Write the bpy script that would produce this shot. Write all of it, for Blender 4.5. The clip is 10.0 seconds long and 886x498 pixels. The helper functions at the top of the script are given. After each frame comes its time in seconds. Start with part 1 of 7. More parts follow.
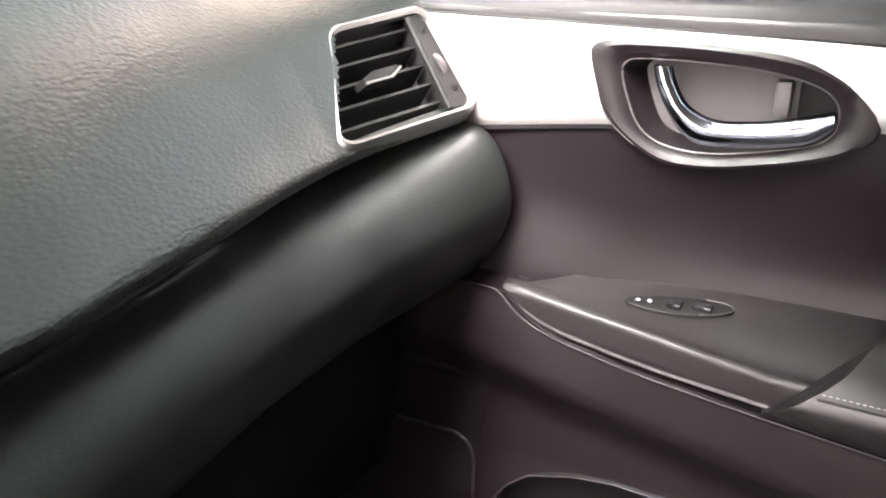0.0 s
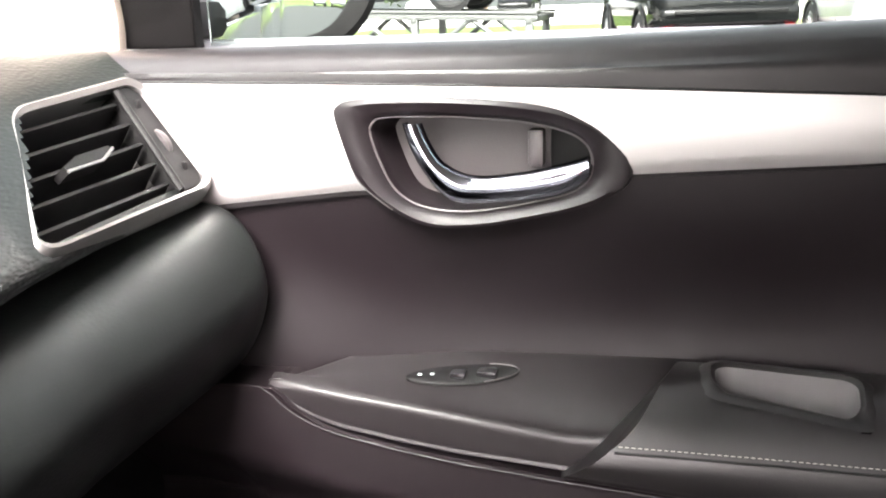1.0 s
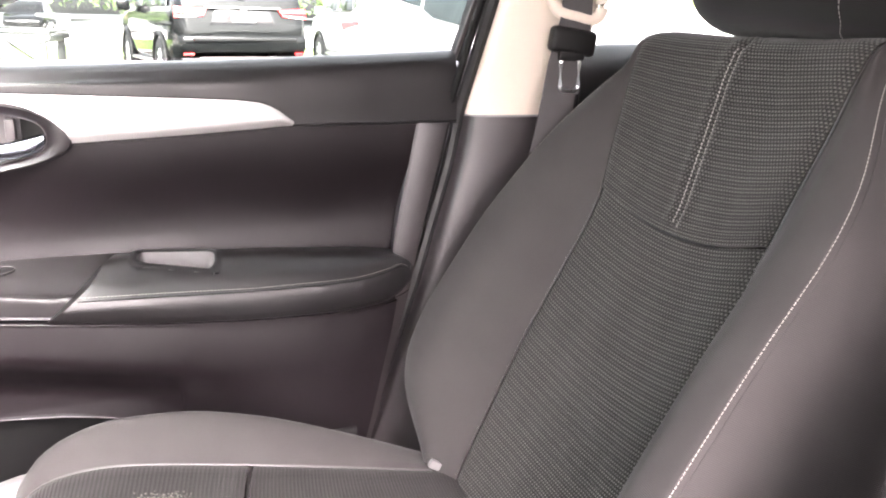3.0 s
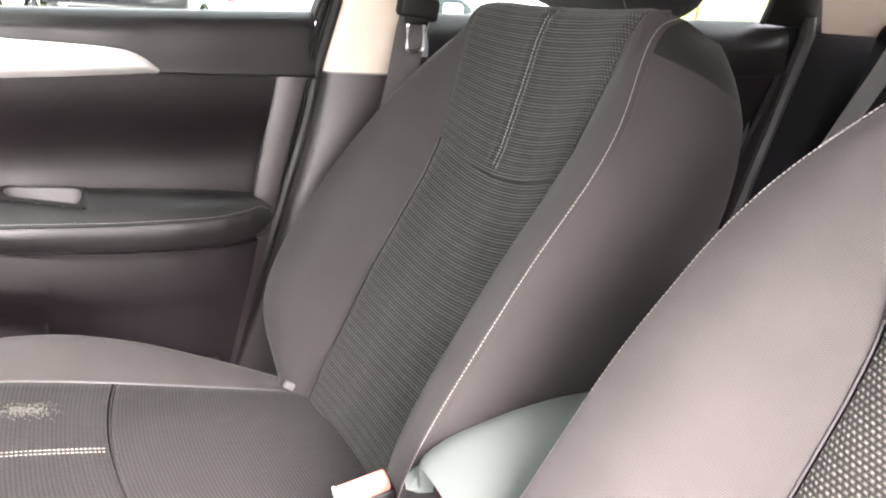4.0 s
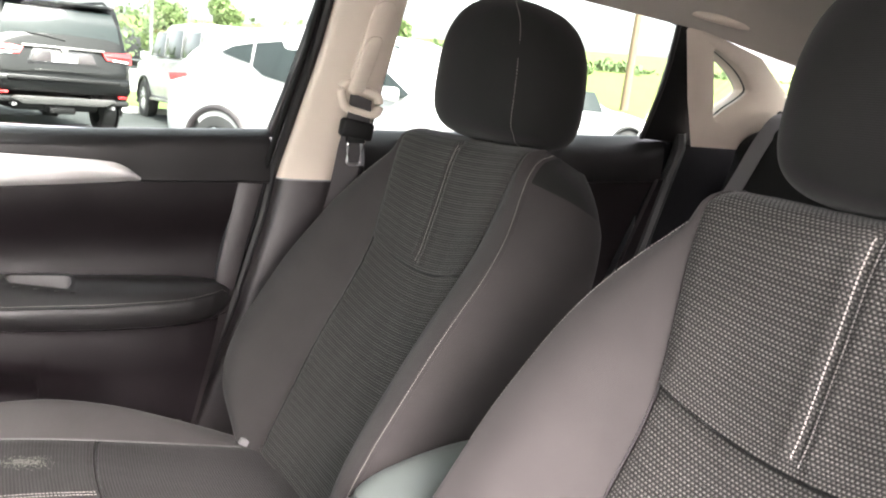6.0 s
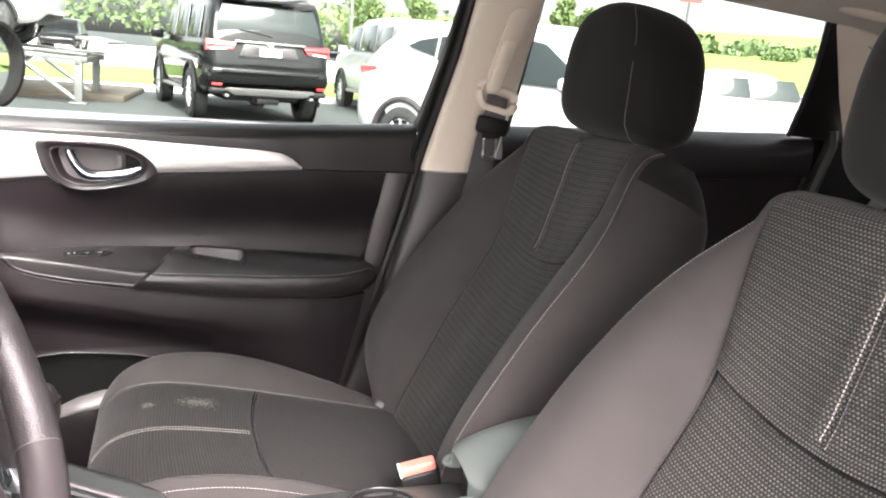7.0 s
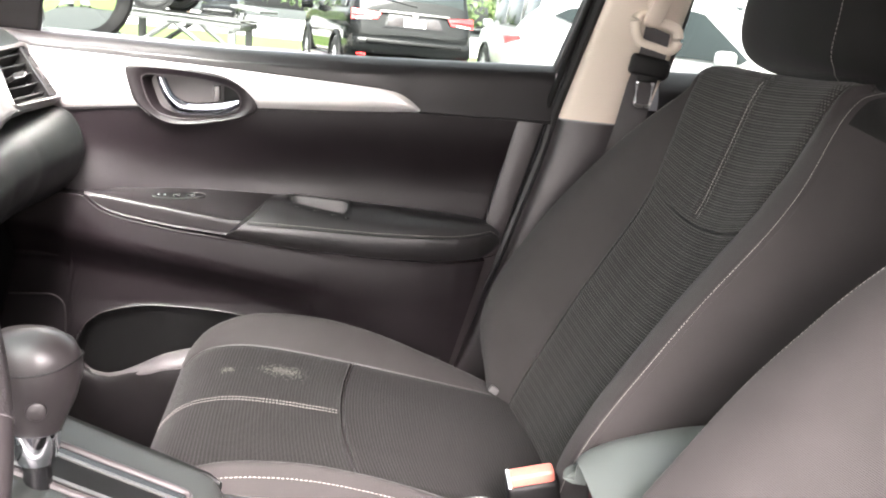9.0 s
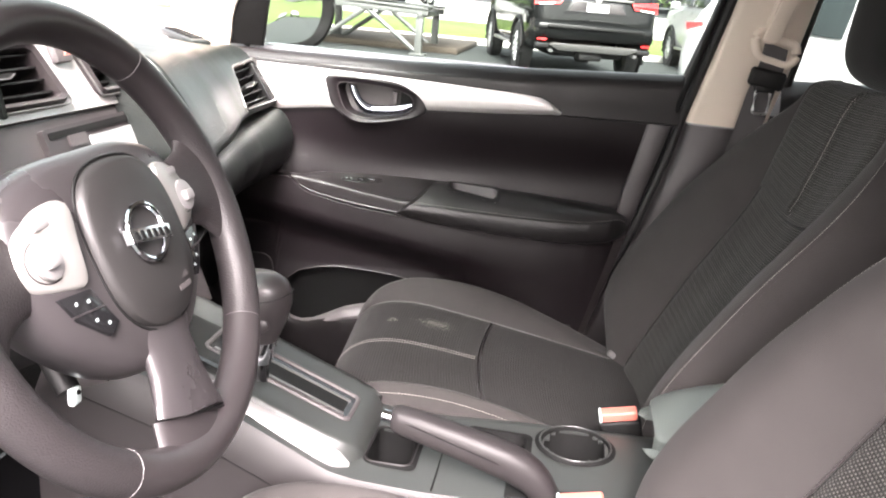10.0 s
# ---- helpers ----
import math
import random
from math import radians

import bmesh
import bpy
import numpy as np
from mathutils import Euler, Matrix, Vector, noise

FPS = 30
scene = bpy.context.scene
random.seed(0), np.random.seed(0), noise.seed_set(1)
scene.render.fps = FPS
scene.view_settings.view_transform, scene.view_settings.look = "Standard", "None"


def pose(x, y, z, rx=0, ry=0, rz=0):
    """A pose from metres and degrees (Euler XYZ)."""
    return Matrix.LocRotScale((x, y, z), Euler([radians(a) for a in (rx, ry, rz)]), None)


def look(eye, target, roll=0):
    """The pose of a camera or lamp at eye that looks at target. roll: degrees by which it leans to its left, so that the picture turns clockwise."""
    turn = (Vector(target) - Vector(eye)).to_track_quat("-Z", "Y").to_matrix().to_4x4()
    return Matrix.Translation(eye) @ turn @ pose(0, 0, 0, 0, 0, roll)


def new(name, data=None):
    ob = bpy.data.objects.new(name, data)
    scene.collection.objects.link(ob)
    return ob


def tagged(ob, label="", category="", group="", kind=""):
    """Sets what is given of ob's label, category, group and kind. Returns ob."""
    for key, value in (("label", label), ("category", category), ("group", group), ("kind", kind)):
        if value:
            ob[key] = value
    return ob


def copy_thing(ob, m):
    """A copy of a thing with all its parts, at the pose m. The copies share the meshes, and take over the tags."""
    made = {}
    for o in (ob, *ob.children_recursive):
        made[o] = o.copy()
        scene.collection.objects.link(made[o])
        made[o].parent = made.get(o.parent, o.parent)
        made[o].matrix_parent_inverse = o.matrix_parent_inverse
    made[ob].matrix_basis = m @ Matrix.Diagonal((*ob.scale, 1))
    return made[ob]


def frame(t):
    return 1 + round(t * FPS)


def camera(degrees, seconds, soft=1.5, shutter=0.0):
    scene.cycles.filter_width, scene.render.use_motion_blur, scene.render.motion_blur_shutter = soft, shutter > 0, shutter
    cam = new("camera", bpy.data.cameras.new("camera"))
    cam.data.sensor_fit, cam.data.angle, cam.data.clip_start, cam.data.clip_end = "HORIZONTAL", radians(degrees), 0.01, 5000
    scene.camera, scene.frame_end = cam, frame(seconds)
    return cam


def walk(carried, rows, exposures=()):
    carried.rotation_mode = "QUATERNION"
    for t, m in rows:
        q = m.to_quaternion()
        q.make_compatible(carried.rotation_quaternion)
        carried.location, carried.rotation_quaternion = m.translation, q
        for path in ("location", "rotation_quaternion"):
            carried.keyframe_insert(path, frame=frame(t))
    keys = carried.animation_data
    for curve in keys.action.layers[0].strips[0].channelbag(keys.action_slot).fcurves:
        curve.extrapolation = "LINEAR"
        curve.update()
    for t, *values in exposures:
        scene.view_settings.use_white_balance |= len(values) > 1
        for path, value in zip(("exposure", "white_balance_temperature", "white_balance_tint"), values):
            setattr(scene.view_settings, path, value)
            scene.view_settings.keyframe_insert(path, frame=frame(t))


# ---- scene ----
cam = camera(56.6, 10.0, soft=2.0)
PATH = [
    (0, (0.028, 0.596, 1.098), (1.583, 1.632, 0.386), -0.1),
    (0.5, (0.074, 0.617, 1.09), (1.78, 1.429, 0.434), -2.0),
    (1, (0.093, 0.621, 1.089), (1.925, 1.173, 0.508), -2.1),
    (1.5, (-0.006, 0.602, 1.103), (1.884, 0.896, 0.518), -2.5),
    (2, (-0.175, 0.586, 1.123), (1.739, 0.562, 0.543), -1.8),
    (2.5, (-0.31, 0.517, 1.143), (1.587, 0.189, 0.599), 0.1),
    (3, (-0.417, 0.474, 1.122), (1.445, -0.024, 0.586), 1.1),
    (3.2, (-0.464, 0.463, 1.125), (1.371, -0.099, 0.559), 1.7),
    (4.3, (-0.596, 0.461, 1.094), (1.157, -0.342, 0.564), 4.6),
    (4.5, (-0.62, 0.481, 1.108), (1.125, -0.353, 0.601), 4.9),
    (5, (-0.688, 0.517, 1.134), (1.055, -0.349, 0.674), 5.1),
    (6.3, (-0.845, 0.564, 1.202), (0.911, -0.32, 0.834), 5.1),
    (6.5, (-0.876, 0.568, 1.207), (0.903, -0.264, 0.832), 4.8),
    (7, (-0.949, 0.5, 1.218), (0.941, 0.022, 0.771), 4.8),
    (7.5, (-1.064, 0.378, 1.223), (0.868, 0.381, 0.706), 5.2),
    (8, (-1.073, 0.31, 1.227), (0.836, 0.54, 0.675), 3.9),
    (8.5, (-0.84, 0.399, 1.166), (1.087, 0.452, 0.634), 3.5),
    (9, (-0.726, 0.441, 1.132), (1.197, 0.28, 0.608), 5.8),
    (9.5, (-0.75, 0.455, 1.14), (1.172, 0.337, 0.597), 5.7),
    (10, (-0.985, 0.373, 1.208), (0.904, 0.629, 0.604), 5.1),
]
walk(cam, [(t, look(eye, target, roll)) for t, eye, target, roll in PATH], [(0.0, 3.42, 6700, 19), (0.5, 3.45, 6700, 19), (1.0, 3.25, 6700, 19), (1.5, 3.3, 6700, 19), (2.0, 3.9, 6700, 23), (2.5, 4.35, 6700, 25), (3.0, 4.43, 6700, 25), (4.5, 4.33, 6700, 15.5), (5.0, 3.92, 6700, 15.5), (6.5, 3.55, 6700, 18), (7.0, 3.3, 6700, 18), (7.5, 2.75, 6700, 18), (8.0, 2.55, 6700, 18), (8.5, 2.7, 6700, 18), (9.0, 3.6, 6700, 18), (9.5, 3.55, 6700, 18), (10.0, 3.07, 6700, 18)])

# ---------------------------------------------------------------- light
world = bpy.data.worlds.new("overcast_sky")
scene.world = world
world.use_nodes = True
wn, wl = world.node_tree.nodes, world.node_tree.links
sky = wn.new("ShaderNodeTexSky")
sky.sky_type = "NISHITA"
sky.sun_disc = False
sky.sun_elevation, sky.sun_rotation = radians(44), radians(262)
sky.air_density, sky.dust_density, sky.ozone_density = 1.0, 6.0, 1.0
pale = wn.new("ShaderNodeHueSaturation")
pale.inputs["Saturation"].default_value = 0.22
pale.inputs["Value"].default_value = 1.0
wl.new(sky.outputs[0], pale.inputs["Color"])
wl.new(pale.outputs[0], wn["Background"].inputs[0])
wn["Background"].inputs[1].default_value = 0.15
sun_data = bpy.data.lights.new("sun", "SUN")
sun_data.energy, sun_data.angle, sun_data.color = 2.6, radians(36), (1.0, 0.93, 0.93)
sun = new("sun", sun_data)
sun.matrix_world = look((0, 0, 30), (30 * 0.70, 30 * 0.14, 30 - 30 * 0.70))

# ---------------------------------------------------------------- materials


def nodes_of(m):
    m.use_nodes = True
    return m.node_tree.nodes, m.node_tree.links, m.node_tree.nodes["Principled BSDF"]


def mat(name, color, rough=0.5, metal=0.0, grain=0.0, grain_scale=400.0, mottle=0.12, mottle_scale=9.0, kind="noise", coat=0.0, spec=0.5, stretch=(1, 1, 1), rvar=0.08):
    """A surface with mottling at a large scale, grain as relief at a small one and uneven gloss."""
    m = bpy.data.materials.new(name)
    n, l, b = nodes_of(m)
    b.inputs["Metallic"].default_value = metal
    b.inputs["Coat Weight"].default_value = coat
    b.inputs["Coat Roughness"].default_value = 0.05
    b.inputs["Specular IOR Level"].default_value = spec
    tc = n.new("ShaderNodeTexCoord")
    big = n.new("ShaderNodeTexNoise")
    big.inputs["Scale"].default_value = mottle_scale
    big.inputs["Detail"].default_value = 6
    l.new(tc.outputs["Object"], big.inputs["Vector"])
    ramp = n.new("ShaderNodeMix")
    ramp.data_type = "RGBA"
    ramp.inputs["A"].default_value = (*[c * (1 - mottle) for c in color], 1)
    ramp.inputs["B"].default_value = (*[min(1, c * (1 + mottle)) for c in color], 1)
    l.new(big.outputs["Fac"], ramp.inputs["Factor"])
    l.new(ramp.outputs["Result"], b.inputs["Base Color"])
    mr = n.new("ShaderNodeMapRange")
    mr.inputs["From Min"].default_value, mr.inputs["From Max"].default_value = 0.3, 0.7
    mr.inputs["To Min"].default_value, mr.inputs["To Max"].default_value = max(0.02, rough - rvar), min(1, rough + rvar)
    l.new(big.outputs["Fac"], mr.inputs["Value"])
    l.new(mr.outputs["Result"], b.inputs["Roughness"])
    if grain:
        mp = n.new("ShaderNodeMapping")
        mp.inputs["Scale"].default_value = stretch
        l.new(tc.outputs["Object"], mp.inputs["Vector"])
        bump = n.new("ShaderNodeBump")
        bump.inputs["Strength"].default_value = grain
        bump.inputs["Distance"].default_value = 0.0006
        if kind == "leather":
            tex = n.new("ShaderNodeTexVoronoi")
            tex.feature = "SMOOTH_F1"
            tex.inputs["Scale"].default_value = grain_scale
            tex.inputs["Randomness"].default_value = 1.0
            out = tex.outputs["Distance"]
        else:
            tex = n.new("ShaderNodeTexNoise")
            tex.inputs["Scale"].default_value = grain_scale
            tex.inputs["Detail"].default_value = 4
            out = tex.outputs["Fac"]
        l.new(mp.outputs["Vector"], tex.inputs["Vector"])
        l.new(out, bump.inputs["Height"])
        l.new(bump.outputs["Normal"], b.inputs["Normal"])
    return m


def cloth(name, dark, light, su, sv, depth=0.5, style="rib"):
    """A woven cloth on the part's own UV in metres: ribs, a square weave or a diamond mesh; threads of two tones."""
    m = bpy.data.materials.new(name)
    n, l, b = nodes_of(m)
    b.inputs["Roughness"].default_value = 0.9
    b.inputs["Specular IOR Level"].default_value = 0.25
    b.inputs["Sheen Weight"].default_value = 0.08
    b.inputs["Sheen Roughness"].default_value = 0.4
    uv = n.new("ShaderNodeUVMap")
    sep = n.new("ShaderNodeSeparateXYZ")
    l.new(uv.outputs["UV"], sep.inputs[0])

    def math_node(op, a, v=None):
        q = n.new("ShaderNodeMath")
        q.operation = op
        for i, s in enumerate((a, v)):
            if s is None:
                continue
            if isinstance(s, (int, float)):
                q.inputs[i].default_value = s
            else:
                l.new(s, q.inputs[i])
        return q.outputs[0]

    u = math_node("MULTIPLY", sep.outputs[1], su)
    v = math_node("MULTIPLY", sep.outputs[0], sv)
    sv_ = math_node("SINE", v)
    if style == "rib":
        row = math_node("ADD", math_node("MULTIPLY", sv_, 0.5), 0.5)
        half = math_node("MULTIPLY", math_node("FLOOR", math_node("DIVIDE", v, 2 * math.pi)), math.pi)
        cut = math_node("SINE", math_node("ADD", u, half))
        h = math_node("MULTIPLY", row, math_node("ADD", math_node("MULTIPLY", cut, 0.15), 0.85))
    elif style == "weave":
        cut = math_node("SINE", u)
        h = math_node("ADD", math_node("MULTIPLY", sv_, 0.34), math_node("ADD", math_node("MULTIPLY", cut, 0.16), 0.5))
    else:
        half = math_node("MULTIPLY", math_node("FLOOR", math_node("DIVIDE", v, 2 * math.pi)), math.pi)
        cut = math_node("SINE", math_node("ADD", u, half))
        h = math_node("MULTIPLY", math_node("ADD", math_node("MULTIPLY", sv_, 0.5), 0.5), math_node("ADD", math_node("MULTIPLY", cut, 0.5), 0.5))
        course = math_node("SINE", math_node("DIVIDE", v, 3.0))
        h = math_node("MULTIPLY", h, math_node("ADD", math_node("MULTIPLY", course, 0.17), 0.83))
    tc = n.new("ShaderNodeTexCoord")
    fuzz = n.new("ShaderNodeTexNoise")
    fuzz.inputs["Scale"].default_value = 14
    fuzz.inputs["Detail"].default_value = 8
    l.new(tc.outputs["Object"], fuzz.inputs["Vector"])
    mix = n.new("ShaderNodeMix")
    mix.data_type = "RGBA"
    mix.inputs["A"].default_value = (*dark, 1)
    mix.inputs["B"].default_value = (*light, 1)
    l.new(h, mix.inputs["Factor"])
    tone = n.new("ShaderNodeMix")
    tone.data_type, tone.blend_type = "RGBA", "MULTIPLY"
    tone.inputs["Factor"].default_value = 0.35
    l.new(mix.outputs["Result"], tone.inputs["A"])
    l.new(fuzz.outputs["Fac"], tone.inputs["B"])
    l.new(tone.outputs["Result"], b.inputs["Base Color"])
    bump = n.new("ShaderNodeBump")
    bump.inputs["Strength"].default_value = depth
    bump.inputs["Distance"].default_value = 0.0012
    l.new(h, bump.inputs["Height"])
    l.new(bump.outputs["Normal"], b.inputs["Normal"])
    return m


def clear(name, tint=(1, 1, 1), rough=0.0):
    m = bpy.data.materials.new(name)
    n, l, b = nodes_of(m)
    b.inputs["Base Color"].default_value = (*tint, 1)
    b.inputs["Roughness"].default_value = rough
    b.inputs["Transmission Weight"].default_value = 1.0
    b.inputs["IOR"].default_value = 1.45
    return m


DASH = mat("grained_black_plastic", (0.0074, 0.0096, 0.0086), 0.37, spec=0.5, grain=0.60, grain_scale=380, kind="leather", stretch=(0.6, 1.4, 1.4))
ROLL = mat("smooth_black_leatherette", (0.0125, 0.0146, 0.0139), 0.43, spec=0.38, grain=0.22, grain_scale=460, kind="leather", stretch=(0.7, 1.3, 1.3))
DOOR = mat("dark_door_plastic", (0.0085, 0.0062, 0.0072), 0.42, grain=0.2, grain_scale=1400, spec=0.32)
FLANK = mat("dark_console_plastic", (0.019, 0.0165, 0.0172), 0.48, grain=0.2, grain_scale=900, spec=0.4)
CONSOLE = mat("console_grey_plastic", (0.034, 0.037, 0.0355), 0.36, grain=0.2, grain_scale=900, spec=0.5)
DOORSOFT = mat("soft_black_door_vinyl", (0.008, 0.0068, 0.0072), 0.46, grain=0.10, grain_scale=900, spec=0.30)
LEDGE = mat("padded_ledge_vinyl", (0.0095, 0.0083, 0.0088), 0.38, grain=0.12, grain_scale=1000, spec=0.48)
ARMPLASTIC = mat("black_armrest_plastic", (0.0108, 0.0090, 0.0096), 0.40, grain=0.15, grain_scale=1100, spec=0.46)
# wells coloured near black: the shade inside the recesses is put into the colour
WELL = mat("shaded_well_black", (0.008, 0.008, 0.008), 0.7, grain=0.3, grain_scale=500, spec=0.15)
PAD = mat("black_leather_pad", (0.0088, 0.0078, 0.0082), 0.42, grain=0.18, grain_scale=900, spec=0.55)
SILVER = mat("silver_paint", (0.60, 0.58, 0.57), 0.38, metal=0.55, grain=0.05, grain_scale=1500, mottle=0.03)
SATINPALE = mat("pale_satin_silver", (0.36, 0.35, 0.35), 0.46, metal=0.5, grain=0.08, grain_scale=1500, mottle=0.04)
PODSILVER = mat("pod_silver", (0.36, 0.35, 0.335), 0.40, metal=0.55, grain=0.06, grain_scale=1500, mottle=0.04)
SATIN = mat("satin_silver", (0.23, 0.225, 0.22), 0.36, metal=0.75, grain=0.05, grain_scale=1500, mottle=0.04)
CHROME = mat("chrome", (0.74, 0.76, 0.80), 0.08, metal=1.0, mottle=0.03, rvar=0.03)
# chrome dimmed and blued: the handle's dark reflections are put into its colour
HANDLECHROME = mat("dimmed_handle_chrome", (0.50, 0.54, 0.62), 0.10, metal=1.0, mottle=0.03, rvar=0.03)
STEEL = mat("dull_steel", (0.55, 0.55, 0.55), 0.3, metal=1.0, mottle=0.1, mottle_scale=60)
BEIGE = mat("beige_plastic", (0.72, 0.62, 0.53), 0.55, grain=0.3, grain_scale=900, mottle=0.05)
GREYTRIM = mat("grey_plastic_trim", (0.030, 0.0255, 0.0265), 0.36, grain=0.2, grain_scale=900)
LINER = mat("pale_headliner_felt", (0.46, 0.42, 0.37), 0.95, grain=0.8, grain_scale=1200, mottle=0.06, spec=0.1)
RUBBER = mat("black_rubber", (0.012, 0.012, 0.012), 0.55, grain=0.2, grain_scale=500)
DARK = mat("matt_black_plastic", (0.006, 0.006, 0.006), 0.55, grain=0.3, grain_scale=600, spec=0.25)
SAIL = mat("dull_black_mirror_plastic", (0.004, 0.0036, 0.0036), 0.65, grain=0.3, grain_scale=600, spec=0.14)
GLOSS = mat("gloss_black_plastic", (0.012, 0.012, 0.013), 0.12, mottle=0.2, rvar=0.05)
LIDVINYL = mat("grey_green_vinyl", (0.085, 0.098, 0.091), 0.36, grain=0.10, grain_scale=900, spec=0.6)
BRIGHT = mat("satin_chrome", (0.86, 0.87, 0.89), 0.20, metal=1.0, mottle=0.03, rvar=0.04)
CARPET = mat("charcoal_carpet", (0.010, 0.010, 0.011), 0.98, grain=1.0, grain_scale=700, spec=0.05)
BOLSTER = cloth("grey_bolster_cloth", (0.0375, 0.034, 0.0333), (0.0550, 0.050, 0.049), 2 * math.pi / 0.0016, 2 * math.pi / 0.0016, 0.25)
# cushion inserts: same cloth as the backrest, darkened to hold the cushion's shade
RIBCLOTH = cloth("shaded_cushion_cloth", (0.0092, 0.0081, 0.0077), (0.0240, 0.0213, 0.0204), 2 * math.pi / 0.0030, 2 * math.pi / 0.0046, 0.55, "weave")
MESHCLOTH = cloth("mesh_seat_cloth", (0.0155, 0.0149, 0.0138), (0.158, 0.151, 0.140), 2 * math.pi / 0.0047, 2 * math.pi / 0.0039, 0.9, "mesh")
HEADCLOTH = cloth("black_headrest_cloth", (0.0088, 0.0088, 0.0086), (0.0175, 0.0170, 0.0163), 2 * math.pi / 0.002, 2 * math.pi / 0.002, 0.25)
THREAD = mat("pale_thread", (0.30, 0.275, 0.26), 0.8, grain=0.5, grain_scale=2000)
BELT = mat("grey_belt_webbing", (0.060, 0.055, 0.056), 0.7, grain=0.8, grain_scale=1500, stretch=(1, 1, 0.15))
BELTPALE = mat("pale_belt_webbing", (0.15, 0.145, 0.145), 0.6, grain=0.6, grain_scale=1500)
REDPLASTIC = mat("red_plastic", (0.60, 0.17, 0.13), 0.4, mottle=0.08)
WHITEPLASTIC = mat("white_plastic", (0.66, 0.77, 0.75), 0.35, mottle=0.03)
HUBPLASTIC = mat("warm_grey_hub_plastic", (0.036, 0.0325, 0.034), 0.32, grain=0.2, grain_scale=900)
COVER = mat("dark_grey_airbag_plastic", (0.018, 0.017, 0.017), 0.5, grain=0.25, grain_scale=900)
LEATHER = mat("wheel_leather", (0.026, 0.0225, 0.0235), 0.38, grain=0.15, grain_scale=900)
PERF = mat("perforated_wheel_leather", (0.024, 0.021, 0.022), 0.44, grain=0.6, grain_scale=800, kind="leather")
CUPGREY = mat("pale_grey_plastic", (0.105, 0.097, 0.099), 0.4, grain=0.2, grain_scale=900)
GREYPLASTIC = mat("warm_grey_plastic", (0.062, 0.055, 0.056), 0.4, grain=0.3, grain_scale=800)
SCREEN = mat("pale_reflecting_screen", (0.30, 0.31, 0.31), 0.15, mottle=0.05)
MIRROR = mat("mirror_glass", (0.9, 0.9, 0.9), 0.02, metal=1.0, mottle=0.01, rvar=0.0)
GLASS = clear("window_glass", (0.66, 0.75, 0.70))
SCREENGLASS = clear("windscreen_glass", (0.78, 0.93, 0.85))
STAINM = mat("dusty_stain", (0.125, 0.117, 0.104), 0.95, grain=0.6, grain_scale=700, mottle=0.4, mottle_scale=60)

ASPHALT = mat("worn_asphalt", (0.045, 0.050, 0.048), 0.90, spec=0.12, grain=1.0, grain_scale=60, mottle=0.25, mottle_scale=0.7)
GRASS = mat("mown_grass", (0.075, 0.125, 0.018), 0.9, grain=1.0, grain_scale=40, mottle=0.35, mottle_scale=1.5)
FIELD = mat("summer_field", (0.085, 0.125, 0.014), 0.9, grain=1.0, grain_scale=8, mottle=0.3, mottle_scale=0.08)
SOIL = mat("brown_mulch", (0.05, 0.04, 0.03), 0.9, grain=1.0, grain_scale=30, mottle=0.4, mottle_scale=6)
CONCRETE = mat("pale_concrete", (0.55, 0.54, 0.51), 0.8, grain=0.6, grain_scale=60, mottle=0.12, mottle_scale=2)
CONCRETE2 = mat("unseen_wall_grey", (0.075, 0.064, 0.065), 0.85, grain=0.6, grain_scale=50, mottle=0.15, mottle_scale=2)
BLACKPAINT = mat("black_car_paint", (0.004, 0.0044, 0.0044), 0.05, coat=0.0, spec=0.24, mottle=0.1, rvar=0.04)
WHITEPAINT = mat("white_car_paint", (0.36, 0.365, 0.36), 0.3, coat=0.2, mottle=0.03, rvar=0.04)
GREYPAINT = mat("grey_car_paint", (0.25, 0.26, 0.27), 0.2, coat=1.0, mottle=0.05, rvar=0.04)
REDPAINT = mat("red_car_paint", (0.30, 0.02, 0.02), 0.2, coat=1.0, mottle=0.05, rvar=0.04)
TINTED = mat("tinted_car_glass", (0.014, 0.019, 0.019), 0.05, mottle=0.1, spec=0.30, rvar=0.02)
TAILRED = mat("red_tail_lens", (0.55, 0.02, 0.02), 0.12, coat=0.6, mottle=0.1)
ALLOY = mat("alloy_wheel", (0.60, 0.60, 0.60), 0.3, metal=0.8, mottle=0.06)
TYRE = mat("tyre_rubber", (0.022, 0.022, 0.022), 0.8, grain=0.6, grain_scale=120)
PLATE = mat("pale_plate", (0.60, 0.60, 0.58), 0.5, mottle=0.04)
GALV = mat("galvanised_steel", (0.10, 0.105, 0.10), 0.5, metal=0.4, mottle=0.2, mottle_scale=8)
# leaf greens lightened: haze over the distance is put into both colours
LEAF = mat("green_leaves", (0.075, 0.115, 0.035), 0.7, mottle=0.4, mottle_scale=3)
LEAFFAR = mat("hazed_green_leaves", (0.075, 0.115, 0.045), 0.8, mottle=0.35, mottle_scale=0.6)
BARK = mat("brown_bark", (0.12, 0.085, 0.055), 0.9, grain=1.0, grain_scale=40, mottle=0.3)
REDSIGN = mat("red_sign_panel", (0.60, 0.05, 0.05), 0.4, mottle=0.05)

# ---------------------------------------------------------------- mesh helpers
ORIGIN = {}


def thing(name, at=(0, 0, 0), label="", category="", group="", kind=""):
    ob = new(name)
    ob.empty_display_size = 0.05
    ob.location = at
    ORIGIN[ob] = Vector(at)
    return tagged(ob, label, category, group, kind)


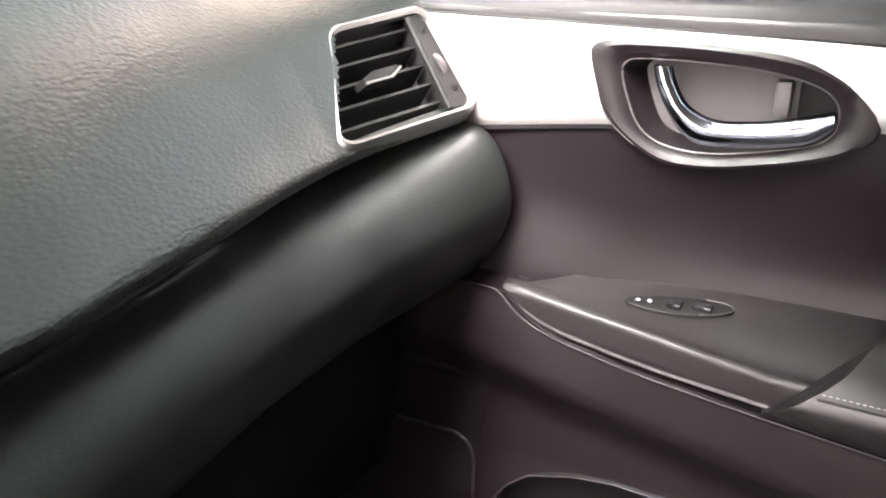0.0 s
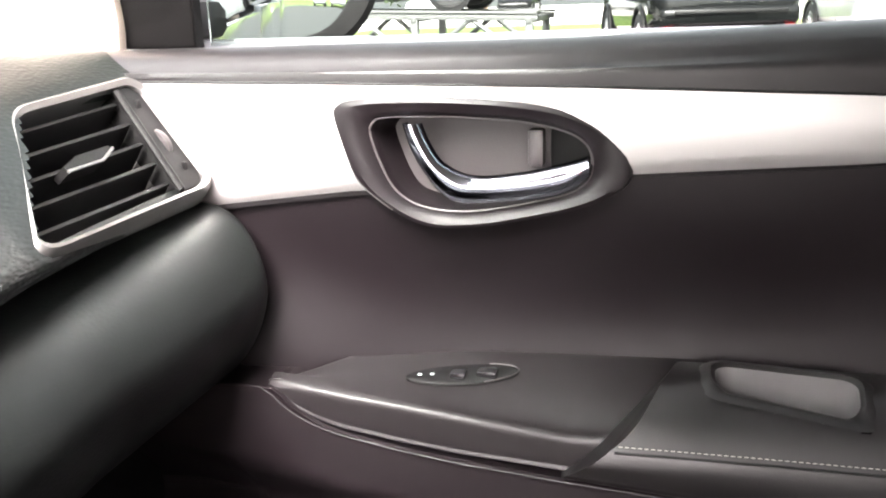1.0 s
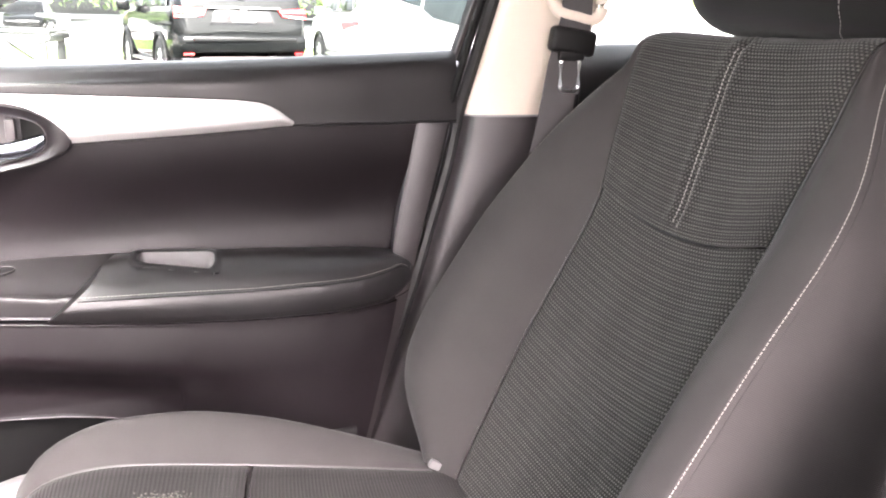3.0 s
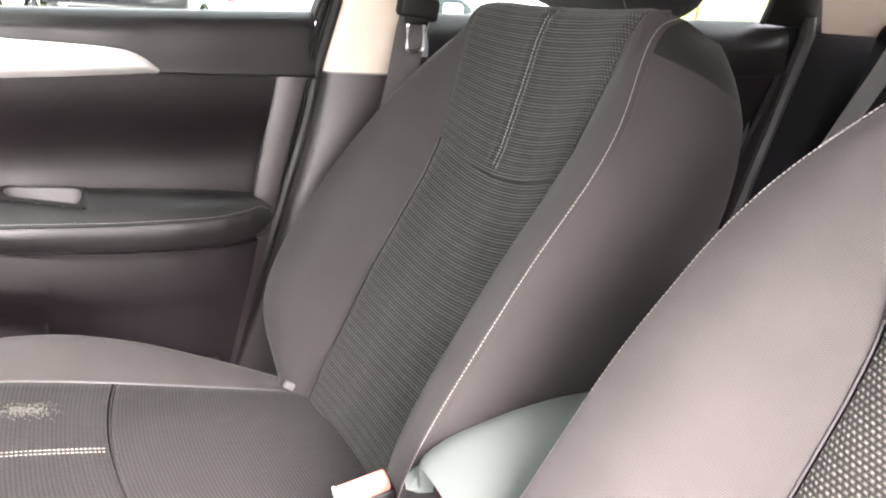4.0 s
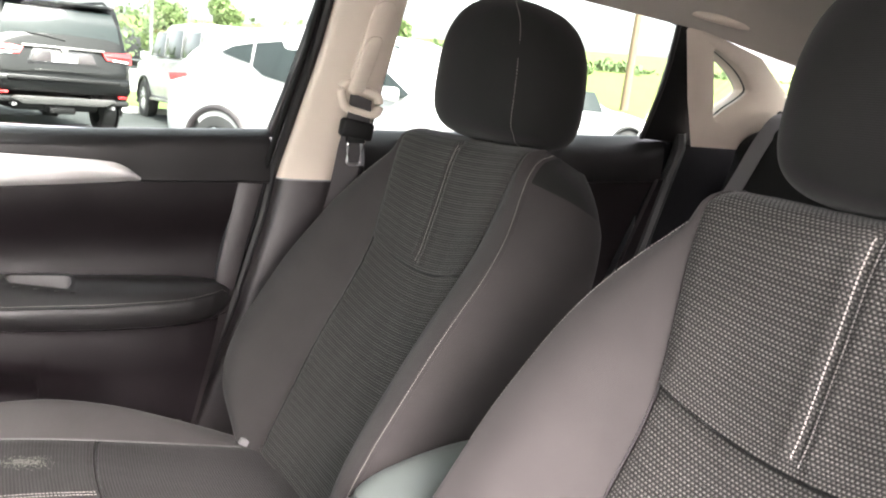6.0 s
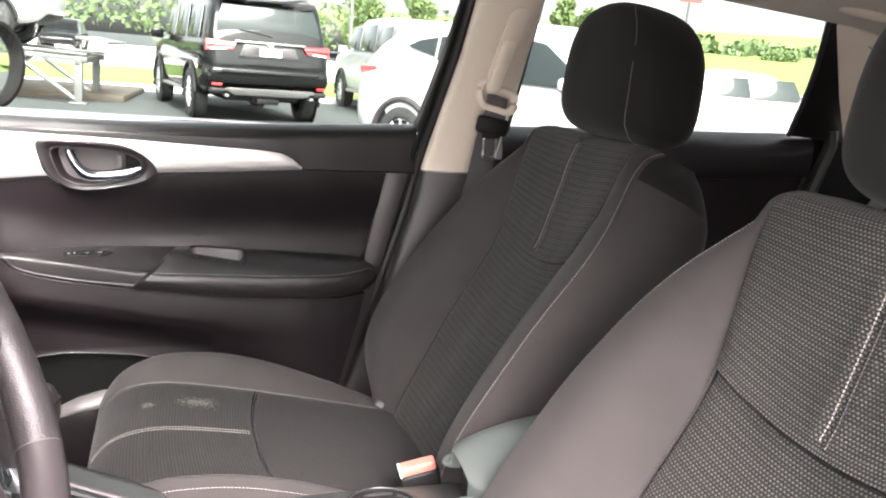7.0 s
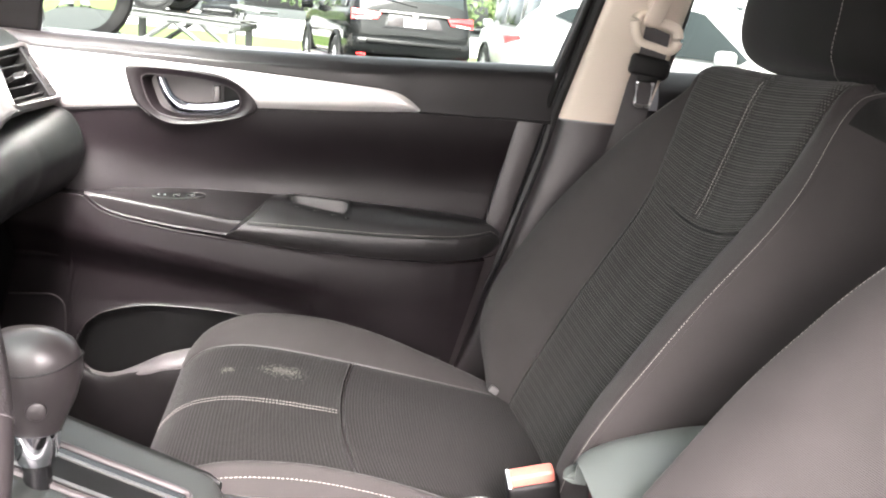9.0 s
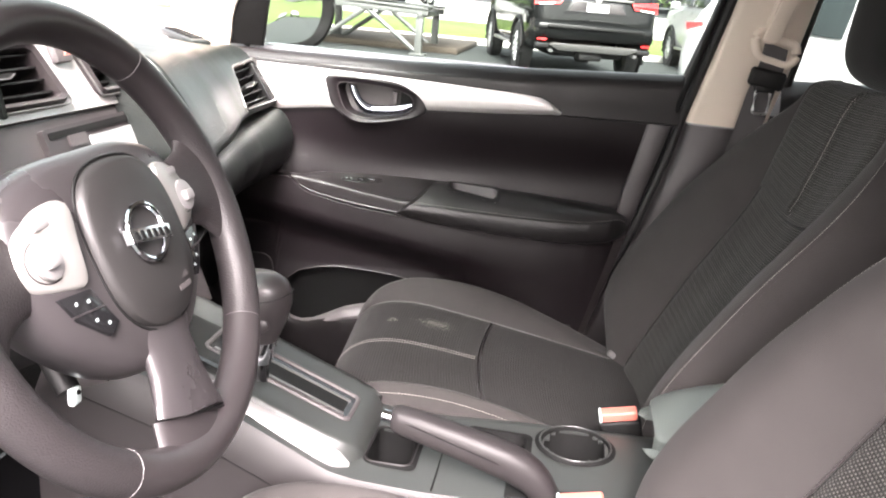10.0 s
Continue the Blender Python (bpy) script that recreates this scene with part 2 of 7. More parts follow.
def part(name, bm, material, parent=None, label="", smooth=40, kind=""):
    """Links a bmesh, given in world places, as one mesh under a thing or a part."""
    me = bpy.data.meshes.new(name)
    bmesh.ops.recalc_face_normals(bm, faces=bm.faces)
    at = ORIGIN.get(parent, Vector((0, 0, 0)))
    for v in bm.verts:
        v.co -= at
    for f in bm.faces:
        f.smooth = smooth > 0
    bm.to_mesh(me)
    bm.free()
    if smooth:
        me.set_sharp_from_angle(angle=radians(smooth))
    me.materials.append(material)
    ob = new(name, me)
    ob.parent = parent
    ORIGIN[ob] = at
    return tagged(ob, label, kind=kind)


def structure(name, bm, material, label, category, smooth=40):
    ob = part(name, bm, material, None, smooth=smooth)
    return tagged(ob, label, category, kind="structure")


def spline(pts, n, closed=False):
    """n points along a smooth line through pts (Catmull-Rom), evenly spread over its spans."""
    p = np.array(pts, float)
    m = len(p)
    if closed:
        q = np.concatenate([p[-1:], p, p[:2]])
        t = np.linspace(0, m, n, endpoint=False)
    else:
        q = np.concatenate([2 * p[:1] - p[1:2], p, 2 * p[-1:] - p[-2:-1]])
        t = np.linspace(0, m - 1, n)
    i = np.minimum(t.astype(int), (m if closed else m - 1) - 1)
    f = (t - i)[:, None]
    a, b, c, d = q[i], q[i + 1], q[i + 2], q[i + 3]
    return 0.5 * (2 * b + (c - a) * f + (2 * a - 5 * b + 4 * c - d) * f**2 + (3 * b - a - 3 * c + d) * f**3)


def interp(x, xs, ys):
    return float(np.interp(x, xs, ys))


def grid(P, closed_u=False, closed_v=False, skip=None, cap=False):
    """A surface through the points P[u][v], with a UV in metres."""
    P = np.array(P, float)
    nu, nv = P.shape[:2]
    bm = bmesh.new()
    lay = bm.loops.layers.uv.new("UVMap")
    vs = [[bm.verts.new(P[i, j]) for j in range(nv)] for i in range(nu)]
    mid_v, mid_u = nv // 2, nu // 2
    lu = np.r_[0, np.cumsum(np.linalg.norm(np.diff(P[:, mid_v], axis=0), axis=1))]
    lv = np.r_[0, np.cumsum(np.linalg.norm(np.diff(P[mid_u], axis=0), axis=1))]
    lu, lv = np.r_[lu, 2 * lu[-1] - lu[-2]], np.r_[lv, 2 * lv[-1] - lv[-2]]
    for i in range(nu if closed_u else nu - 1):
        for j in range(nv if closed_v else nv - 1):
            if skip and skip(i, j):
                continue
            try:
                f = bm.faces.new((vs[i][j], vs[(i + 1) % nu][j], vs[(i + 1) % nu][(j + 1) % nv], vs[i][(j + 1) % nv]))
            except ValueError:
                continue
            for loop, (a, b) in zip(f.loops, ((i, j), (i + 1, j), (i + 1, j + 1), (i, j + 1))):
                loop[lay].uv = (lu[a], lv[b])
    if cap:
        for i in (0, nu - 1):
            try:
                bm.faces.new(vs[i] if i else vs[i][::-1])
            except ValueError:
                pass
    return bm


def thick(bm, t):
    """Gives an open sheet a thickness: a second skin behind it, joined along the open edges."""
    bmesh.ops.recalc_face_normals(bm, faces=bm.faces)
    bm.normal_update()
    lay = bm.loops.layers.uv.active
    old = list(bm.faces)
    rim = [e for e in bm.edges if len(e.link_faces) == 1]
    twin = {v: bm.verts.new(v.co - v.normal * t) for v in list(bm.verts)}
    for f in old:
        try:
            g = bm.faces.new([twin[v] for v in reversed(f.verts)])
        except ValueError:
            continue
        if lay:
            for lp, src in zip(g.loops, reversed(list(f.loops))):
                lp[lay].uv = src[lay].uv
    for e in rim:
        p, q = e.verts
        try:
            bm.faces.new((p, q, twin[q], twin[p]))
        except ValueError:
            pass
    return bm


def tube(path, r, n=10, closed=False, flat=1.0, cap=True, up=None):
    """A round or flattened rod along a line; r may be a list."""
    p = np.array(path, float)
    m = len(p)
    rs = np.full(m, r) if np.isscalar(r) else np.array(r, float)
    tan = np.gradient(p, axis=0) if not closed else np.roll(p, -1, 0) - np.roll(p, 1, 0)
    tan /= np.linalg.norm(tan, axis=1)[:, None] + 1e-12
    ref = np.array(up if up is not None else ((0, 0, 1) if abs(tan[:, 2]).mean() < 0.8 else (1, 0, 0)), float)
    rings = []
    for k in range(m):
        a = np.cross(tan[k], ref)
        a /= np.linalg.norm(a) + 1e-12
        b = np.cross(a, tan[k])
        ang = np.linspace(0, 2 * math.pi, n, endpoint=False)
        rings.append(p[k] + rs[k] * (np.cos(ang)[:, None] * a + flat * np.sin(ang)[:, None] * b))
    return grid(rings, closed_u=closed, closed_v=True, cap=cap and not closed)


def rbox(size, at=(0, 0, 0), bevel=0.004, seg=2, turn=None):
    """A box with rounded edges."""
    bm = bmesh.new()
    bmesh.ops.create_cube(bm, size=1)
    for v in bm.verts:
        v.co = Vector((v.co.x * size[0], v.co.y * size[1], v.co.z * size[2]))
    if bevel:
        bmesh.ops.bevel(bm, geom=bm.edges[:], offset=min(bevel, min(size) * 0.45), segments=seg, profile=0.5, affect="EDGES")
    m = (turn or Matrix.Identity(4)).copy()
    m.translation = Vector(at)
    bm.transform(m)
    return bm


def join(*bms):
    out = bmesh.new()
    me = bpy.data.meshes.new("tmp")
    for b in bms:
        b.to_mesh(me)
        out.from_mesh(me)
        b.free()
    bpy.data.meshes.remove(me)
    return out


def plate(outline, normal_shift, bevel=0.0, seg=2):
    """A slab: a closed outline of 3D points, pushed along a vector, its rim rounded."""
    bm = bmesh.new()
    vs = [bm.verts.new(p) for p in outline]
    f = bm.faces.new(vs)
    r = bmesh.ops.extrude_face_region(bm, geom=[f])
    new_vs = [g for g in r["geom"] if isinstance(g, bmesh.types.BMVert)]
    for v in new_vs:
        v.co += Vector(normal_shift)
    bmesh.ops.recalc_face_normals(bm, faces=bm.faces)
    if bevel:
        face = max((g for g in r["geom"] if isinstance(g, bmesh.types.BMFace)), key=lambda q: q.calc_area())
        bmesh.ops.bevel(bm, geom=list(face.edges), offset=bevel, segments=seg, profile=0.5, affect="EDGES")
    return bm


def stitches(path, length=0.004, gap=0.0025, r=0.0009, up=(0, 0, 1)):
    """A row of thread stitches along a line."""
    p = np.array(path, float)
    s = np.r_[0, np.cumsum(np.linalg.norm(np.diff(p, axis=0), axis=1))]
    bm = bmesh.new()
    at = 0.0
    while at + length < s[-1]:
        a = np.array([np.interp(at, s, p[:, k]) for k in range(3)])
        b = np.array([np.interp(at + length, s, p[:, k]) for k in range(3)])
        d = (b - a) / (np.linalg.norm(b - a) + 1e-9)
        e = np.cross(d, up)
        e /= np.linalg.norm(e) + 1e-9
        g = np.cross(e, d)
        ring = []
        for q, k in ((a, 0.5), ((a + b) / 2, 1.0), (b, 0.5)):
            ring.append([bm.verts.new(q + r * (c1 * e + c2 * k * g)) for c1, c2 in ((1, 0), (0, 1), (-1, 0), (0, -0.6))])
        for i in range(2):
            for j in range(4):
                bm.faces.new((ring[i][j], ring[i][(j + 1) % 4], ring[i + 1][(j + 1) % 4], ring[i + 1][j]))
        bm.faces.new(ring[0][::-1])
        bm.faces.new(ring[2])
        at += length + gap
    return bm


def disc(at, axis, r, depth, n=32, bevel=0.0):
    bm = bmesh.new()
    bmesh.ops.create_cone(bm, cap_ends=True, segments=n, radius1=r, radius2=r, depth=depth)
    if bevel:
        bmesh.ops.bevel(bm, geom=[e for e in bm.edges if len(e.link_faces) == 2 and any(len(f.verts) > 4 for f in e.link_faces)], offset=bevel, segments=2, profile=0.5, affect="EDGES")
    q = Vector((0, 0, 1)).rotation_difference(Vector(axis))
    bm.transform(Matrix.Translation(at) @ q.to_matrix().to_4x4())
    return bm


# ---------------------------------------------------------------- car shell
XC = -0.04  # middle line of the car


def mx(x):
    """The mirrored place on the driver's side."""
    return 2 * XC - x


def door_x(y):
    """Inner face of the passenger's door trim."""
    return 0.717 - 0.13 * (y - 0.2)


def side_x(z, base=0.705):
    """Inner face of pillars, leaning in above the waist."""
    return base - 0.38 * max(0.0, z - 1.0) - 0.06 * max(0.0, 1.0 - z) * 0


def lin(*pairs):
    xs, ys = zip(*sorted(pairs))
    return lambda y: interp(y, xs, ys)


crest = lin((0.13, 1.082), (0.45, 1.068), (0.7, 1.060), (1.05, 1.060))
trim_top = lin((0.386, 0.986), (0.392, 0.991), (0.406, 1.003), (0.418, 1.010), (0.431, 1.0145), (0.46, 1.018), (0.515, 1.021), (0.69, 1.029), (0.879, 1.035), (1.03, 1.039))
trim_low = lin((0.386, 0.985), (0.428, 0.981), (0.513, 0.976), (0.651, 0.970), (0.853, 0.958), (0.97, 0.946), (1.03, 0.942))


def rear_edge(z):
    return interp(z, (0.36, 0.533, 0.74, 0.806, 0.978, 1.0), (0.34, 0.292, 0.245, 0.245, 0.211, 0.205))


door = thing("front_door", (0.72, 0.3, 0.30), "dark vinyl car door panel with silver trim strip", "car door")

# inner door handle in its bowl
rim = [(0.858, 1.010), (0.8565, 1.019), (0.849, 1.0235), (0.834, 1.0255), (0.807, 1.026), (0.771, 1.025), (0.735, 1.022), (0.709, 1.018), (0.691, 1.012), (0.674, 1.003), (0.661, 0.990), (0.655, 0.976), (0.657, 0.965), (0.671, 0.954), (0.694, 0.946), (0.722, 0.940), (0.75, 0.935), (0.778, 0.933), (0.796, 0.935), (0.81, 0.941), (0.827, 0.953), (0.84, 0.965), (0.848, 0.978), (0.855, 0.995)]
rim = spline(rim, 64, closed=True)
rc = rim.mean(0)
inner = spline([(0.832, 1.001), (0.829, 1.008), (0.820, 1.011), (0.783, 1.011), (0.737, 1.008), (0.71, 1.003), (0.693, 0.997), (0.684, 0.988), (0.682, 0.974), (0.688, 0.963), (0.703, 0.956), (0.741, 0.948), (0.769, 0.945), (0.792, 0.947), (0.808, 0.953), (0.819, 0.964), (0.828, 0.985)], 64, closed=True)


def in_rim(p, grow=0.94):
    """Whether a place on the door lies inside the handle's bowl."""
    y, z = p[1], p[2]
    q = rc + (rim - rc) * grow
    inside = False
    for i in range(len(q)):
        (y0, z0), (y1, z1) = q[i], q[i - 1]
        if (z0 > z) != (z1 > z) and y < (y1 - y0) * (z - z0) / (z1 - z0) + y0:
            inside = not inside
    return inside


def bowl_hole(rows):
    P = np.array(rows)
    return lambda i, j: in_rim(P[i : i + 2, j : j + 2].reshape(-1, 3).mean(0))


# window ledge, from the glass down to the trim strip
rows = []
for i in range(150):
    y = 0.152 + (1.17 - 0.152) * i / 149
    c, lo = crest(y), trim_low(y) if y > 0.386 else 0.984
    up = trim_top(y) if y > 0.386 else 0.987
    sec = [(0.062, c - 0.012), (0.05, c - 0.002), (0.036, c), (0.02, c - 0.005), (0.009, c - 0.018), (0.004, (c + up) / 2 - 0.004), (0.003, up), (0.001, (up + lo) / 2), (0.0, lo), (0.006, lo - 0.003), (0.02, lo - 0.004)]
    rows.append([(door_x(y) + o, y, z) for o, z in spline(sec, 30)])
part("window_ledge", thick(grid(rows, skip=bowl_hole(rows)), 0.004), LEDGE, door, "padded black vinyl window ledge")

# silver strip
rows = []
for i in range(150):
    y = 0.387 + (1.03 - 0.387) * i / 149
    a, b = trim_low(y), trim_top(y)
    rows.append([(door_x(y) - 0.0035 - 0.003 * math.sin(math.pi * f) + 0.007 * max(0.0, 1 - f * (b - a) / 0.009), y, a + 0.001 + (b - a - 0.001) * f) for f in np.linspace(0, 1, 24)])
part("trim_strip", thick(grid(rows, skip=bowl_hole(rows)), 0.003), SILVER, door, "silver painted trim strip")
rows = [(door_x(y) - 0.0035, y, trim_top(y) + 0.0012) for y in np.linspace(0.39, 1.03, 70)]
part("strip_edge", tube(rows, 0.0011, 6), DARK, door)

# middle panel: upright under the strip, hollowed above the armrest, swelling round the armrest's nose
def arm_back(y):
    return interp(y, (0.222, 0.236, 0.30, 0.436, 0.566, 0.69, 0.80, 0.85, 0.885, 0.908), (0.788, 0.793, 0.802, 0.812, 0.8185, 0.8205, 0.8215, 0.8205, 0.8195, 0.8195))


def smooth_step(a, b, v):
    f = max(0.0, min(1.0, (v - a) / (b - a)))
    return f * f * (3 - 2 * f)


def hollow(y, z):
    h = sum(interp(z + q, (0.70, 0.80, 0.82, 0.835, 0.85, 0.87, 0.89, 0.91, 0.93, 0.945, 0.96, 0.985), (0.028, 0.028, 0.031, 0.034, 0.035, 0.033, 0.027, 0.017, 0.008, 0.004, 0.001, 0.0)) for q in (-0.012, -0.006, 0, 0.006, 0.012)) / 5
    nose = smooth_step(0.74, 0.95, y) * smooth_step(0.98, 0.80, z)
    return h * (1 - nose) + 0.006 * nose


rows = []
for i in range(150):
    row = []
    for f in np.linspace(0, 1, 60):
        f_y = i / 149
        y = rear_edge(0.9) + (1.10 - rear_edge(0.9)) * f_y
        top = trim_low(y) - 0.001 if y > 0.386 else 0.984
        z = top + (0.70 - top) * f
        y = rear_edge(z) + (1.10 - rear_edge(z)) * f_y
        row.append((door_x(y) + 0.006 + hollow(y, z), y, z))
    rows.append(row)
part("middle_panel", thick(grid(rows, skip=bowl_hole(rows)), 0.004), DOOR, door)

# end strip at the rear edge
rows = []
for z in np.linspace(0.982, 0.38, 24):
    y = rear_edge(z)
    w = interp(z, (0.38, 0.74, 0.8, 0.98), (0.012, 0.022, 0.034, 0.042))
    rows.append([(door_x(y) + 0.004, y + 0.001, z), (door_x(y) + 0.001, y - 0.004, z), (door_x(y) + 0.006, y - w, z), (door_x(y) + 0.03, y - w - 0.004, z)])
part("end_strip", thick(grid(rows), 0.003), GREYTRIM, door)

# lower panel with the map pocket
pocket_top = lin((0.545, 0.36), (0.552, 0.50), (0.562, 0.545), (0.575, 0.566), (0.595, 0.580), (0.64, 0.595), (0.70, 0.606), (0.76, 0.612), (0.82, 0.615), (0.86, 0.611), (0.904, 0.599), (0.925, 0.582), (0.938, 0.563), (0.945, 0.53), (0.950, 0.50), (0.955, 0.36))
pocket_lip = lin((0.30, 0.545), (0.55, 0.552), (0.69, 0.546), (0.75, 0.541), (0.79, 0.532), (0.83, 0.512), (0.86, 0.498), (0.886, 0.492), (0.915, 0.497), (0.935, 0.512), (0.95, 0.54))
low_line = lin((0.22, 0.742), (0.27, 0.734), (0.34, 0.730), (0.447, 0.733), (0.57, 0.742), (0.692, 0.7575), (0.77, 0.7665), (0.81, 0.773), (0.857, 0.7825), (0.880, 0.7895), (0.893, 0.7965), (0.903, 0.804), (0.910, 0.811), (0.914, 0.816), (1.12, 0.822))


def low_out(y):
    """How far the lower panel's lip stands out from the trim."""
    return interp(y, (0.205, 0.222, 0.235, 0.26, 0.30, 0.36, 0.69, 0.80, 0.86, 0.914, 1.0, 1.12), (-0.004, 0.008, 0.020, 0.034, 0.043, 0.047, 0.047, 0.042, 0.039, 0.033, 0.028, 0.024))


def lower_off(y, z):
    """The lower panel: a band under the armrest, then an undercut over the speaker and the map pocket."""
    zl, k = low_line(y), low_out(y)
    plain = -k * interp(z, (0.36, 0.42, 0.55, 0.66, zl), (-0.10, 0.30, 0.80, 0.97, 1.0)) - 0.003 * math.sin(math.pi * max(0.0, min(1.0, (zl - z) / 0.09)))
    shelf = interp(y, (0.49, 0.521, 0.634, 0.754, 0.869, 1.0), (0.640, 0.653, 0.675, 0.698, 0.719, 0.742))
    cut = smooth_step(shelf + 0.030, shelf - 0.055, z) * smooth_step(0.40, 0.66, y)
    deep = interp(z, (0.36, 0.56, 0.62, 0.70), (0.004, 0.010, 0.018, 0.014))
    return plain * (1 - cut) + deep * cut


rows = []
for i in range(150):
    fy = i / 149
    row = []
    y0 = rear_edge(0.6) + (1.12 - rear_edge(0.6)) * fy
    top = low_line(y0)
    low = pocket_top(y0) if 0.545 < y0 < 0.955 else 0.36
    y = rear_edge(top) + (1.12 - rear_edge(top)) * fy
    k = low_out(y)
    row += [(door_x(y) + 0.020, y, top - 0.004), (door_x(y) - k + 0.006, y, top - 0.0035), (door_x(y) - k + 0.0018, y, top - 0.0005), (door_x(y) - k - 0.0012, y, top - 0.0012)]
    for f in np.linspace(0, 1, 54)[1:]:
        z = top - 0.0012 + (low - top) * f
        y = rear_edge(z) + (1.12 - rear_edge(z)) * fy
        row.append((door_x(y) + lower_off(y, z), y, z))
    rows.append(row)
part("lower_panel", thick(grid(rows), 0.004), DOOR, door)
rows = []
for i in range(40):
    y = 0.53 + (0.965 - 0.53) * i / 39
    t = pocket_top(min(y, 0.953)) + 0.004
    rows.append([(door_x(y) + 0.016, y, t), (door_x(y) + 0.026, y, t - 0.004), (door_x(y) + 0.04, y, t - 0.03), (door_x(y) + 0.045, y, 0.36)])
part("pocket_back", thick(grid(rows), 0.003), DARK, door)
rows = []
for i in range(44):
    y = 0.31 + (0.955 - 0.31) * i / 43
    t = pocket_lip(y)
    o = -0.045 * interp(y, (0.30, 0.4, 0.80, 0.90, 0.955), (0.8, 1, 1, 0.5, 0.0))
    sec = [(o + 0.022, t - 0.03), (o + 0.018, t - 0.004), (o + 0.008, t), (o, t - 0.004), (o - 0.006, t - 0.03), (o - 0.004, t - 0.08), (o + 0.01, 0.37)]
    rows.append([(door_x(y) + a, y, z) for a, z in spline(sec, 20)])
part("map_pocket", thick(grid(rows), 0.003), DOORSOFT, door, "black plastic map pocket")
# pocket lip coloured paler than the pocket: its sky highlight is painted in
rows = []
for y in np.linspace(0.40, 0.945, 60):
    t = pocket_lip(y) + 0.001
    o = -0.045 * interp(y, (0.30, 0.4, 0.80, 0.90, 0.955), (0.8, 1, 1, 0.5, 0.0))
    w = interp(y, (0.40, 0.76, 0.81, 0.85, 0.89, 0.945), (1.0, 1.0, 0.80, 0.50, 0.35, 0.20))
    sec = [(o + 0.008 + 0.020 * w, t - 0.004), (o + 0.008 + 0.016 * w, t + 0.006 * w), (o + 0.008 + 0.006 * w, t + 0.007 * w), (o + 0.008 - 0.006 * w, t + 0.002 * w), (o + 0.008 - 0.013 * w, t - 0.006 * w), (o + 0.008 - 0.0145 * w, t - 0.013 * w), (o + 0.010 - 0.010 * w, t - 0.016 * w)]
    rows.append([(door_x(y) + a, y, z) for a, z in spline(sec, 18)])
part("pocket_rim", thick(grid(rows), 0.002), CUPGREY, door, "rounded map pocket lip, its highlight put into the colour")
path = [(door_x(y) + lower_off(y, pocket_top(y)) - 0.001, y, pocket_top(y)) for y in np.linspace(0.558, 0.947, 70)]
part("pocket_edge", tube(path, 0.0010, 6), GREYTRIM, door)
part("speaker_rim", tube(spline([(door_x(1.04) + 0.008, 1.045, 0.631), (door_x(1.0) + 0.008, 1.0, 0.632), (door_x(0.975) + 0.008, 0.975, 0.630), (door_x(0.96) + 0.008, 0.960, 0.614), (door_x(0.958) + 0.006, 0.957, 0.58), (door_x(0.958) + 0.004, 0.957, 0.52)], 24), 0.0016, 6), GREYTRIM, door)

# armrest: a flat-topped front half with a ridge, and a padded rear half
arm_in = lin((0.222, 0.778), (0.24, 0.786), (0.26, 0.782), (0.29, 0.778), (0.32, 0.776), (0.448, 0.777), (0.569, 0.783), (0.655, 0.7865), (0.69, 0.787), (0.745, 0.7955), (0.80, 0.8045), (0.86, 0.8135), (0.89, 0.8175), (0.908, 0.8195))


def arm_section(y, pad=None):
    pad = y < 0.665 if pad is None else pad
    zi, zl, zb, k = arm_in(y), low_line(y) + 0.001, arm_back(y), low_out(y)
    if not pad:
        kr = interp(y, (0.66, 0.86, 0.914), (0.036, 0.033, 0.028))
        ob = 0.034 - 0.060 * smooth_step(0.83, 0.914, y) ** 1.6
        zi = min(zi, zb - 0.0004)
        return [(ob, zb - 0.006), (ob - 0.002, zb), ((ob - kr) * 0.5, zi + (zb - zi) * 0.55), (-kr + 0.010, zi + 0.0022), (-kr + 0.002, zi), (-kr - 0.0012, zi - 0.004), (-kr - 0.0018, zi * 0.5 + zl * 0.5), (-kr - 0.0016, zl + min(0.006, 0.25 * (zi - zl))), (-kr + 0.001, zl + 0.0005), (0.006, zl - 0.001)]
    end = 1 - 0.45 * (max(0.0, 0.262 - y) / 0.040) ** 2.4
    zm = 0.5 * (zb + zl)
    sec = [(0.032, zb - 0.006), (0.026, zb), (-k * 0.15, zb + 0.0005), (-k * 0.72, zi + 0.010 + 0.3 * (zb - zi - 0.01)), (-k - 0.001, zi + 0.001), (-k - 0.006, zi - 0.008), (-k - 0.0068, (zi + zl) / 2), (-k - 0.003, zl + 0.006), (-k + 0.005, zl), (0.006, zl - 0.001)]
    return [(o, zm + (z - zm) * end) for o, z in sec]


CUP_Y, NS = (0.494, 0.594), 61
sec_f = np.linspace(0, 1, NS)


def arm_rows(y_of, n, section):
    rows = []
    for i in range(n):
        row = []
        for j in range(NS):
            y = y_of(i / (n - 1), sec_f[j])
            o, z = spline(section(y), NS)[j]
            row.append((door_x(y) + o, y, z))
        rows.append(row)
    return rows


def split_y(s):
    return interp(s, (0, 0.2, 0.36, 0.47, 0.60, 0.80, 1), (0.612, 0.626, 0.645, 0.662, 0.674, 0.693, 0.70))


part("armrest_front", grid(arm_rows(lambda f, s: split_y(s) - 0.03 + (0.943 - split_y(s)) * f, 60, lambda y: arm_section(y, False)), cap=True), ARMPLASTIC, door, "black plastic armrest with window switch")
pad_rows = np.array(arm_rows(lambda f, s: 0.222 + (split_y(s) - 0.0015 - 0.222) * f, 130, lambda y: arm_section(y, True)))
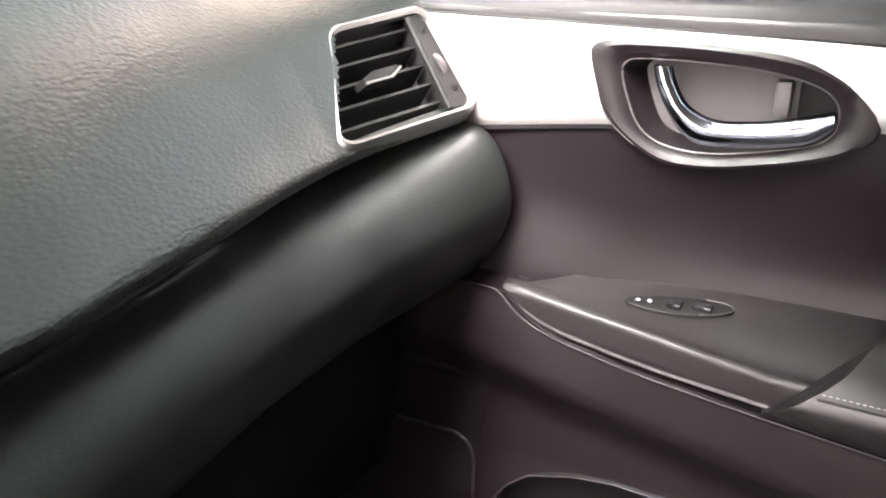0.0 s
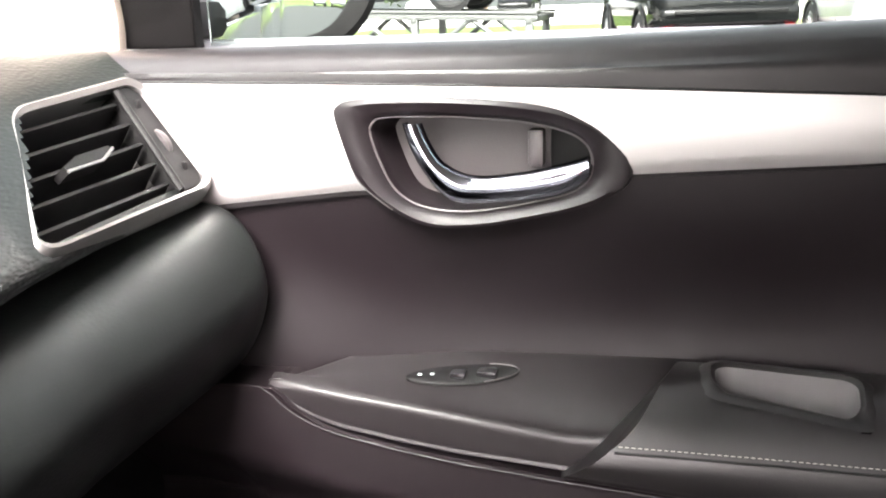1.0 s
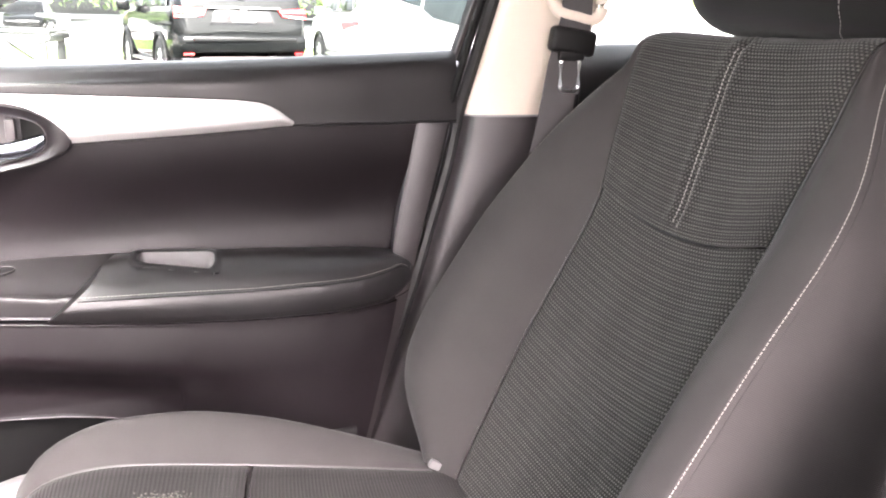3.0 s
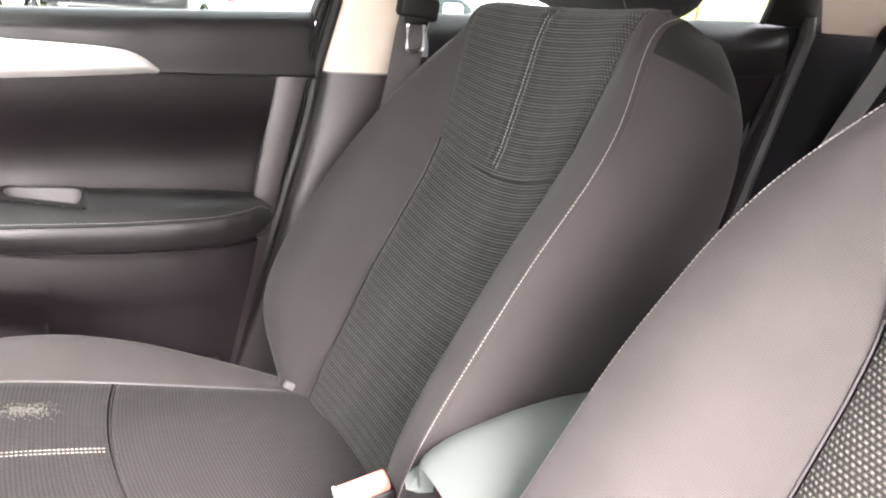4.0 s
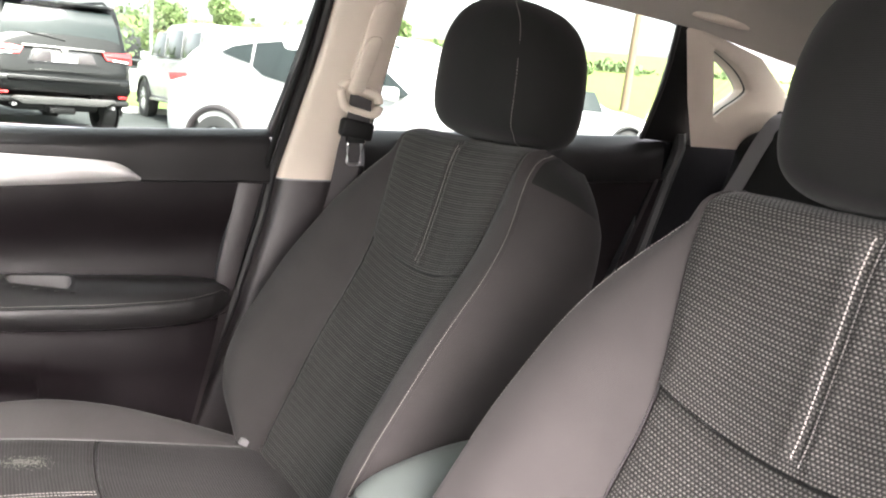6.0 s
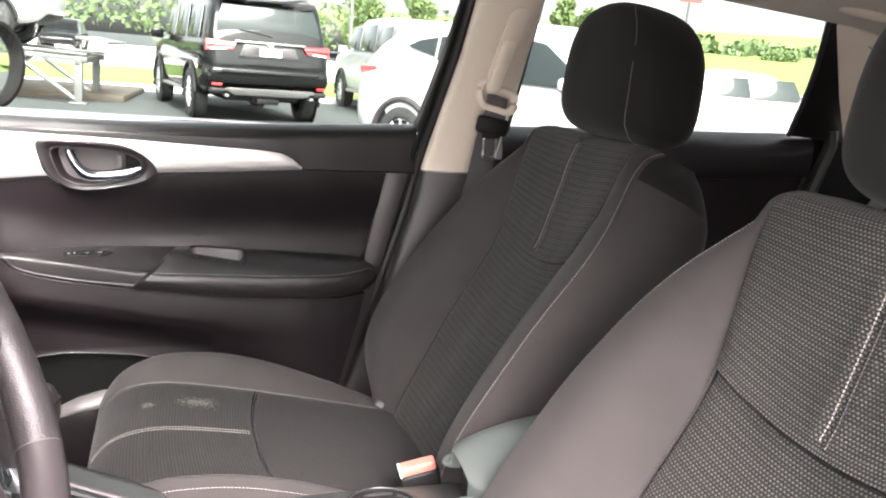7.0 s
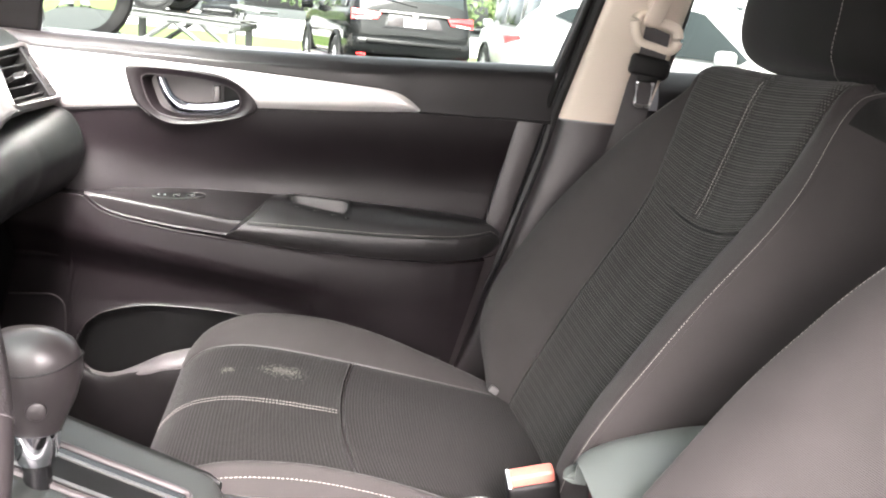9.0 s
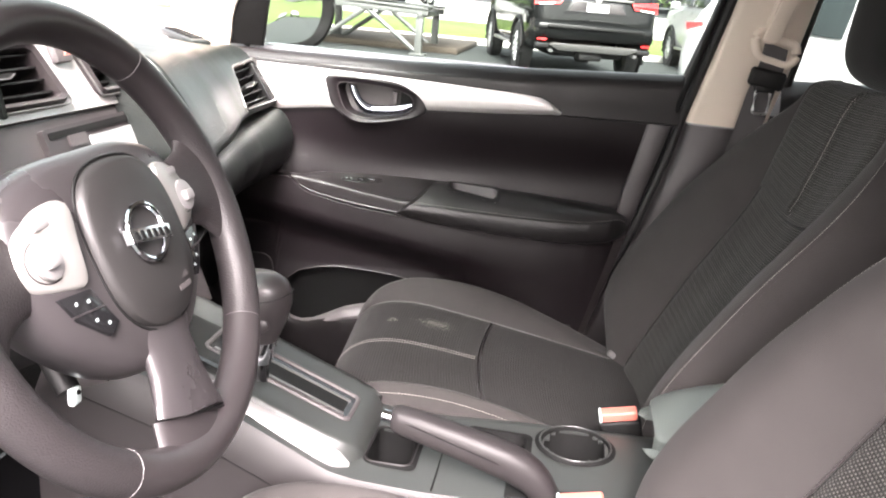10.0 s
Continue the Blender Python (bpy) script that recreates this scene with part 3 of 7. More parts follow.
for j in range(NS):
    puff = 0.002 * math.exp(-((sec_f[j] - 0.28) / 0.18) ** 2)
    pad_rows[:, j, 2] += puff
    pad_rows[:, j, 0] -= puff * 0.6


def in_cup(i, j):
    c = pad_rows[i : i + 2, j : j + 2].reshape(-1, 3).mean(0)
    return CUP_Y[0] - 0.003 < c[1] < CUP_Y[1] + 0.003 and door_x(0.545) - 0.027 < c[0] < door_x(0.545) + 0.015 and c[2] > 0.78


part("armrest_pad", grid(pad_rows, skip=in_cup, cap=True), PAD, door, "padded black leather armrest")
j0 = round(4 / 9 * (NS - 1))
seam = [pad_rows[i, j0] + np.array((-0.0008, 0, 0.0010)) for i in range(2, 130)]
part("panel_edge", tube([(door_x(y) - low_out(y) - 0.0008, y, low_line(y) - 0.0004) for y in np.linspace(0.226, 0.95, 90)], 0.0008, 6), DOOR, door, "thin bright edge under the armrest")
part("stitching", stitches(seam, 0.0028, 0.0016, 0.00055), THREAD, door, "pale thread stitching")
part("seam", tube([p + np.array((-0.0012, 0, -0.0042)) for p in seam], 0.0010, 6), DARK, door)
# pull cup sunk into the pad
cx0, cx1 = door_x(0.545) - 0.024, door_x(0.545) + 0.012


def rounded(x0, x1, y0, y1, r, n=6):
    out = []
    for cx, cy, a0 in ((x1 - r, y1 - r, 0), (x0 + r, y1 - r, 90), (x0 + r, y0 + r, 180), (x1 - r, y0 + r, 270)):
        for k in range(n + 1):
            a = radians(a0 + 90 * k / n)
            out.append((cx + r * math.cos(a), cy + r * math.sin(a)))
    return out


# window switch
sy0, sy1 = 0.735, 0.815
sx = lambda y: door_x(y) + interp(y, (sy0, sy1), (0.010, -0.006))
sw = []
for a in np.linspace(0, 2 * math.pi, 28, endpoint=False):
    y = (sy0 + sy1) / 2 + 0.041 * math.cos(a)
    x = sx(y) + 0.010 * math.sin(a)
    sw.append((x, y, 0))


def arm_top(x, y):
    s = spline(arm_section(y), 81)
    o = x - door_x(y)
    k = np.argsort(s[8:34, 0])
    return float(np.interp(o, s[8:34, 0][k], s[8:34, 1][k]))


rings = []
for grow, dz in ((0.009, 0.0015), (0.005, 0.0046), (0.001, 0.0048), (-0.002, 0.0020)):
    rings.append([(x, y, arm_top(max(x, cx0), y) + dz) for x, y in rounded(cx0 - grow, cx1 + grow, CUP_Y[0] - grow, CUP_Y[1] + grow, 0.013 + grow * 0.5)])
part("cup_rim", grid(rings, closed_v=True), PAD, door)
# cup wall pale, floor black: lit wall and shaded floor are put into the colours
low = [(x, y, arm_top(cx0, 0.545) - 0.034) for x, y in rounded(cx0 + 0.004, cx1 - 0.001, CUP_Y[0] + 0.004, CUP_Y[1] - 0.004, 0.011)]
part("pull_cup", grid([rings[-1], low], closed_v=True), CUPGREY, door, "pull cup, its lit inner wall put into a pale colour")
part("cup_floor", plate(low, (0, 0, -0.002)), DARK, door)
sw = [(x, y, arm_top(x, y) + 0.0005) for x, y, _ in sw]
bezel = part("switch_plate", plate(sw, (0, 0, 0.0025), 0.001), DARK, door, "black switch plate")
for yy, dy in ((0.757, 0.016), (0.778, 0.012)):
    x = sx(yy)
    part("switch_key", rbox((0.012, dy, 0.006), (x, yy, arm_top(x, yy) + 0.0025), 0.002), GLOSS, bezel)
part("switch_edge", tube([(x - 0.0004, y, z + 0.0026) for x, y, z in sw[9:20]], 0.0006, 6), GREYTRIM, bezel)
for yy in (0.797, 0.806):
    x = sx(yy)
    part("switch_mark", rbox((0.0025, 0.003, 0.001), (x, yy, arm_top(x, yy) + 0.0035), 0.0004), WHITEPLASTIC, bezel)

rings = []
def bearing_sorted(r):
    a = np.arctan2(r[:, 1] - rc[1], r[:, 0] - rc[0])
    return r[np.argsort(a)]
rim_s, inner_s = bearing_sorted(rim), bearing_sorted(inner)
for f, o in ((-0.035, 0.004), (-0.03, -0.004), (0.02, -0.0085), (0.25, -0.0105), (0.6, -0.0085), (0.9, -0.005), (1.0, -0.001), (1.03, 0.006), (1.1, 0.022), (1.22, 0.030)):
    ring = rim_s * (1 - f) + inner_s * f
    rings.append([(door_x(y) + o, y, z) for y, z in ring])
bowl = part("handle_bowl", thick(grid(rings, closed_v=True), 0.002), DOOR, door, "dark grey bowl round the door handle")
ring = rim_s * (1 - 1.2) + inner_s * 1.2
part("bowl_back", plate([(door_x(y) + 0.030, y, z) for y, z in ring], (0.003, 0, 0)), GREYPLASTIC, bowl)
part("bowl_line", tube([(door_x(y) - 0.0035, y, z) for y, z in rim_s * 0.06 + inner_s * 0.94], 0.0010, 6, closed=True), GREYPLASTIC, bowl)
part("bowl_rim_line", tube([(door_x(y) - 0.0075, y, z) for y, z in rim_s * 1.02 - inner_s * 0.02 if -0.7 < math.atan2(z - rc[1], y - rc[0]) < 2.7], 0.0008, 6), SATIN, bowl)
upper = spline([(0.7959, 1.0077), (0.7898, 0.9940), (0.7798, 0.9803), (0.7600, 0.9717), (0.7296, 0.9734), (0.7039, 0.9780), (0.6834, 0.9834)], 40)
under = spline([(0.8098, 1.0076), (0.8058, 0.9950), (0.7976, 0.9779), (0.7834, 0.9592), (0.7673, 0.9520), (0.7249, 0.9541), (0.6973, 0.9595), (0.6811, 0.9713)], 40)
rows = []
for i in range(40):
    row = []
    for f in np.linspace(0, 1, 15):
        y, z = upper[i] * (1 - f) + under[i] * f
        row.append((door_x(y) - 0.001 - 0.0115 * math.sqrt(max(0.0, 1 - (2 * (0.04 + 0.92 * f) - 1) ** 2)) - 0.004 * math.sin(math.pi * i / 39), y, z))
    rows.append(row)
part("door_handle", thick(grid(rows), 0.004), HANDLECHROME, door, "chrome inner door handle")
part("lock_tab", rbox((0.012, 0.011, 0.026), (door_x(0.721) + 0.014, 0.721, 0.987), 0.002), GREYPLASTIC, door)
part("bowl_cavity", rbox((0.006, 0.030, 0.030), (door_x(0.698) + 0.027, 0.698, 0.984), 0.001), DARK, door)

# window frame and glass of the door
def glass_x(z):
    return 0.768 - 0.42 * (z - 1.08)


frame_path = spline([(0.143, 1.07), (0.120, 1.17), (0.098, 1.28), (0.084, 1.36)], 16)
part("window_frame", tube([(glass_x(z) - 0.012, y, z) for y, z in frame_path], 0.014, 8), RUBBER, door, "black window frame with rubber seal")
part("frame_chrome", tube([(glass_x(z) - 0.024, y + 0.008, z) for y, z in frame_path], 0.0035, 6), GREYPLASTIC, door)
roofline = spline([(0.084, 1.36), (0.30, 1.385), (0.55, 1.372), (0.80, 1.315), (0.98, 1.232), (1.06, 1.190), (1.10, 1.13), (1.115, 1.07)], 30)
part("upper_frame", tube([(glass_x(z) - 0.010, y, z + 0.006) for y, z in roofline], 0.016, 8), RUBBER, door)
sail = [(1.13, 1.055), (1.038, 1.055), (1.017, 1.13), (0.993, 1.214), (1.040, 1.206), (1.085, 1.168), (1.108, 1.12)]
part("mirror_sail", plate([(glass_x(z) - 0.018, y, z) for y, z in sail], (-0.012, 0, 0), 0.003), SAIL, door, "black corner panel behind the mirror")
gl = [(0.13, 1.075), (1.045, 1.055), (1.0, 1.218), (0.80, 1.315), (0.55, 1.372), (0.30, 1.385), (0.084, 1.36)]
pane = part("window_pane", plate([(glass_x(z) + 0.004, y, z) for y, z in gl], (0.0035, 0, 0)), GLASS, door, smooth=0)
pane.visible_shadow = False

part("outer_skin", rbox((0.02, 1.02, 0.76), (0.815, 0.64, 0.68), 0.008), GREYPAINT, door)

# outer mirror
mirror = thing("door_mirror", (0.90, 0.99, 1.06), "large black door mirror with bright reflecting glass", "car mirror")
mo = spline([(0.100, -0.068), (0.106, 0.0), (0.104, 0.060), (0.070, 0.086), (0.0, 0.084), (-0.066, 0.070), (-0.098, 0.030), (-0.094, -0.025), (-0.055, -0.066), (0.02, -0.078)], 44, closed=True) * 1.06
MC, MH, MN = np.array((0.915, 1.035, 1.130)), np.array((-0.84, 0.545, 0)), np.array((-0.545, -0.84, 0.033))


def mirror_pt(s_, z, d, k=1.0):
    """A place on the mirror: s_ along the glass, z up, d behind the glass."""
    return MC + MH * (s_ * k) + np.array((0.018, 0.028, 1.0)) * (z * k) - MN * d


rings = []
for k, d in ((0.25, 0.115), (0.65, 0.10), (0.95, 0.07), (1.14, 0.03), (1.19, 0.0), (1.17, -0.012), (1.08, -0.014), (0.97, -0.006), (0.93, 0.004)):
    rings.append([mirror_pt(a_, b_, d, k) for a_, b_ in mo])
part("mirror_shell", grid(rings, closed_v=True, cap=True), SAIL, mirror)
rings = [[mirror_pt(a_, b_, 0.002 - 0.0032 * (1 - k * k), 0.95 * k) for a_, b_ in mo] for k in (1.0, 0.85, 0.7, 0.55, 0.4, 0.25, 0.1, 0.01)]
part("mirror_glass", grid(rings, closed_v=True, cap=True), MIRROR, mirror, smooth=80)
part("mirror_foot", rbox((0.10, 0.05, 0.04), (0.845, 1.095, 1.078), 0.012), DARK, mirror)

# B-pillar of the passenger's side
def pillar_rows(zs, front, back, base, out=0.05, n=10):
    rows = []
    for z in zs:
        x = side_x(z, base)
        a, b = front(z), back(z)
        sec = [(x + out, a + 0.004), (x + 0.012, a), (x, a - 0.018), (x - 0.006, (a + b) / 2), (x, b + 0.018), (x + 0.012, b), (x + out, b - 0.004)]
        rows.append([(q[0], q[1], z) for q in spline(sec, 26)])
    return rows


bp_front = lin((0.30, 0.37), (0.522, 0.272), (0.74, 0.20), (0.922, 0.150), (0.99, 0.137), (1.237, 0.092), (1.36, 0.078), (1.42, 0.07))
bp_back = lin((0.30, 0.10), (0.7, 0.04), (0.99, -0.012), (1.11, -0.028), (1.37, -0.050), (1.42, -0.055))
structure("pillar_trim_upper", thick(grid(pillar_rows(np.linspace(0.993, 1.42, 24), bp_front, bp_back, 0.712)), 0.004), BEIGE, "beige plastic trim of the middle pillar", "pillar trim")
structure("pillar_trim_lower", thick(grid(pillar_rows(np.linspace(0.30, 0.991, 24), bp_front, lambda z: bp_back(z), 0.704)), 0.004), GREYTRIM, "dark grey plastic trim at the pillar's foot", "pillar trim")
for off, r, m, nm in ((0.018, 0.009, RUBBER, "door_seal"), (0.034, 0.006, DARK, "door_gap")):
    structure(nm, tube([(side_x(z, 0.73) + 0.006, bp_front(z) + off - 0.008, z) for z in np.linspace(0.30, 1.38, 40)], r, 8), m, "black rubber door seal along the pillar", "door seal")

# front seat belt on the pillar
belt = thing("seat_belt", (0.64, 0.03, 0.40), "dark grey seat belt hanging from a beige pillar guide", "seat belt", "seat belts")
gx = 0.652


def bpx(z):
    return side_x(z, 0.712) - 0.008


slot = [(bpx(z) - 0.002, y, z) for y, z in rounded(-0.022, 0.022, 1.20, 1.31, 0.018)]
slot = [(bpx(z) - 0.001, 0.012 + y - 0.18 * (z - 1.25), z) for y, z in rounded(-0.020, 0.020, 1.185, 1.325, 0.016)]
part("height_slider", plate(slot, (-0.006, 0, 0), 0.002), BEIGE, belt, "beige sliding belt height adjuster")
slot = [(bpx(z) - 0.006, 0.012 + y - 0.18 * (z - 1.25), z) for y, z in rounded(-0.015, 0.015, 1.160, 1.265, 0.013)]
part("slider_grip", plate(slot, (-0.012, 0, 0), 0.005), BEIGE, belt)
gpath = spline([(0.044, 1.150), (0.047, 1.172), (0.034, 1.182), (0.012, 1.170), (-0.008, 1.166), (-0.024, 1.158), (-0.026, 1.136), (-0.012, 1.126), (0.010, 1.130), (0.034, 1.136)], 40, closed=True)
part("belt_guide", tube([(gx - 0.012, y + 0.004, z) for y, z in gpath], 0.0085, 10, closed=True), BEIGE, belt, "beige plastic belt guide ring")
rows = []
for z, xx, yc, w in ((1.158, gx - 0.016, 0.014, 0.021), (1.12, gx - 0.016, 0.016, 0.022), (1.06, 0.645, 0.026, 0.023), (0.99, 0.645, 0.036, 0.0235), (0.85, 0.648, 0.062, 0.024), (0.60, 0.655, 0.10, 0.024), (0.40, 0.66, 0.13, 0.024)):
    rows.append([(xx + 0.004 * k * 0, yc + w * k, z + 0.006 * k) for k in np.linspace(-1, 1, 7)])
part("webbing", thick(grid(rows), 0.0014), BELT, belt, "dark grey woven belt webbing")
part("belt_keeper", rbox((0.022, 0.064, 0.034), (0.634, 0.020, 1.098), 0.007, 3, Matrix.Rotation(radians(8), 4, "X")), DARK, belt, "black plastic tongue holder")
ring2 = [(0.6295, y, z) for y, z in rounded(0.010, 0.036, 1.034, 1.076, 0.006)]
part("belt_tongue", tube(ring2, 0.0028, 8, closed=True), STEEL, belt, "chrome belt tongue")
part("tongue_body", rbox((0.010, 0.036, 0.014), (0.630, 0.022, 1.080), 0.003), DARK, belt)

# rear door with its ledge, panel, fixed window post
rear = thing("rear_door", (0.72, -0.4, 0.30), "dark vinyl rear car door panel", "car door")
rows = []
for i in range(40):
    y = -0.035 - 0.765 * i / 39
    c = interp(y, (-0.80, -0.03), (1.118, 1.088))
    low = c - 0.105
    sec = [(0.06, c - 0.012), (0.045, c), (0.025, c - 0.003), (0.004, c - 0.022), (-0.012, c - 0.05), (-0.010, low + 0.02), (0.0, low), (0.016, low - 0.004)]
    k = min(1, (0.80 + y) / 0.06 + 0.15) if y < -0.74 else 1
    rows.append([(0.735 + o * (k if o < 0 else 1), y, z) for o, z in spline(sec, 22)])
part("window_ledge", thick(grid(rows), 0.004), LEDGE, rear, "padded black vinyl window ledge")
rows = []
for i in range(30):
    row = []
    for f in np.linspace(0, 1, 16):
        z = 1.02 - 0.66 * f
        y1 = interp(z, (0.36, 0.7, 1.02), (-0.52, -0.66, -0.785))
        y = 0.02 + (y1 - 0.02) * i / 29
        row.append((0.742 + 0.02 * math.sin(math.pi * f) - 0.03 * interp(z, (0.36, 0.6, 0.7), (1, 1, 0)), y, z))
    rows.append(row)
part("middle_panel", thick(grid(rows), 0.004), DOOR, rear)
rows = []
for z in np.linspace(1.018, 0.70, 10):
    y = interp(z, (0.36, 0.7, 1.02), (-0.52, -0.66, -0.785))
    rows.append([(0.735, y, z), (0.728, y - 0.006, z), (0.732, y - 0.048, z), (0.75, y - 0.054, z)])
part("end_strip", thick(grid(rows), 0.003), DOOR, rear)
part("rear_armrest", rbox((0.07, 0.34, 0.05), (0.71, -0.40, 0.80), 0.02, 3), PAD, rear)


part("outer_skin", rbox((0.02, 0.98, 0.78), (0.815, -0.36, 0.69), 0.008), GREYPAINT, rear)


def rglass_x(z):
    return 0.775 - 0.42 * (z - 1.08)


post = [(-0.730, 1.112), (-0.728, 1.215), (-0.720, 1.285), (-0.700, 1.375), (-0.775, 1.385), (-0.885, 1.105)]
part("window_post", plate([(rglass_x(z) - 0.012, y, z) for y, z in post], (-0.014, 0, 0), 0.004), DARK, rear, "black post at the window's rear end")
part("window_seal", tube([(rglass_x(z) - 0.024, y + 0.002, z) for y, z in spline([(-0.730, 1.112), (-0.728, 1.215), (-0.720, 1.285), (-0.700, 1.375)], 16)], 0.006, 8), RUBBER, rear)
rl = spline([(-0.03, 1.385), (-0.387, 1.415), (-0.555, 1.402), (-0.70, 1.375), (-0.77, 1.36)], 24)
part("upper_frame", tube([(rglass_x(z) - 0.012, y, z + 0.004) for y, z in rl], 0.015, 8), RUBBER, rear)
part("frame_front", tube([(rglass_x(z) - 0.014, y, z) for y, z in spline([(-0.045, 1.08), (-0.05, 1.2), (-0.058, 1.385)], 12)], 0.012, 8), RUBBER, rear)
gl = [(-0.03, 1.08), (-0.74, 1.11), (-0.74, 1.24), (-0.72, 1.37), (-0.555, 1.402), (-0.387, 1.415), (-0.05, 1.385)]
pane = part("window_pane", plate([(rglass_x(z) + 0.004, y, z) for y, z in gl], (0.0035, 0, 0)), GLASS, rear, smooth=0)
pane.visible_shadow = False
structure("rear_door_seal", tube([(0.735 + interp(z, (0.4, 1.1), (0.0, 0.0)), interp(z, (0.36, 0.7, 1.1, 1.4), (-0.60, -0.725, -0.845, -0.79)), z) for z in np.linspace(0.36, 1.13, 24)], 0.016, 8), RUBBER, "dark rubber seal of the rear door", "door seal")

# rear pillar with the small quarter window
def cp_x(z):
    return 0.725 - 0.45 * max(0, z - 1.10)


outer = np.array([p for a, b, n in (((-0.869, 1.104), (-0.795, 1.21), 10), ((-0.795, 1.21), (-0.705, 1.355), 10), ((-0.705, 1.355), (-0.71, 1.368), 4), ((-0.71, 1.368), (-0.95, 1.318), 10), ((-0.95, 1.318), (-1.15, 1.21), 10), ((-1.15, 1.21), (-1.30, 1.104), 10), ((-1.30, 1.104), (-0.869, 1.104), 16)) for p in np.linspace(a, b, n, endpoint=False)])
hole = spline([(-0.800, 1.325), (-0.850, 1.312), (-0.911, 1.285), (-0.952, 1.258), (-0.964, 1.243), (-0.956, 1.226), (-0.925, 1.198), (-0.893, 1.171), (-0.862, 1.222), (-0.830, 1.275)], 70, closed=True)
hc = hole.mean(0)


def by_bearing(r):
    return r[np.argsort(np.arctan2(r[:, 1] - hc[1], r[:, 0] - hc[0]))]


o_s, h_s = by_bearing(outer), by_bearing(hole)[: len(outer)]
rings = []
for f, o in ((0, 0.0), (0.25, -0.006), (0.6, -0.008), (0.92, -0.006), (1.0, 0.002), (1.0, 0.05)):
    rings.append([(cp_x(z) + o, y, z) for y, z in o_s * (1 - f) + h_s * f])
structure("rear_pillar_trim", thick(grid(rings, closed_v=True), 0.004), BEIGE, "beige plastic trim of the rear pillar", "pillar trim")
structure("quarter_seal", tube([(cp_x(z) + 0.012, y, z) for y, z in h_s], 0.005, 8, closed=True), RUBBER, "black rubber seal of the small rear window", "window seal")
q = structure("quarter_window", plate([(cp_x(z) + 0.040, y, z) for y, z in h_s], (0.0035, 0, 0)), GLASS, "small fixed quarter window", "window", smooth=0)
q.visible_shadow = False

# roof lining, side rails
rows = []
for y in np.linspace(0.70, -1.25, 40):
    zc = interp(y, (-1.25, -0.95, -0.7, -0.3, 0.2, 0.70), (1.33, 1.385, 1.432, 1.465, 1.455, 1.40))
    hw = interp(y, (-1.25, -0.8, 0.3, 0.7), (0.50, 0.56, 0.60, 0.60))
    sec = []
    for k in np.linspace(-1, 1, 33):
        drop = 0.022 * k * k + 0.055 * max(0, abs(k) - 0.86) / 0.14
        sec.append((XC + k * (hw + 0.03), y, zc - drop))
    rows.append(sec)
structure("ceiling", thick(grid(rows), 0.006), LINER, "pale felt headliner under the car roof", "headliner")
grab = thing("grab_handle", (0.52, -0.72, 1.41), "pale beige plastic grab handle under the roof", "grab handle")
part("handle_bar", tube(spline([(0.545, -0.62, 1.405), (0.525, -0.64, 1.385), (0.515, -0.70, 1.375), (0.515, -0.78, 1.370), (0.525, -0.83, 1.375), (0.545, -0.85, 1.390)], 24), 0.010, 10), BEIGE, grab)
for yy in (-0.62, -0.85):
    part("handle_mount", rbox((0.03, 0.03, 0.03), (0.55, yy, 1.402), 0.008), BEIGE, grab)
# front pillar trim and windscreen
rows = []
for y, z, x in spline([(1.135, 1.04, 0.735), (1.120, 1.085, 0.725), (1.110, 1.13, 0.712), (1.075, 1.185, 0.69), (0.97, 1.258, 0.665), (0.82, 1.34, 0.63), (0.70, 1.39, 0.60)], 30):
    sec = [(x + 0.05, y + 0.02, z - 0.02), (x + 0.01, y - 0.015, z - 0.015), (x - 0.012, y + 0.0, z), (x - 0.02, y + 0.04, z + 0.008), (x - 0.0, y + 0.11, z + 0.02)]
    rows.append(spline(sec, 14))
structure("front_pillar_trim", thick(grid(rows), 0.004), BEIGE, "beige plastic trim of the windscreen pillar", "pillar trim")
bm = grid(rows)
for v in bm.verts:
    v.co.x = mx(v.co.x)
structure("front_pillar_trim_driver", thick(bm, 0.004), BEIGE, "beige plastic trim of the windscreen pillar", "pillar trim")
ws = plate([(XC - 0.66, 1.58, 1.06), (XC + 0.66, 1.58, 1.06), (XC + 0.60, 0.70, 1.42), (XC - 0.60, 0.70, 1.42)], (0, 0.002, 0.004))
w1 = structure("windscreen", ws, SCREENGLASS, "clear windscreen", "windscreen", smooth=0)
w1.visible_shadow = False
rw = plate([(XC - 0.55, -1.28, 1.36), (XC + 0.55, -1.28, 1.36), (XC + 0.62, -1.85, 1.10), (XC - 0.62, -1.85, 1.10)], (0, -0.002, 0.004))
w2 = structure("rear_window", rw, GLASS, "clear rear window", "window", smooth=0)
w2.visible_shadow = False
wiper = thing("wiper", (0.8, 1.55, 1.06), "thin black windscreen wiper", "wiper")
part("wiper_blade", tube(spline([(0.30, 1.50, 1.104), (0.45, 1.47, 1.114), (0.569, 1.423, 1.134), (0.646, 1.368, 1.157), (0.692, 1.288, 1.190), (0.722, 1.21, 1.221)], 24), 0.004, 6), DARK, wiper)
# bonnet added and coloured white to stand for the glare beyond the windscreen
rows = []
for y in np.linspace(1.60, 2.62, 14):
    z = interp(y, (1.60, 1.9, 2.3, 2.55, 2.62), (1.035, 1.005, 0.945, 0.88, 0.80))
    rows.append([(XC + k * 0.74, y - 0.06 * k * k, z - 0.035 * k * k - 0.05 * max(0.0, abs(k) - 0.9) / 0.1) for k in np.linspace(-1, 1, 17)])
structure("bonnet", thick(grid(rows), 0.004), WHITEPAINT, "added bonnet, white for the glare beyond the windscreen", "car bonnet")
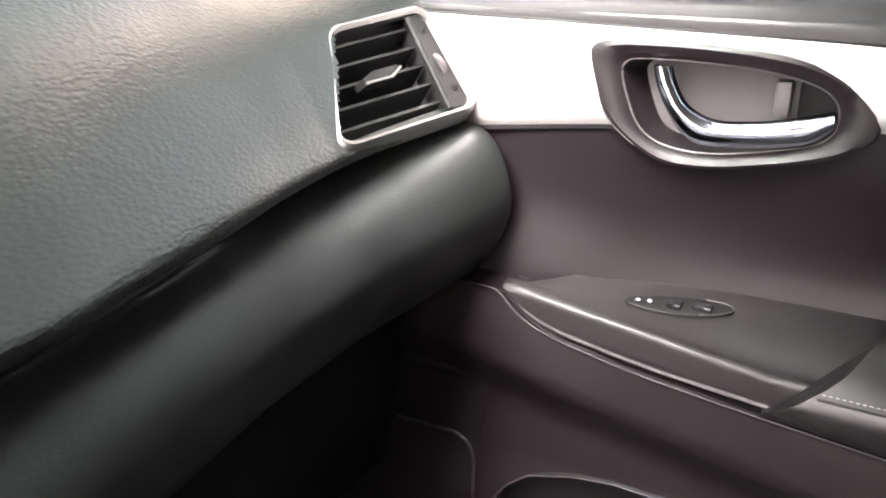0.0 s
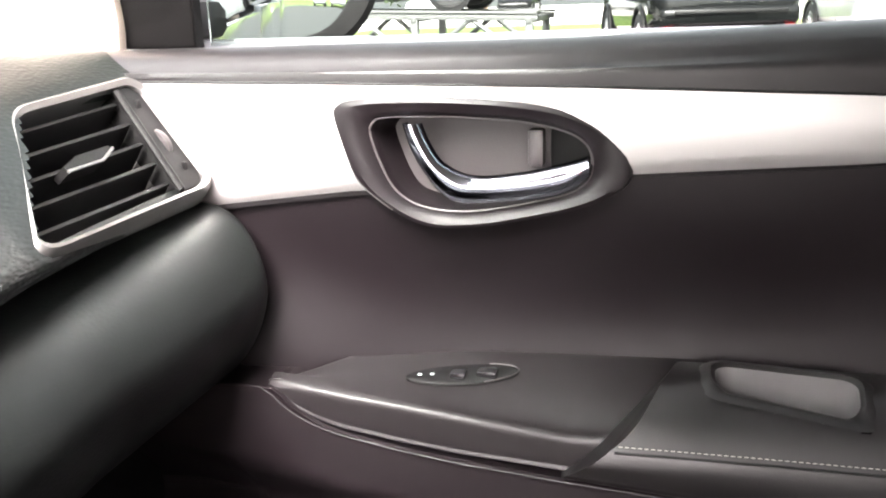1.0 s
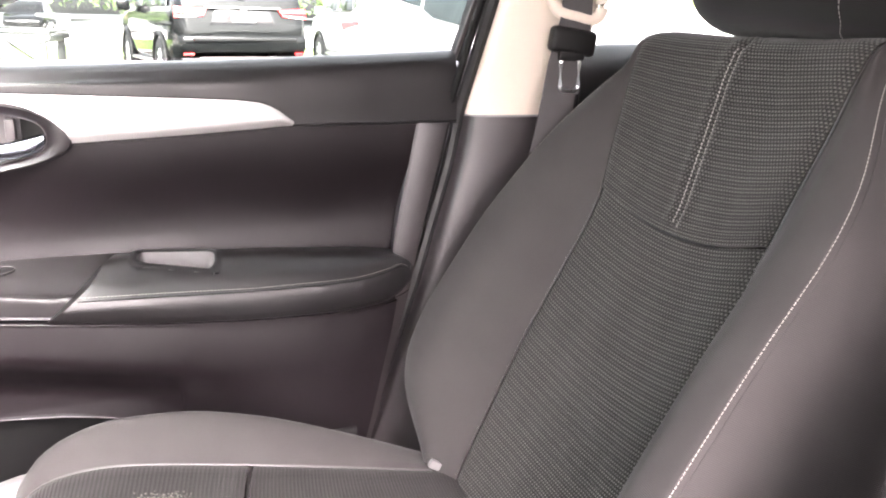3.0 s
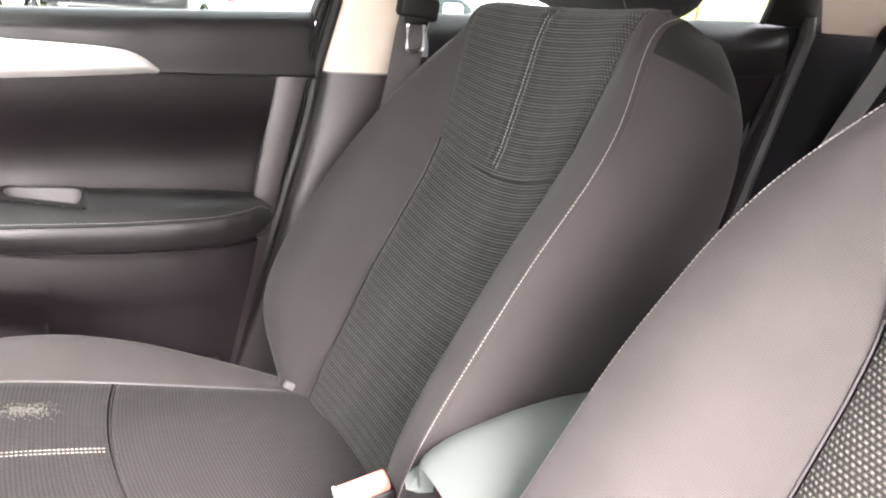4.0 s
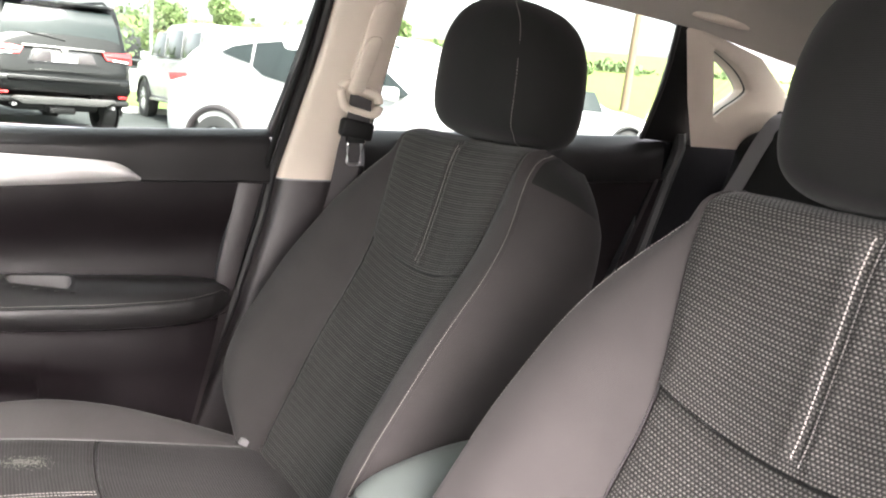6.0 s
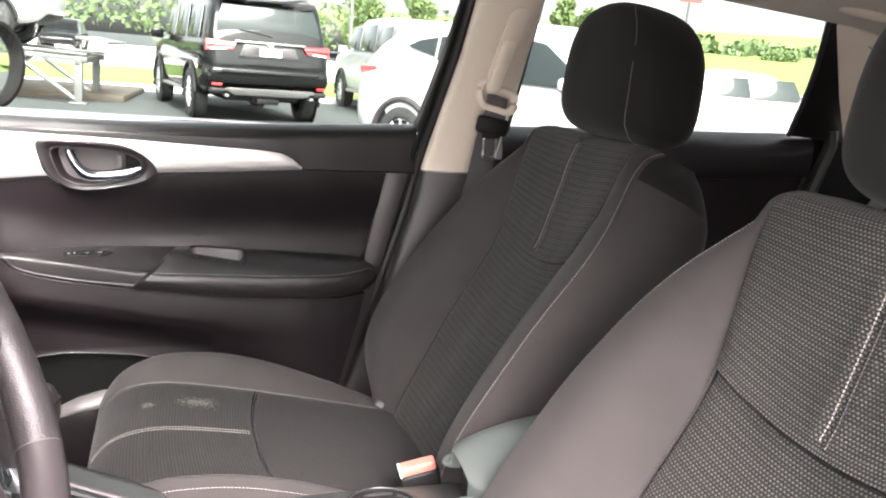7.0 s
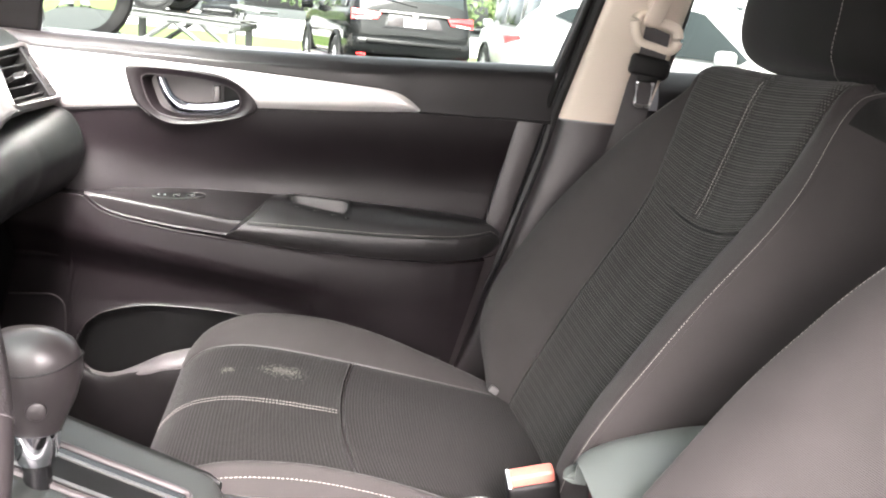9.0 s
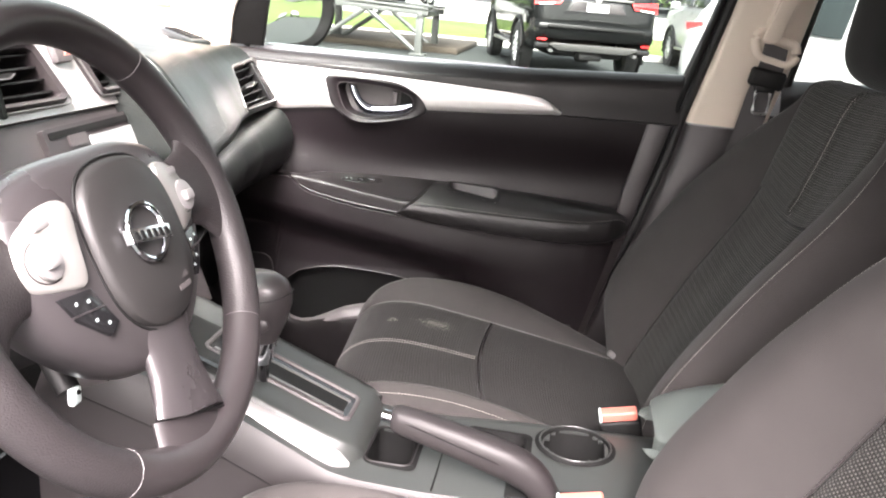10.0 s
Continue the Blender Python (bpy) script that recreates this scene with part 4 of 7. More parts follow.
# plain shell: roof skin, floor, sides towards the driver, bulkhead, parcel shelf, tail
rows = []
for y in np.linspace(0.74, -1.30, 20):
    zc = interp(y, (-1.30, -0.8, -0.3, 0.2, 0.74), (1.385, 1.465, 1.495, 1.485, 1.42))
    rows.append([(XC + k * 0.66, y, zc - 0.03 * k * k - 0.05 * max(0, abs(k) - 0.88) / 0.12) for k in np.linspace(-1, 1, 21)])
structure("roof", thick(grid(rows), 0.003), GREYPAINT, "painted metal car roof", "car roof")
structure("floor", rbox((1.50, 2.7, 0.04), (XC, 0.0, 0.27), 0.01), CARPET, "charcoal carpet on the car floor", "carpet")
structure("wall_front", rbox((1.50, 0.04, 0.80), (XC, 1.40, 0.66), 0.01), DARK, "dark bulkhead in front of the footwells", "bulkhead")
structure("wall_sill", rbox((0.10, 2.9, 0.16), (0.80, -0.2, 0.28), 0.02), GREYTRIM, "dark plastic door sill", "door sill")
structure("wall_sill_driver", rbox((0.10, 2.9, 0.16), (mx(0.80), -0.2, 0.28), 0.02), GREYTRIM, "dark plastic door sill", "door sill")
structure("parcel_shelf", rbox((1.36, 0.75, 0.03), (XC, -1.52, 1.06), 0.01), CARPET, "dark felt parcel shelf", "parcel shelf")
structure("wall_tail", rbox((1.50, 0.05, 0.80), (XC, -1.88, 0.68), 0.01), GREYPAINT, "painted tail panel", "tail panel")
structure("wall_rear_driver", rbox((0.04, 1.2, 0.75), (mx(0.78), -0.85, 0.72), 0.02), DOOR, "dark rear door panel", "door panel")
structure("sill_plate", tube([(0.612, y, 0.400) for y in np.linspace(0.2, 1.06, 12)], 0.009, 10), CUPGREY, "grey plastic scuff strip along the sill", "sill strip")
structure("wall_kick", rbox((0.03, 0.45, 0.70), (0.745, 1.26, 0.63), 0.005), DARK, "black kick panel in the footwell", "kick panel")
structure("wall_kick_driver", rbox((0.03, 0.45, 0.80), (mx(0.76), 1.26, 0.68), 0.005), DARK, "black kick panel in the footwell", "kick panel")
structure("wall_rear_inner", rbox((0.03, 0.55, 0.80), (0.765, -1.05, 0.71), 0.005), CARPET, "dark trim beside the rear bench", "side trim")
structure("wall_tail_side", rbox((0.04, 0.95, 0.75), (0.80, -1.38, 0.72), 0.02), GREYPAINT, "painted rear quarter panel", "quarter panel")
structure("pillar_driver", rbox((0.05, 0.14, 1.12), (mx(0.74), 0.03, 0.86), 0.02, 2, Matrix.Rotation(radians(6), 4, "X")), BEIGE, "beige trim of the driver's middle pillar", "pillar trim")
structure("pillar_rear_driver", rbox((0.05, 0.30, 0.34), (mx(0.70), -0.95, 1.24), 0.02), BEIGE, "beige trim of the rear pillar", "pillar trim")

# ---------------------------------------------------------------- front seats
SX = 0.341  # middle of the passenger's seat
SEAT_YAW = radians(4.5)  # the seats stand a little turned to the axes
REC = radians(25.6)
A_UP, A_N = np.array((0, -math.sin(REC), math.cos(REC))), np.array((0, math.cos(REC), math.sin(REC)))
BITE = np.array((SX, 0.19, 0.50))


def back_pt(x, a, n):
    """A place on the backrest: x from its middle line, a up the back, n out of its face."""
    return BITE + np.array((x, 0, 0)) + a * A_UP + n * A_N


def insert_w(a):
    return interp(a, (-0.05, 0.10, 0.30, 0.445, 0.50, 0.58, 0.64, 0.68), (0.150, 0.150, 0.150, 0.150, 0.158, 0.172, 0.178, 0.170))


def ridge_w(a):
    return interp(a, (-0.05, 0.02, 0.05, 0.08, 0.12, 0.20, 0.36, 0.48, 0.55, 0.60, 0.64, 0.68), (0.190, 0.205, 0.225, 0.250, 0.267, 0.277, 0.274, 0.266, 0.244, 0.212, 0.195, 0.18))


def side_w(a):
    return interp(a, (-0.08, 0.02, 0.05, 0.08, 0.12, 0.20, 0.40, 0.52, 0.58, 0.62, 0.645, 0.66, 0.68), (0.205, 0.225, 0.247, 0.270, 0.286, 0.296, 0.290, 0.280, 0.262, 0.242, 0.222, 0.205, 0.18))


def crest_n(a):
    return interp(a, (-0.05, 0.02, 0.05, 0.08, 0.12, 0.20, 0.36, 0.48, 0.55, 0.60, 0.65, 0.675), (0.034, 0.052, 0.076, 0.100, 0.122, 0.128, 0.108, 0.080, 0.064, 0.053, 0.036, 0.004))


def face_n(a):
    """The insert's hollow face, coming forward and rolling back at the top."""
    return interp(a, (-0.05, 0.08, 0.25, 0.40, 0.47, 0.55, 0.61, 0.64, 0.655, 0.667, 0.675), (0.010, 0.020, 0.020, 0.010, 0.012, 0.025, 0.036, 0.038, 0.032, 0.016, -0.004))


def back_n(a):
    return interp(a, (-0.05, 0.1, 0.4, 0.6, 0.66, 0.68), (-0.10, -0.13, -0.13, -0.125, -0.105, -0.085))


def eased(f, a, w=0.034):
    """A profile rounded off between its stations."""
    w = min(w, max(0.002, (0.672 - a) * 0.5))
    return sum(f(a + w * q) for q in (-1, -0.67, -0.33, 0, 0.33, 0.67, 1)) / 7


def half_ring(a):
    """Half a section through the backrest, from the front's middle round to the back's middle, as (x, n)."""
    wi, wr, ws = insert_w(a), eased(ridge_w, a), eased(side_w, a)
    fn, cn, bn = face_n(a), eased(crest_n, a), back_n(a)
    rn = cn - 0.010
    lift = interp(a, (0.5, 0.66), (0.016, 0.010))
    return [(0.0, fn), (wi * 0.5, fn + lift * 0.25), (wi * 0.85, fn + lift * 0.8), (wi, fn + lift), (wi + (wr - wi) * 0.5, max(fn + lift + (cn - fn - lift) * 0.78, fn + lift)), (wr - 0.010, rn + 0.005), (wr, rn - 0.003), (ws - 0.006, rn - 0.045), (ws, (rn + bn) / 2 - 0.01), (ws - 0.012, bn + 0.03), (ws - 0.05, bn + 0.004), (ws * 0.5, bn), (0.0, bn - 0.004)]


AS = np.r_[np.linspace(-0.05, 0.60, 44), 0.615, 0.63, 0.642, 0.652, 0.660, 0.667, 0.672]
NH = 49
SEC = {}
for a in AS:
    SEC[a] = spline(half_ring(a), NH)
# spline samples per span: index of the insert edge and of the bolster ridge
I_IN, I_RIDGE = 12, 24


def back_grid(a_list, lo, hi, sgn, lift=0.0, nudge=0.0):
    rows = []
    for a in a_list:
        row = []
        for j in range(lo, hi + 1):
            x, n = SEC[a][j]
            edge = 0.0
            if j in (lo, hi) and lift:
                edge = lift
            row.append(back_pt(sgn * x, a, n - edge))
        rows.append(row)
    return rows


seat = thing("car_seat", (SX, 0.30, 0.30), "charcoal cloth passenger seat with pale stitching and a dusty mark", "car seat", "front seats")
# bolsters, sides and back, each side one cover
for sgn, nm in ((1, "outer"), (-1, "inner")):
    rows = back_grid(AS, I_IN, I_RIDGE, sgn, 0.004)
    part("bolster", thick(grid(rows), 0.006), BOLSTER, seat, "plain grey cloth side bolster")
    rows = back_grid([a for a in AS if a < 0.62], I_RIDGE, NH - 1, sgn, 0.0)
    part("side_cover", thick(grid(rows), 0.004), BOLSTER, seat)
    rows = back_grid([a for a in AS if a > 0.61], I_RIDGE, NH - 1, sgn, 0.0)
    part("shoulder_panel", thick(grid(rows), 0.004), HEADCLOTH, seat, "black cloth panel over the shoulder")
    path = [back_pt(sgn * (SEC[a][I_RIDGE - 1][0]), a, SEC[a][I_RIDGE - 1][1] + 0.0016) for a in AS[2:]]
    part("stitching", stitches(path, 0.0030, 0.0012, 0.00055, up=A_N), THREAD, seat, "pale thread stitching")
    path = [back_pt(sgn * (SEC[a][I_IN][0]), a, SEC[a][I_IN][1] - 0.002) for a in AS]
    part("seam", tube(path, 0.0011, 6), GREYTRIM, seat)
# closing strip over the top
top = AS[-1]
cap_out = [back_pt(x, top, n) for x, n in SEC[top]] + [back_pt(-x, top, n) for x, n in SEC[top][-2:0:-1]]
rings = [cap_out]
ctr = np.mean(cap_out, 0)
for k, up in ((0.8, 0.004), (0.4, 0.006), (0.02, 0.006)):
    rings.append([ctr + (np.array(p) - ctr) * k + up * A_UP for p in cap_out])
part("top_cover", grid(rings, closed_v=True, cap=True), HEADCLOTH, seat)


def insert_rows(a_of, n, fan=25, lift=0.0):
    rows = []
    for i in range(n):
        row = []
        for k in np.linspace(-1, 1, fan):
            a = a_of(i / (n - 1), k)
            x = insert_w(a) * k * 0.992
            half = half_ring(a)
            nn = interp(abs(k), (0, 0.5, 0.85, 1.0), (half[0][1], half[1][1], half[2][1], half[3][1]))
            mid = 0.0042 * math.exp(-((x / 0.005) ** 2)) - 0.0030 * math.exp(-(((abs(x) - 0.012) / 0.006) ** 2)) if a > 0.45 else 0.0
            edge = 0.0045 * max(0, (abs(k) - 0.93) / 0.07)
            row.append(back_pt(x, a, nn + lift - edge - mid))
        rows.append(row)
    return rows


def cross_a(k):
    """The curved seam between the two insert panels."""
    return 0.437 + 0.022 * k * k


part("lower_insert", thick(grid(insert_rows(lambda f, k: -0.04 + (cross_a(k) - 0.0009 + 0.04) * f, 50), False), 0.006), MESHCLOTH, seat, "ribbed charcoal cloth insert")
part("upper_insert", thick(grid(insert_rows(lambda f, k: cross_a(k) + 0.0009 + (0.668 - cross_a(k)) * f, 34, 49, 0.005)), 0.006), MESHCLOTH, seat, "open-weave charcoal cloth insert")
part("cross_seam", tube([back_pt(insert_w(cross_a(k)) * k, cross_a(k), interp(abs(k), (0, 1), (face_n(0.44), face_n(0.44) + 0.005)) + 0.0012) for k in np.linspace(-1, 1, 30)], 0.0018, 6), DARK, seat)
for dx in (-0.0032, 0.0032):
    path = [back_pt(dx * 1.5, a, face_n(a) + 0.0046) for a in np.linspace(0.446, 0.645, 40)]
    part("stitching", stitches(path, 0.0030, 0.0014, 0.0009, up=A_N), THREAD, seat, "pale double stitching")
# headrest
def head_rings():
    rings = []
    hc = np.array((SX + 0.004, -0.148, 1.215))
    for phi in np.linspace(-0.49, 0.49, 41) * math.pi:
        # profile from bottom to top
        p = 2.7 if phi > 0 else 4.2
        t = math.copysign(abs(math.sin(phi)) ** (2 / p), phi)
        h = 0.112 * t
        w = 0.146 * math.cos(phi) ** (2 / p) * (1 - 0.06 * t - 0.06 * max(0.0, t))
        d = 0.080 * math.cos(phi) ** (2 / 3.0)
        tilt = 0.0125 * (t + 1)
        ring = []
        for a in np.linspace(0, 2 * math.pi, 72, endpoint=False):
            c, s = math.cos(a), math.sin(a)
            e = 2 / 2.9
            x = w * math.copysign(abs(c) ** e, c)
            n = d * math.copysign(abs(s) ** e, s)
            n += (0.014 * (1 - (x / w) ** 2) if s > 0 else 0.012 * (1 - (x / w) ** 2) * -1) + tilt
            ring.append(hc + np.array((x, 0, 0)) + h * np.array((0, -0.18, 0.984)) + n * np.array((0, 0.984, 0.18)))
        rings.append(ring)
    return rings, hc


hr_rings, HC = head_rings()
top = np.array(hr_rings)
mid_b, mid_t = top[0].mean(0), top[-1].mean(0)
rings = [[mid_b + (p - mid_b) * k for p in top[0]] for k in (0.02, 0.5, 0.85)] + list(top) + [[mid_t + np.array((0, 0, dz)) + (p - mid_t) * k for p in top[-1]] for k, dz in ((0.88, 0.0004), (0.6, 0.0008), (0.02, 0.001))]
headrest = part("headrest", grid(rings, closed_v=True, cap=True), HEADCLOTH, seat, "black cloth headrest with a pale seam")
picks = [(40, 26), (34, 26), (28, 27), (22, 27), (16, 27), (12, 28), (9, 29), (7, 31), (6, 34), (6, 37)]
path = spline([np.array(rings[i][j]) + (np.array(rings[i][j]) - HC) * 0.008 for i, j in picks], 60)
part("headrest_seam", stitches(path, 0.004, 0.0016, 0.0006, up=(0, 1, 0)), THREAD, headrest, "pale seam stitching")
for sx_ in (-0.055, 0.055):
    part("headrest_post", tube([back_pt(sx_, 0.63, -0.03), (SX + sx_, -0.150, 1.13)], 0.006, 10), STEEL, seat, "steel headrest post")

# cushion: sections from the rear to the front
CY = np.r_[0.12, np.linspace(0.16, 0.66, 34), 0.675, 0.69, 0.70, 0.712, 0.722, 0.731, 0.738]


def cush_line(y):
    return interp(y, (0.12, 0.20, 0.35, 0.50, 0.60, 0.65, 0.69, 0.715, 0.73, 0.738), (0.530, 0.540, 0.570, 0.598, 0.612, 0.613, 0.603, 0.580, 0.558, 0.515))


def cush_top(y):
    w = min(0.035, max(0.0005, (0.738 - y) * 0.45))
    return sum(cush_line(y + w * q) for q in (-1, -0.5, 0, 0.5, 1)) / 5


def cush_half(y):
    t = cush_top(y)
    r = sum(interp(y + q, (0.12, 0.20, 0.28, 0.42, 0.52, 0.62, 0.70, 0.758), (-0.012, -0.004, 0.016, 0.044, 0.050, 0.040, 0.022, 0.0)) for q in (-0.03, -0.01, 0.01, 0.03)) / 4
    wi = interp(y, (0.12, 0.5, 0.70, 0.758), (0.175, 0.185, 0.195, 0.19))
    wr = interp(y, (0.12, 0.5, 0.70, 0.758), (0.228, 0.236, 0.236, 0.225))
    ws = interp(y, (0.12, 0.5, 0.68, 0.73, 0.758), (0.255, 0.265, 0.262, 0.250, 0.235))
    return [(0.0, t), (wi * 0.5, t), (wi * 0.86, t + 0.002), (wi, t + 0.004), (wi + (wr - wi) * 0.5, t + r * 0.72), (wr - 0.006, t + r), (wr + 0.006, t + r - 0.006), (ws - 0.002, t + r - 0.035), (ws, t - 0.06), (ws - 0.004, 0.46), (ws - 0.03, 0.40)]


CSEC = {y: spline(cush_half(y), 41) for y in CY}
for sgn in (1, -1):
    rows = [[(SX + sgn * CSEC[y][j][0], y, CSEC[y][j][1] - (0.004 if j == 12 else 0)) for j in range(12, 25)] for y in CY]
    part("cushion_bolster", thick(grid(rows), 0.006), BOLSTER, seat, "plain grey cloth cushion bolster")
    rows = [[(SX + sgn * CSEC[y][j][0], y, CSEC[y][j][1]) for j in range(24, 41)] for y in CY]
    part("cushion_side", thick(grid(rows), 0.004), BOLSTER, seat)
    path = [(SX + sgn * CSEC[y][12][0], y, CSEC[y][12][1] - 0.002) for y in CY]
    part("seam", tube(path, 0.0011, 6), GREYTRIM, seat)
    path = [(SX + sgn * CSEC[y][25][0], y, CSEC[y][25][1] + 0.001) for y in CY[2:]]
    part("stitching", stitches(path, 0.0032, 0.0018, 0.0007), THREAD, seat, "pale thread stitching")
rows = []
for y, dz in ((CY[-1], 0), (CY[-1] + 0.004, -0.03), (CY[-1] - 0.004, -0.09), (CY[-1] - 0.03, -0.13)):
    rows.append([(SX + k * 0.235, y, 0.513 + dz) for k in np.linspace(-1, 1, 15)])
part("cushion_front", thick(grid(rows), 0.004), BOLSTER, seat)


def cush_panel(y_of, n, fan=31):
    rows = []
    for i in range(n):
        row = []
        for k in np.linspace(-1, 1, fan):
            y = y_of(i / (n - 1), k)
            h = cush_half(y)
            wi = h[3][0] * 0.992
            z = interp(abs(k), (0, 0.5, 0.86, 1), [q[1] for q in h[:4]])
            edge = 0.0045 * max(0, (abs(k) - 0.94) / 0.06)
            row.append((SX + wi * k, y, z - edge + 0.002))
        rows.append(row)
    return rows


def cross_y(k):
    return 0.478 - 0.020 * k * k


part("rear_cushion_insert", thick(grid(cush_panel(lambda f, k: 0.13 + (cross_y(k) - 0.003 - 0.13) * f, 30)), 0.006), RIBCLOTH, seat, "ribbed charcoal cloth insert")
part("front_cushion_insert", thick(grid(cush_panel(lambda f, k: cross_y(k) + 0.003 + (0.736 - cross_y(k)) * f, 34)), 0.006), RIBCLOTH, seat, "ribbed charcoal cloth insert")
part("cross_seam", tube([(SX + 0.185 * k, cross_y(k), cush_top(cross_y(k)) - 0.0006) for k in np.linspace(-1, 1, 30)], 0.0012, 6), GREYTRIM, seat)
for dx in (-0.004, 0.004):
    path = [(SX + dx, y, cush_top(y) + 0.0032) for y in np.linspace(0.486, 0.728, 40)]
    part("stitching", stitches(path, 0.0030, 0.0016, 0.0008), THREAD, seat, "pale double stitching")
for sx_ in (-0.19, 0.19):
    part("seat_rail", rbox((0.03, 0.56, 0.06), (SX + sx_, 0.40, 0.325), 0.006), DARK, seat)
part("seat_base", rbox((0.44, 0.50, 0.10), (SX, 0.42, 0.40), 0.02), DARK, seat)
seat.matrix_basis = Matrix.Translation((SX, 0.292, 0.30)) @ Matrix.Rotation(SEAT_YAW, 4, "Z")
driver_seat = copy_thing(seat, Matrix.Translation((SX - 0.737, 0.280, 0.30)) @ Matrix.Rotation(SEAT_YAW, 4, "Z"))
tagged(driver_seat, "charcoal cloth driver's seat with mesh insert and stitching")


def dusty_mark(place, cu, cv, ru, rv, count, seed):
    """A patch of dust: many small pale flecks lying on the cloth, thinning outwards."""
    r = np.random.default_rng(seed)
    bm = bmesh.new()
    for _ in range(count):
        u, v = cu + ru * r.normal() * 0.5, cv + rv * r.normal() * 0.5
        s_, q = r.uniform(0.0006, 0.0019), r.uniform(0, 6.28)
        c1, s1 = math.cos(q) * s_, math.sin(q) * s_
        vs = [bm.verts.new(place(u + a, v + b)) for a, b in ((c1, s1), (-s1 * 0.7, c1 * 0.7), (-c1, -s1), (s1 * 0.7, -c1 * 0.7))]
        bm.faces.new(vs)
    part("dusty_mark", bm, STAINM, seat, "pale dusty stain", smooth=0)


def on_cushion(x, y):
    return (x, y, cush_top(y) + 0.0030)


def on_back(x, a):
    h = half_ring(a)
    return tuple(back_pt(x, a, interp(abs(x) / insert_w(a), (0, 0.5, 0.85, 1.0), (h[0][1], h[1][1], h[2][1], h[3][1])) + 0.0040))


dusty_mark(on_cushion, 0.445, 0.565, 0.018, 0.030, 420, 1)
dusty_mark(on_cushion, 0.436, 0.645, 0.010, 0.012, 90, 2)
dusty_mark(on_back, -0.078, 0.502, 0.020, 0.026, 260, 3)


# buckles
def buckle(name, x, y, z, lean):
    b = thing(name, (x, y, 0.52), "black seat belt buckle with a red release button", "belt buckle", "seat belt buckles")
    t = Matrix.Rotation(radians(lean), 4, "X") @ Matrix.Rotation(radians(-8), 4, "Y")
    ax = t.to_3x3() @ Vector((0, 0, 1))
    p = Vector((x, y, z))
    part("buckle_body", rbox((0.026, 0.060, 0.080), p - ax * 0.045, 0.006, 3, t), DARK, b)
    part("release_button", rbox((0.019, 0.052, 0.016), p, 0.004, 3, t), REDPLASTIC, b, "red release button")
    part("button_edge", rbox((0.021, 0.004, 0.014), p + (t.to_3x3() @ Vector((0, 0.026, 0.0))), 0.003, 2, t), WHITEPLASTIC, b)
    part("buckle_stalk", tube([p - ax * 0.08, p - ax * 0.14], 0.014, 8, flat=0.5), DARK, b)


buckle("belt_buckle", 0.098, 0.246, 0.650, -14)
buckle("belt_buckle", -0.142, 0.300, 0.655, -14)
# lap belt anchor by the sill side of the passenger's seat
lap = thing("lap_belt", (0.60, 0.22, 0.36), "dark lap belt between passenger seat and sill", "seat belt", "seat belts")
part("lap_webbing", thick(grid([[(0.655 - 0.02 * k, 0.02 + 0.05 * f, 0.58 - 0.16 * f + 0.02 * k) for k in (0, 0.5, 1)] for f in np.linspace(0, 1, 4)]), 0.0014), BELT, lap)
part("lap_tag", rbox((0.008, 0.017, 0.012), (0.519, 0.229, 0.558), 0.002, 2, Matrix.Rotation(radians(30), 4, "X")), BELTPALE, lap, "pale label at the seat edge")
part("lap_strap", thick(grid([[(0.548 + 0.012 * k - 0.05 * f, 0.225 - 0.016 * k - 0.05 * f, 0.556 - 0.006 * f) for k in (-1, 0, 1)] for f in np.linspace(0, 1, 6)]), 0.0014), BELT, lap)

# ---------------------------------------------------------------- rear seat
rseat = thing("rear_seat", (XC, -0.9, 0.30), "black cloth rear bench with headrests", "car seat")
rows = []
for i in range(44):
    x = XC + (-0.745 + 1.49 * i / 43)
    h = interp(abs(x - XC), (0.0, 0.15, 0.30, 0.50, 0.60, 0.67, 0.77, 0.81), (1.190, 1.185, 1.200, 1.208, 1.200, 1.175, 1.131, 1.105))
    rows.append([(x, y, z) for y, z in spline([(-0.74, 0.52), (-0.80, 0.60), (-0.90, 0.80), (-0.985, h - 0.10), (-1.005, h - 0.03), (-1.05, h), (-1.11, h - 0.03), (-1.10, h - 0.3)], 24)])
part("rear_backrest", thick(grid(rows), 0.006), HEADCLOTH, rseat, "black cloth rear backrest")
part("rear_cushion", rbox((1.28, 0.52, 0.22), (XC, -0.56, 0.44), 0.06, 4), HEADCLOTH, rseat)
for xx in (0.33, -0.41):
    part("rear_headrest", rbox((0.26, 0.11, 0.17), (xx, -1.07, 1.255), 0.045, 4), HEADCLOTH, rseat)
rbelt = thing("seat_belt", (0.58, -1.0, 1.0), "grey seat belt across the rear backrest", "seat belt", "seat belts")
part("webbing", thick(grid([[(xx + 0.019 * k, yy + 0.004 * k, zz + 0.006 * k) for k in (-1, 0, 1)] for xx, yy, zz in spline([(0.600, -1.055, 1.197), (0.606, -1.015, 1.180), (0.618, -0.985, 1.125), (0.640, -0.955, 1.03), (0.668, -0.922, 0.93), (0.70, -0.875, 0.79)], 20)]), 0.0014), BELTPALE, rbelt)
part("belt_outlet", rbox((0.085, 0.05, 0.016), (0.595, -1.065, 1.196), 0.006), DARK, rbelt)

# ---------------------------------------------------------------- dashboard
def dash_c(x):
    """Front edge of the dash top, swinging back beside the door."""
    return interp(x, (0.0, 0.1, 0.2, 0.3, 0.36, 0.42, 0.48, 0.55, 0.62), (0.832, 0.851, 0.873, 0.904, 0.924, 0.939, 0.947, 0.953, 0.957))


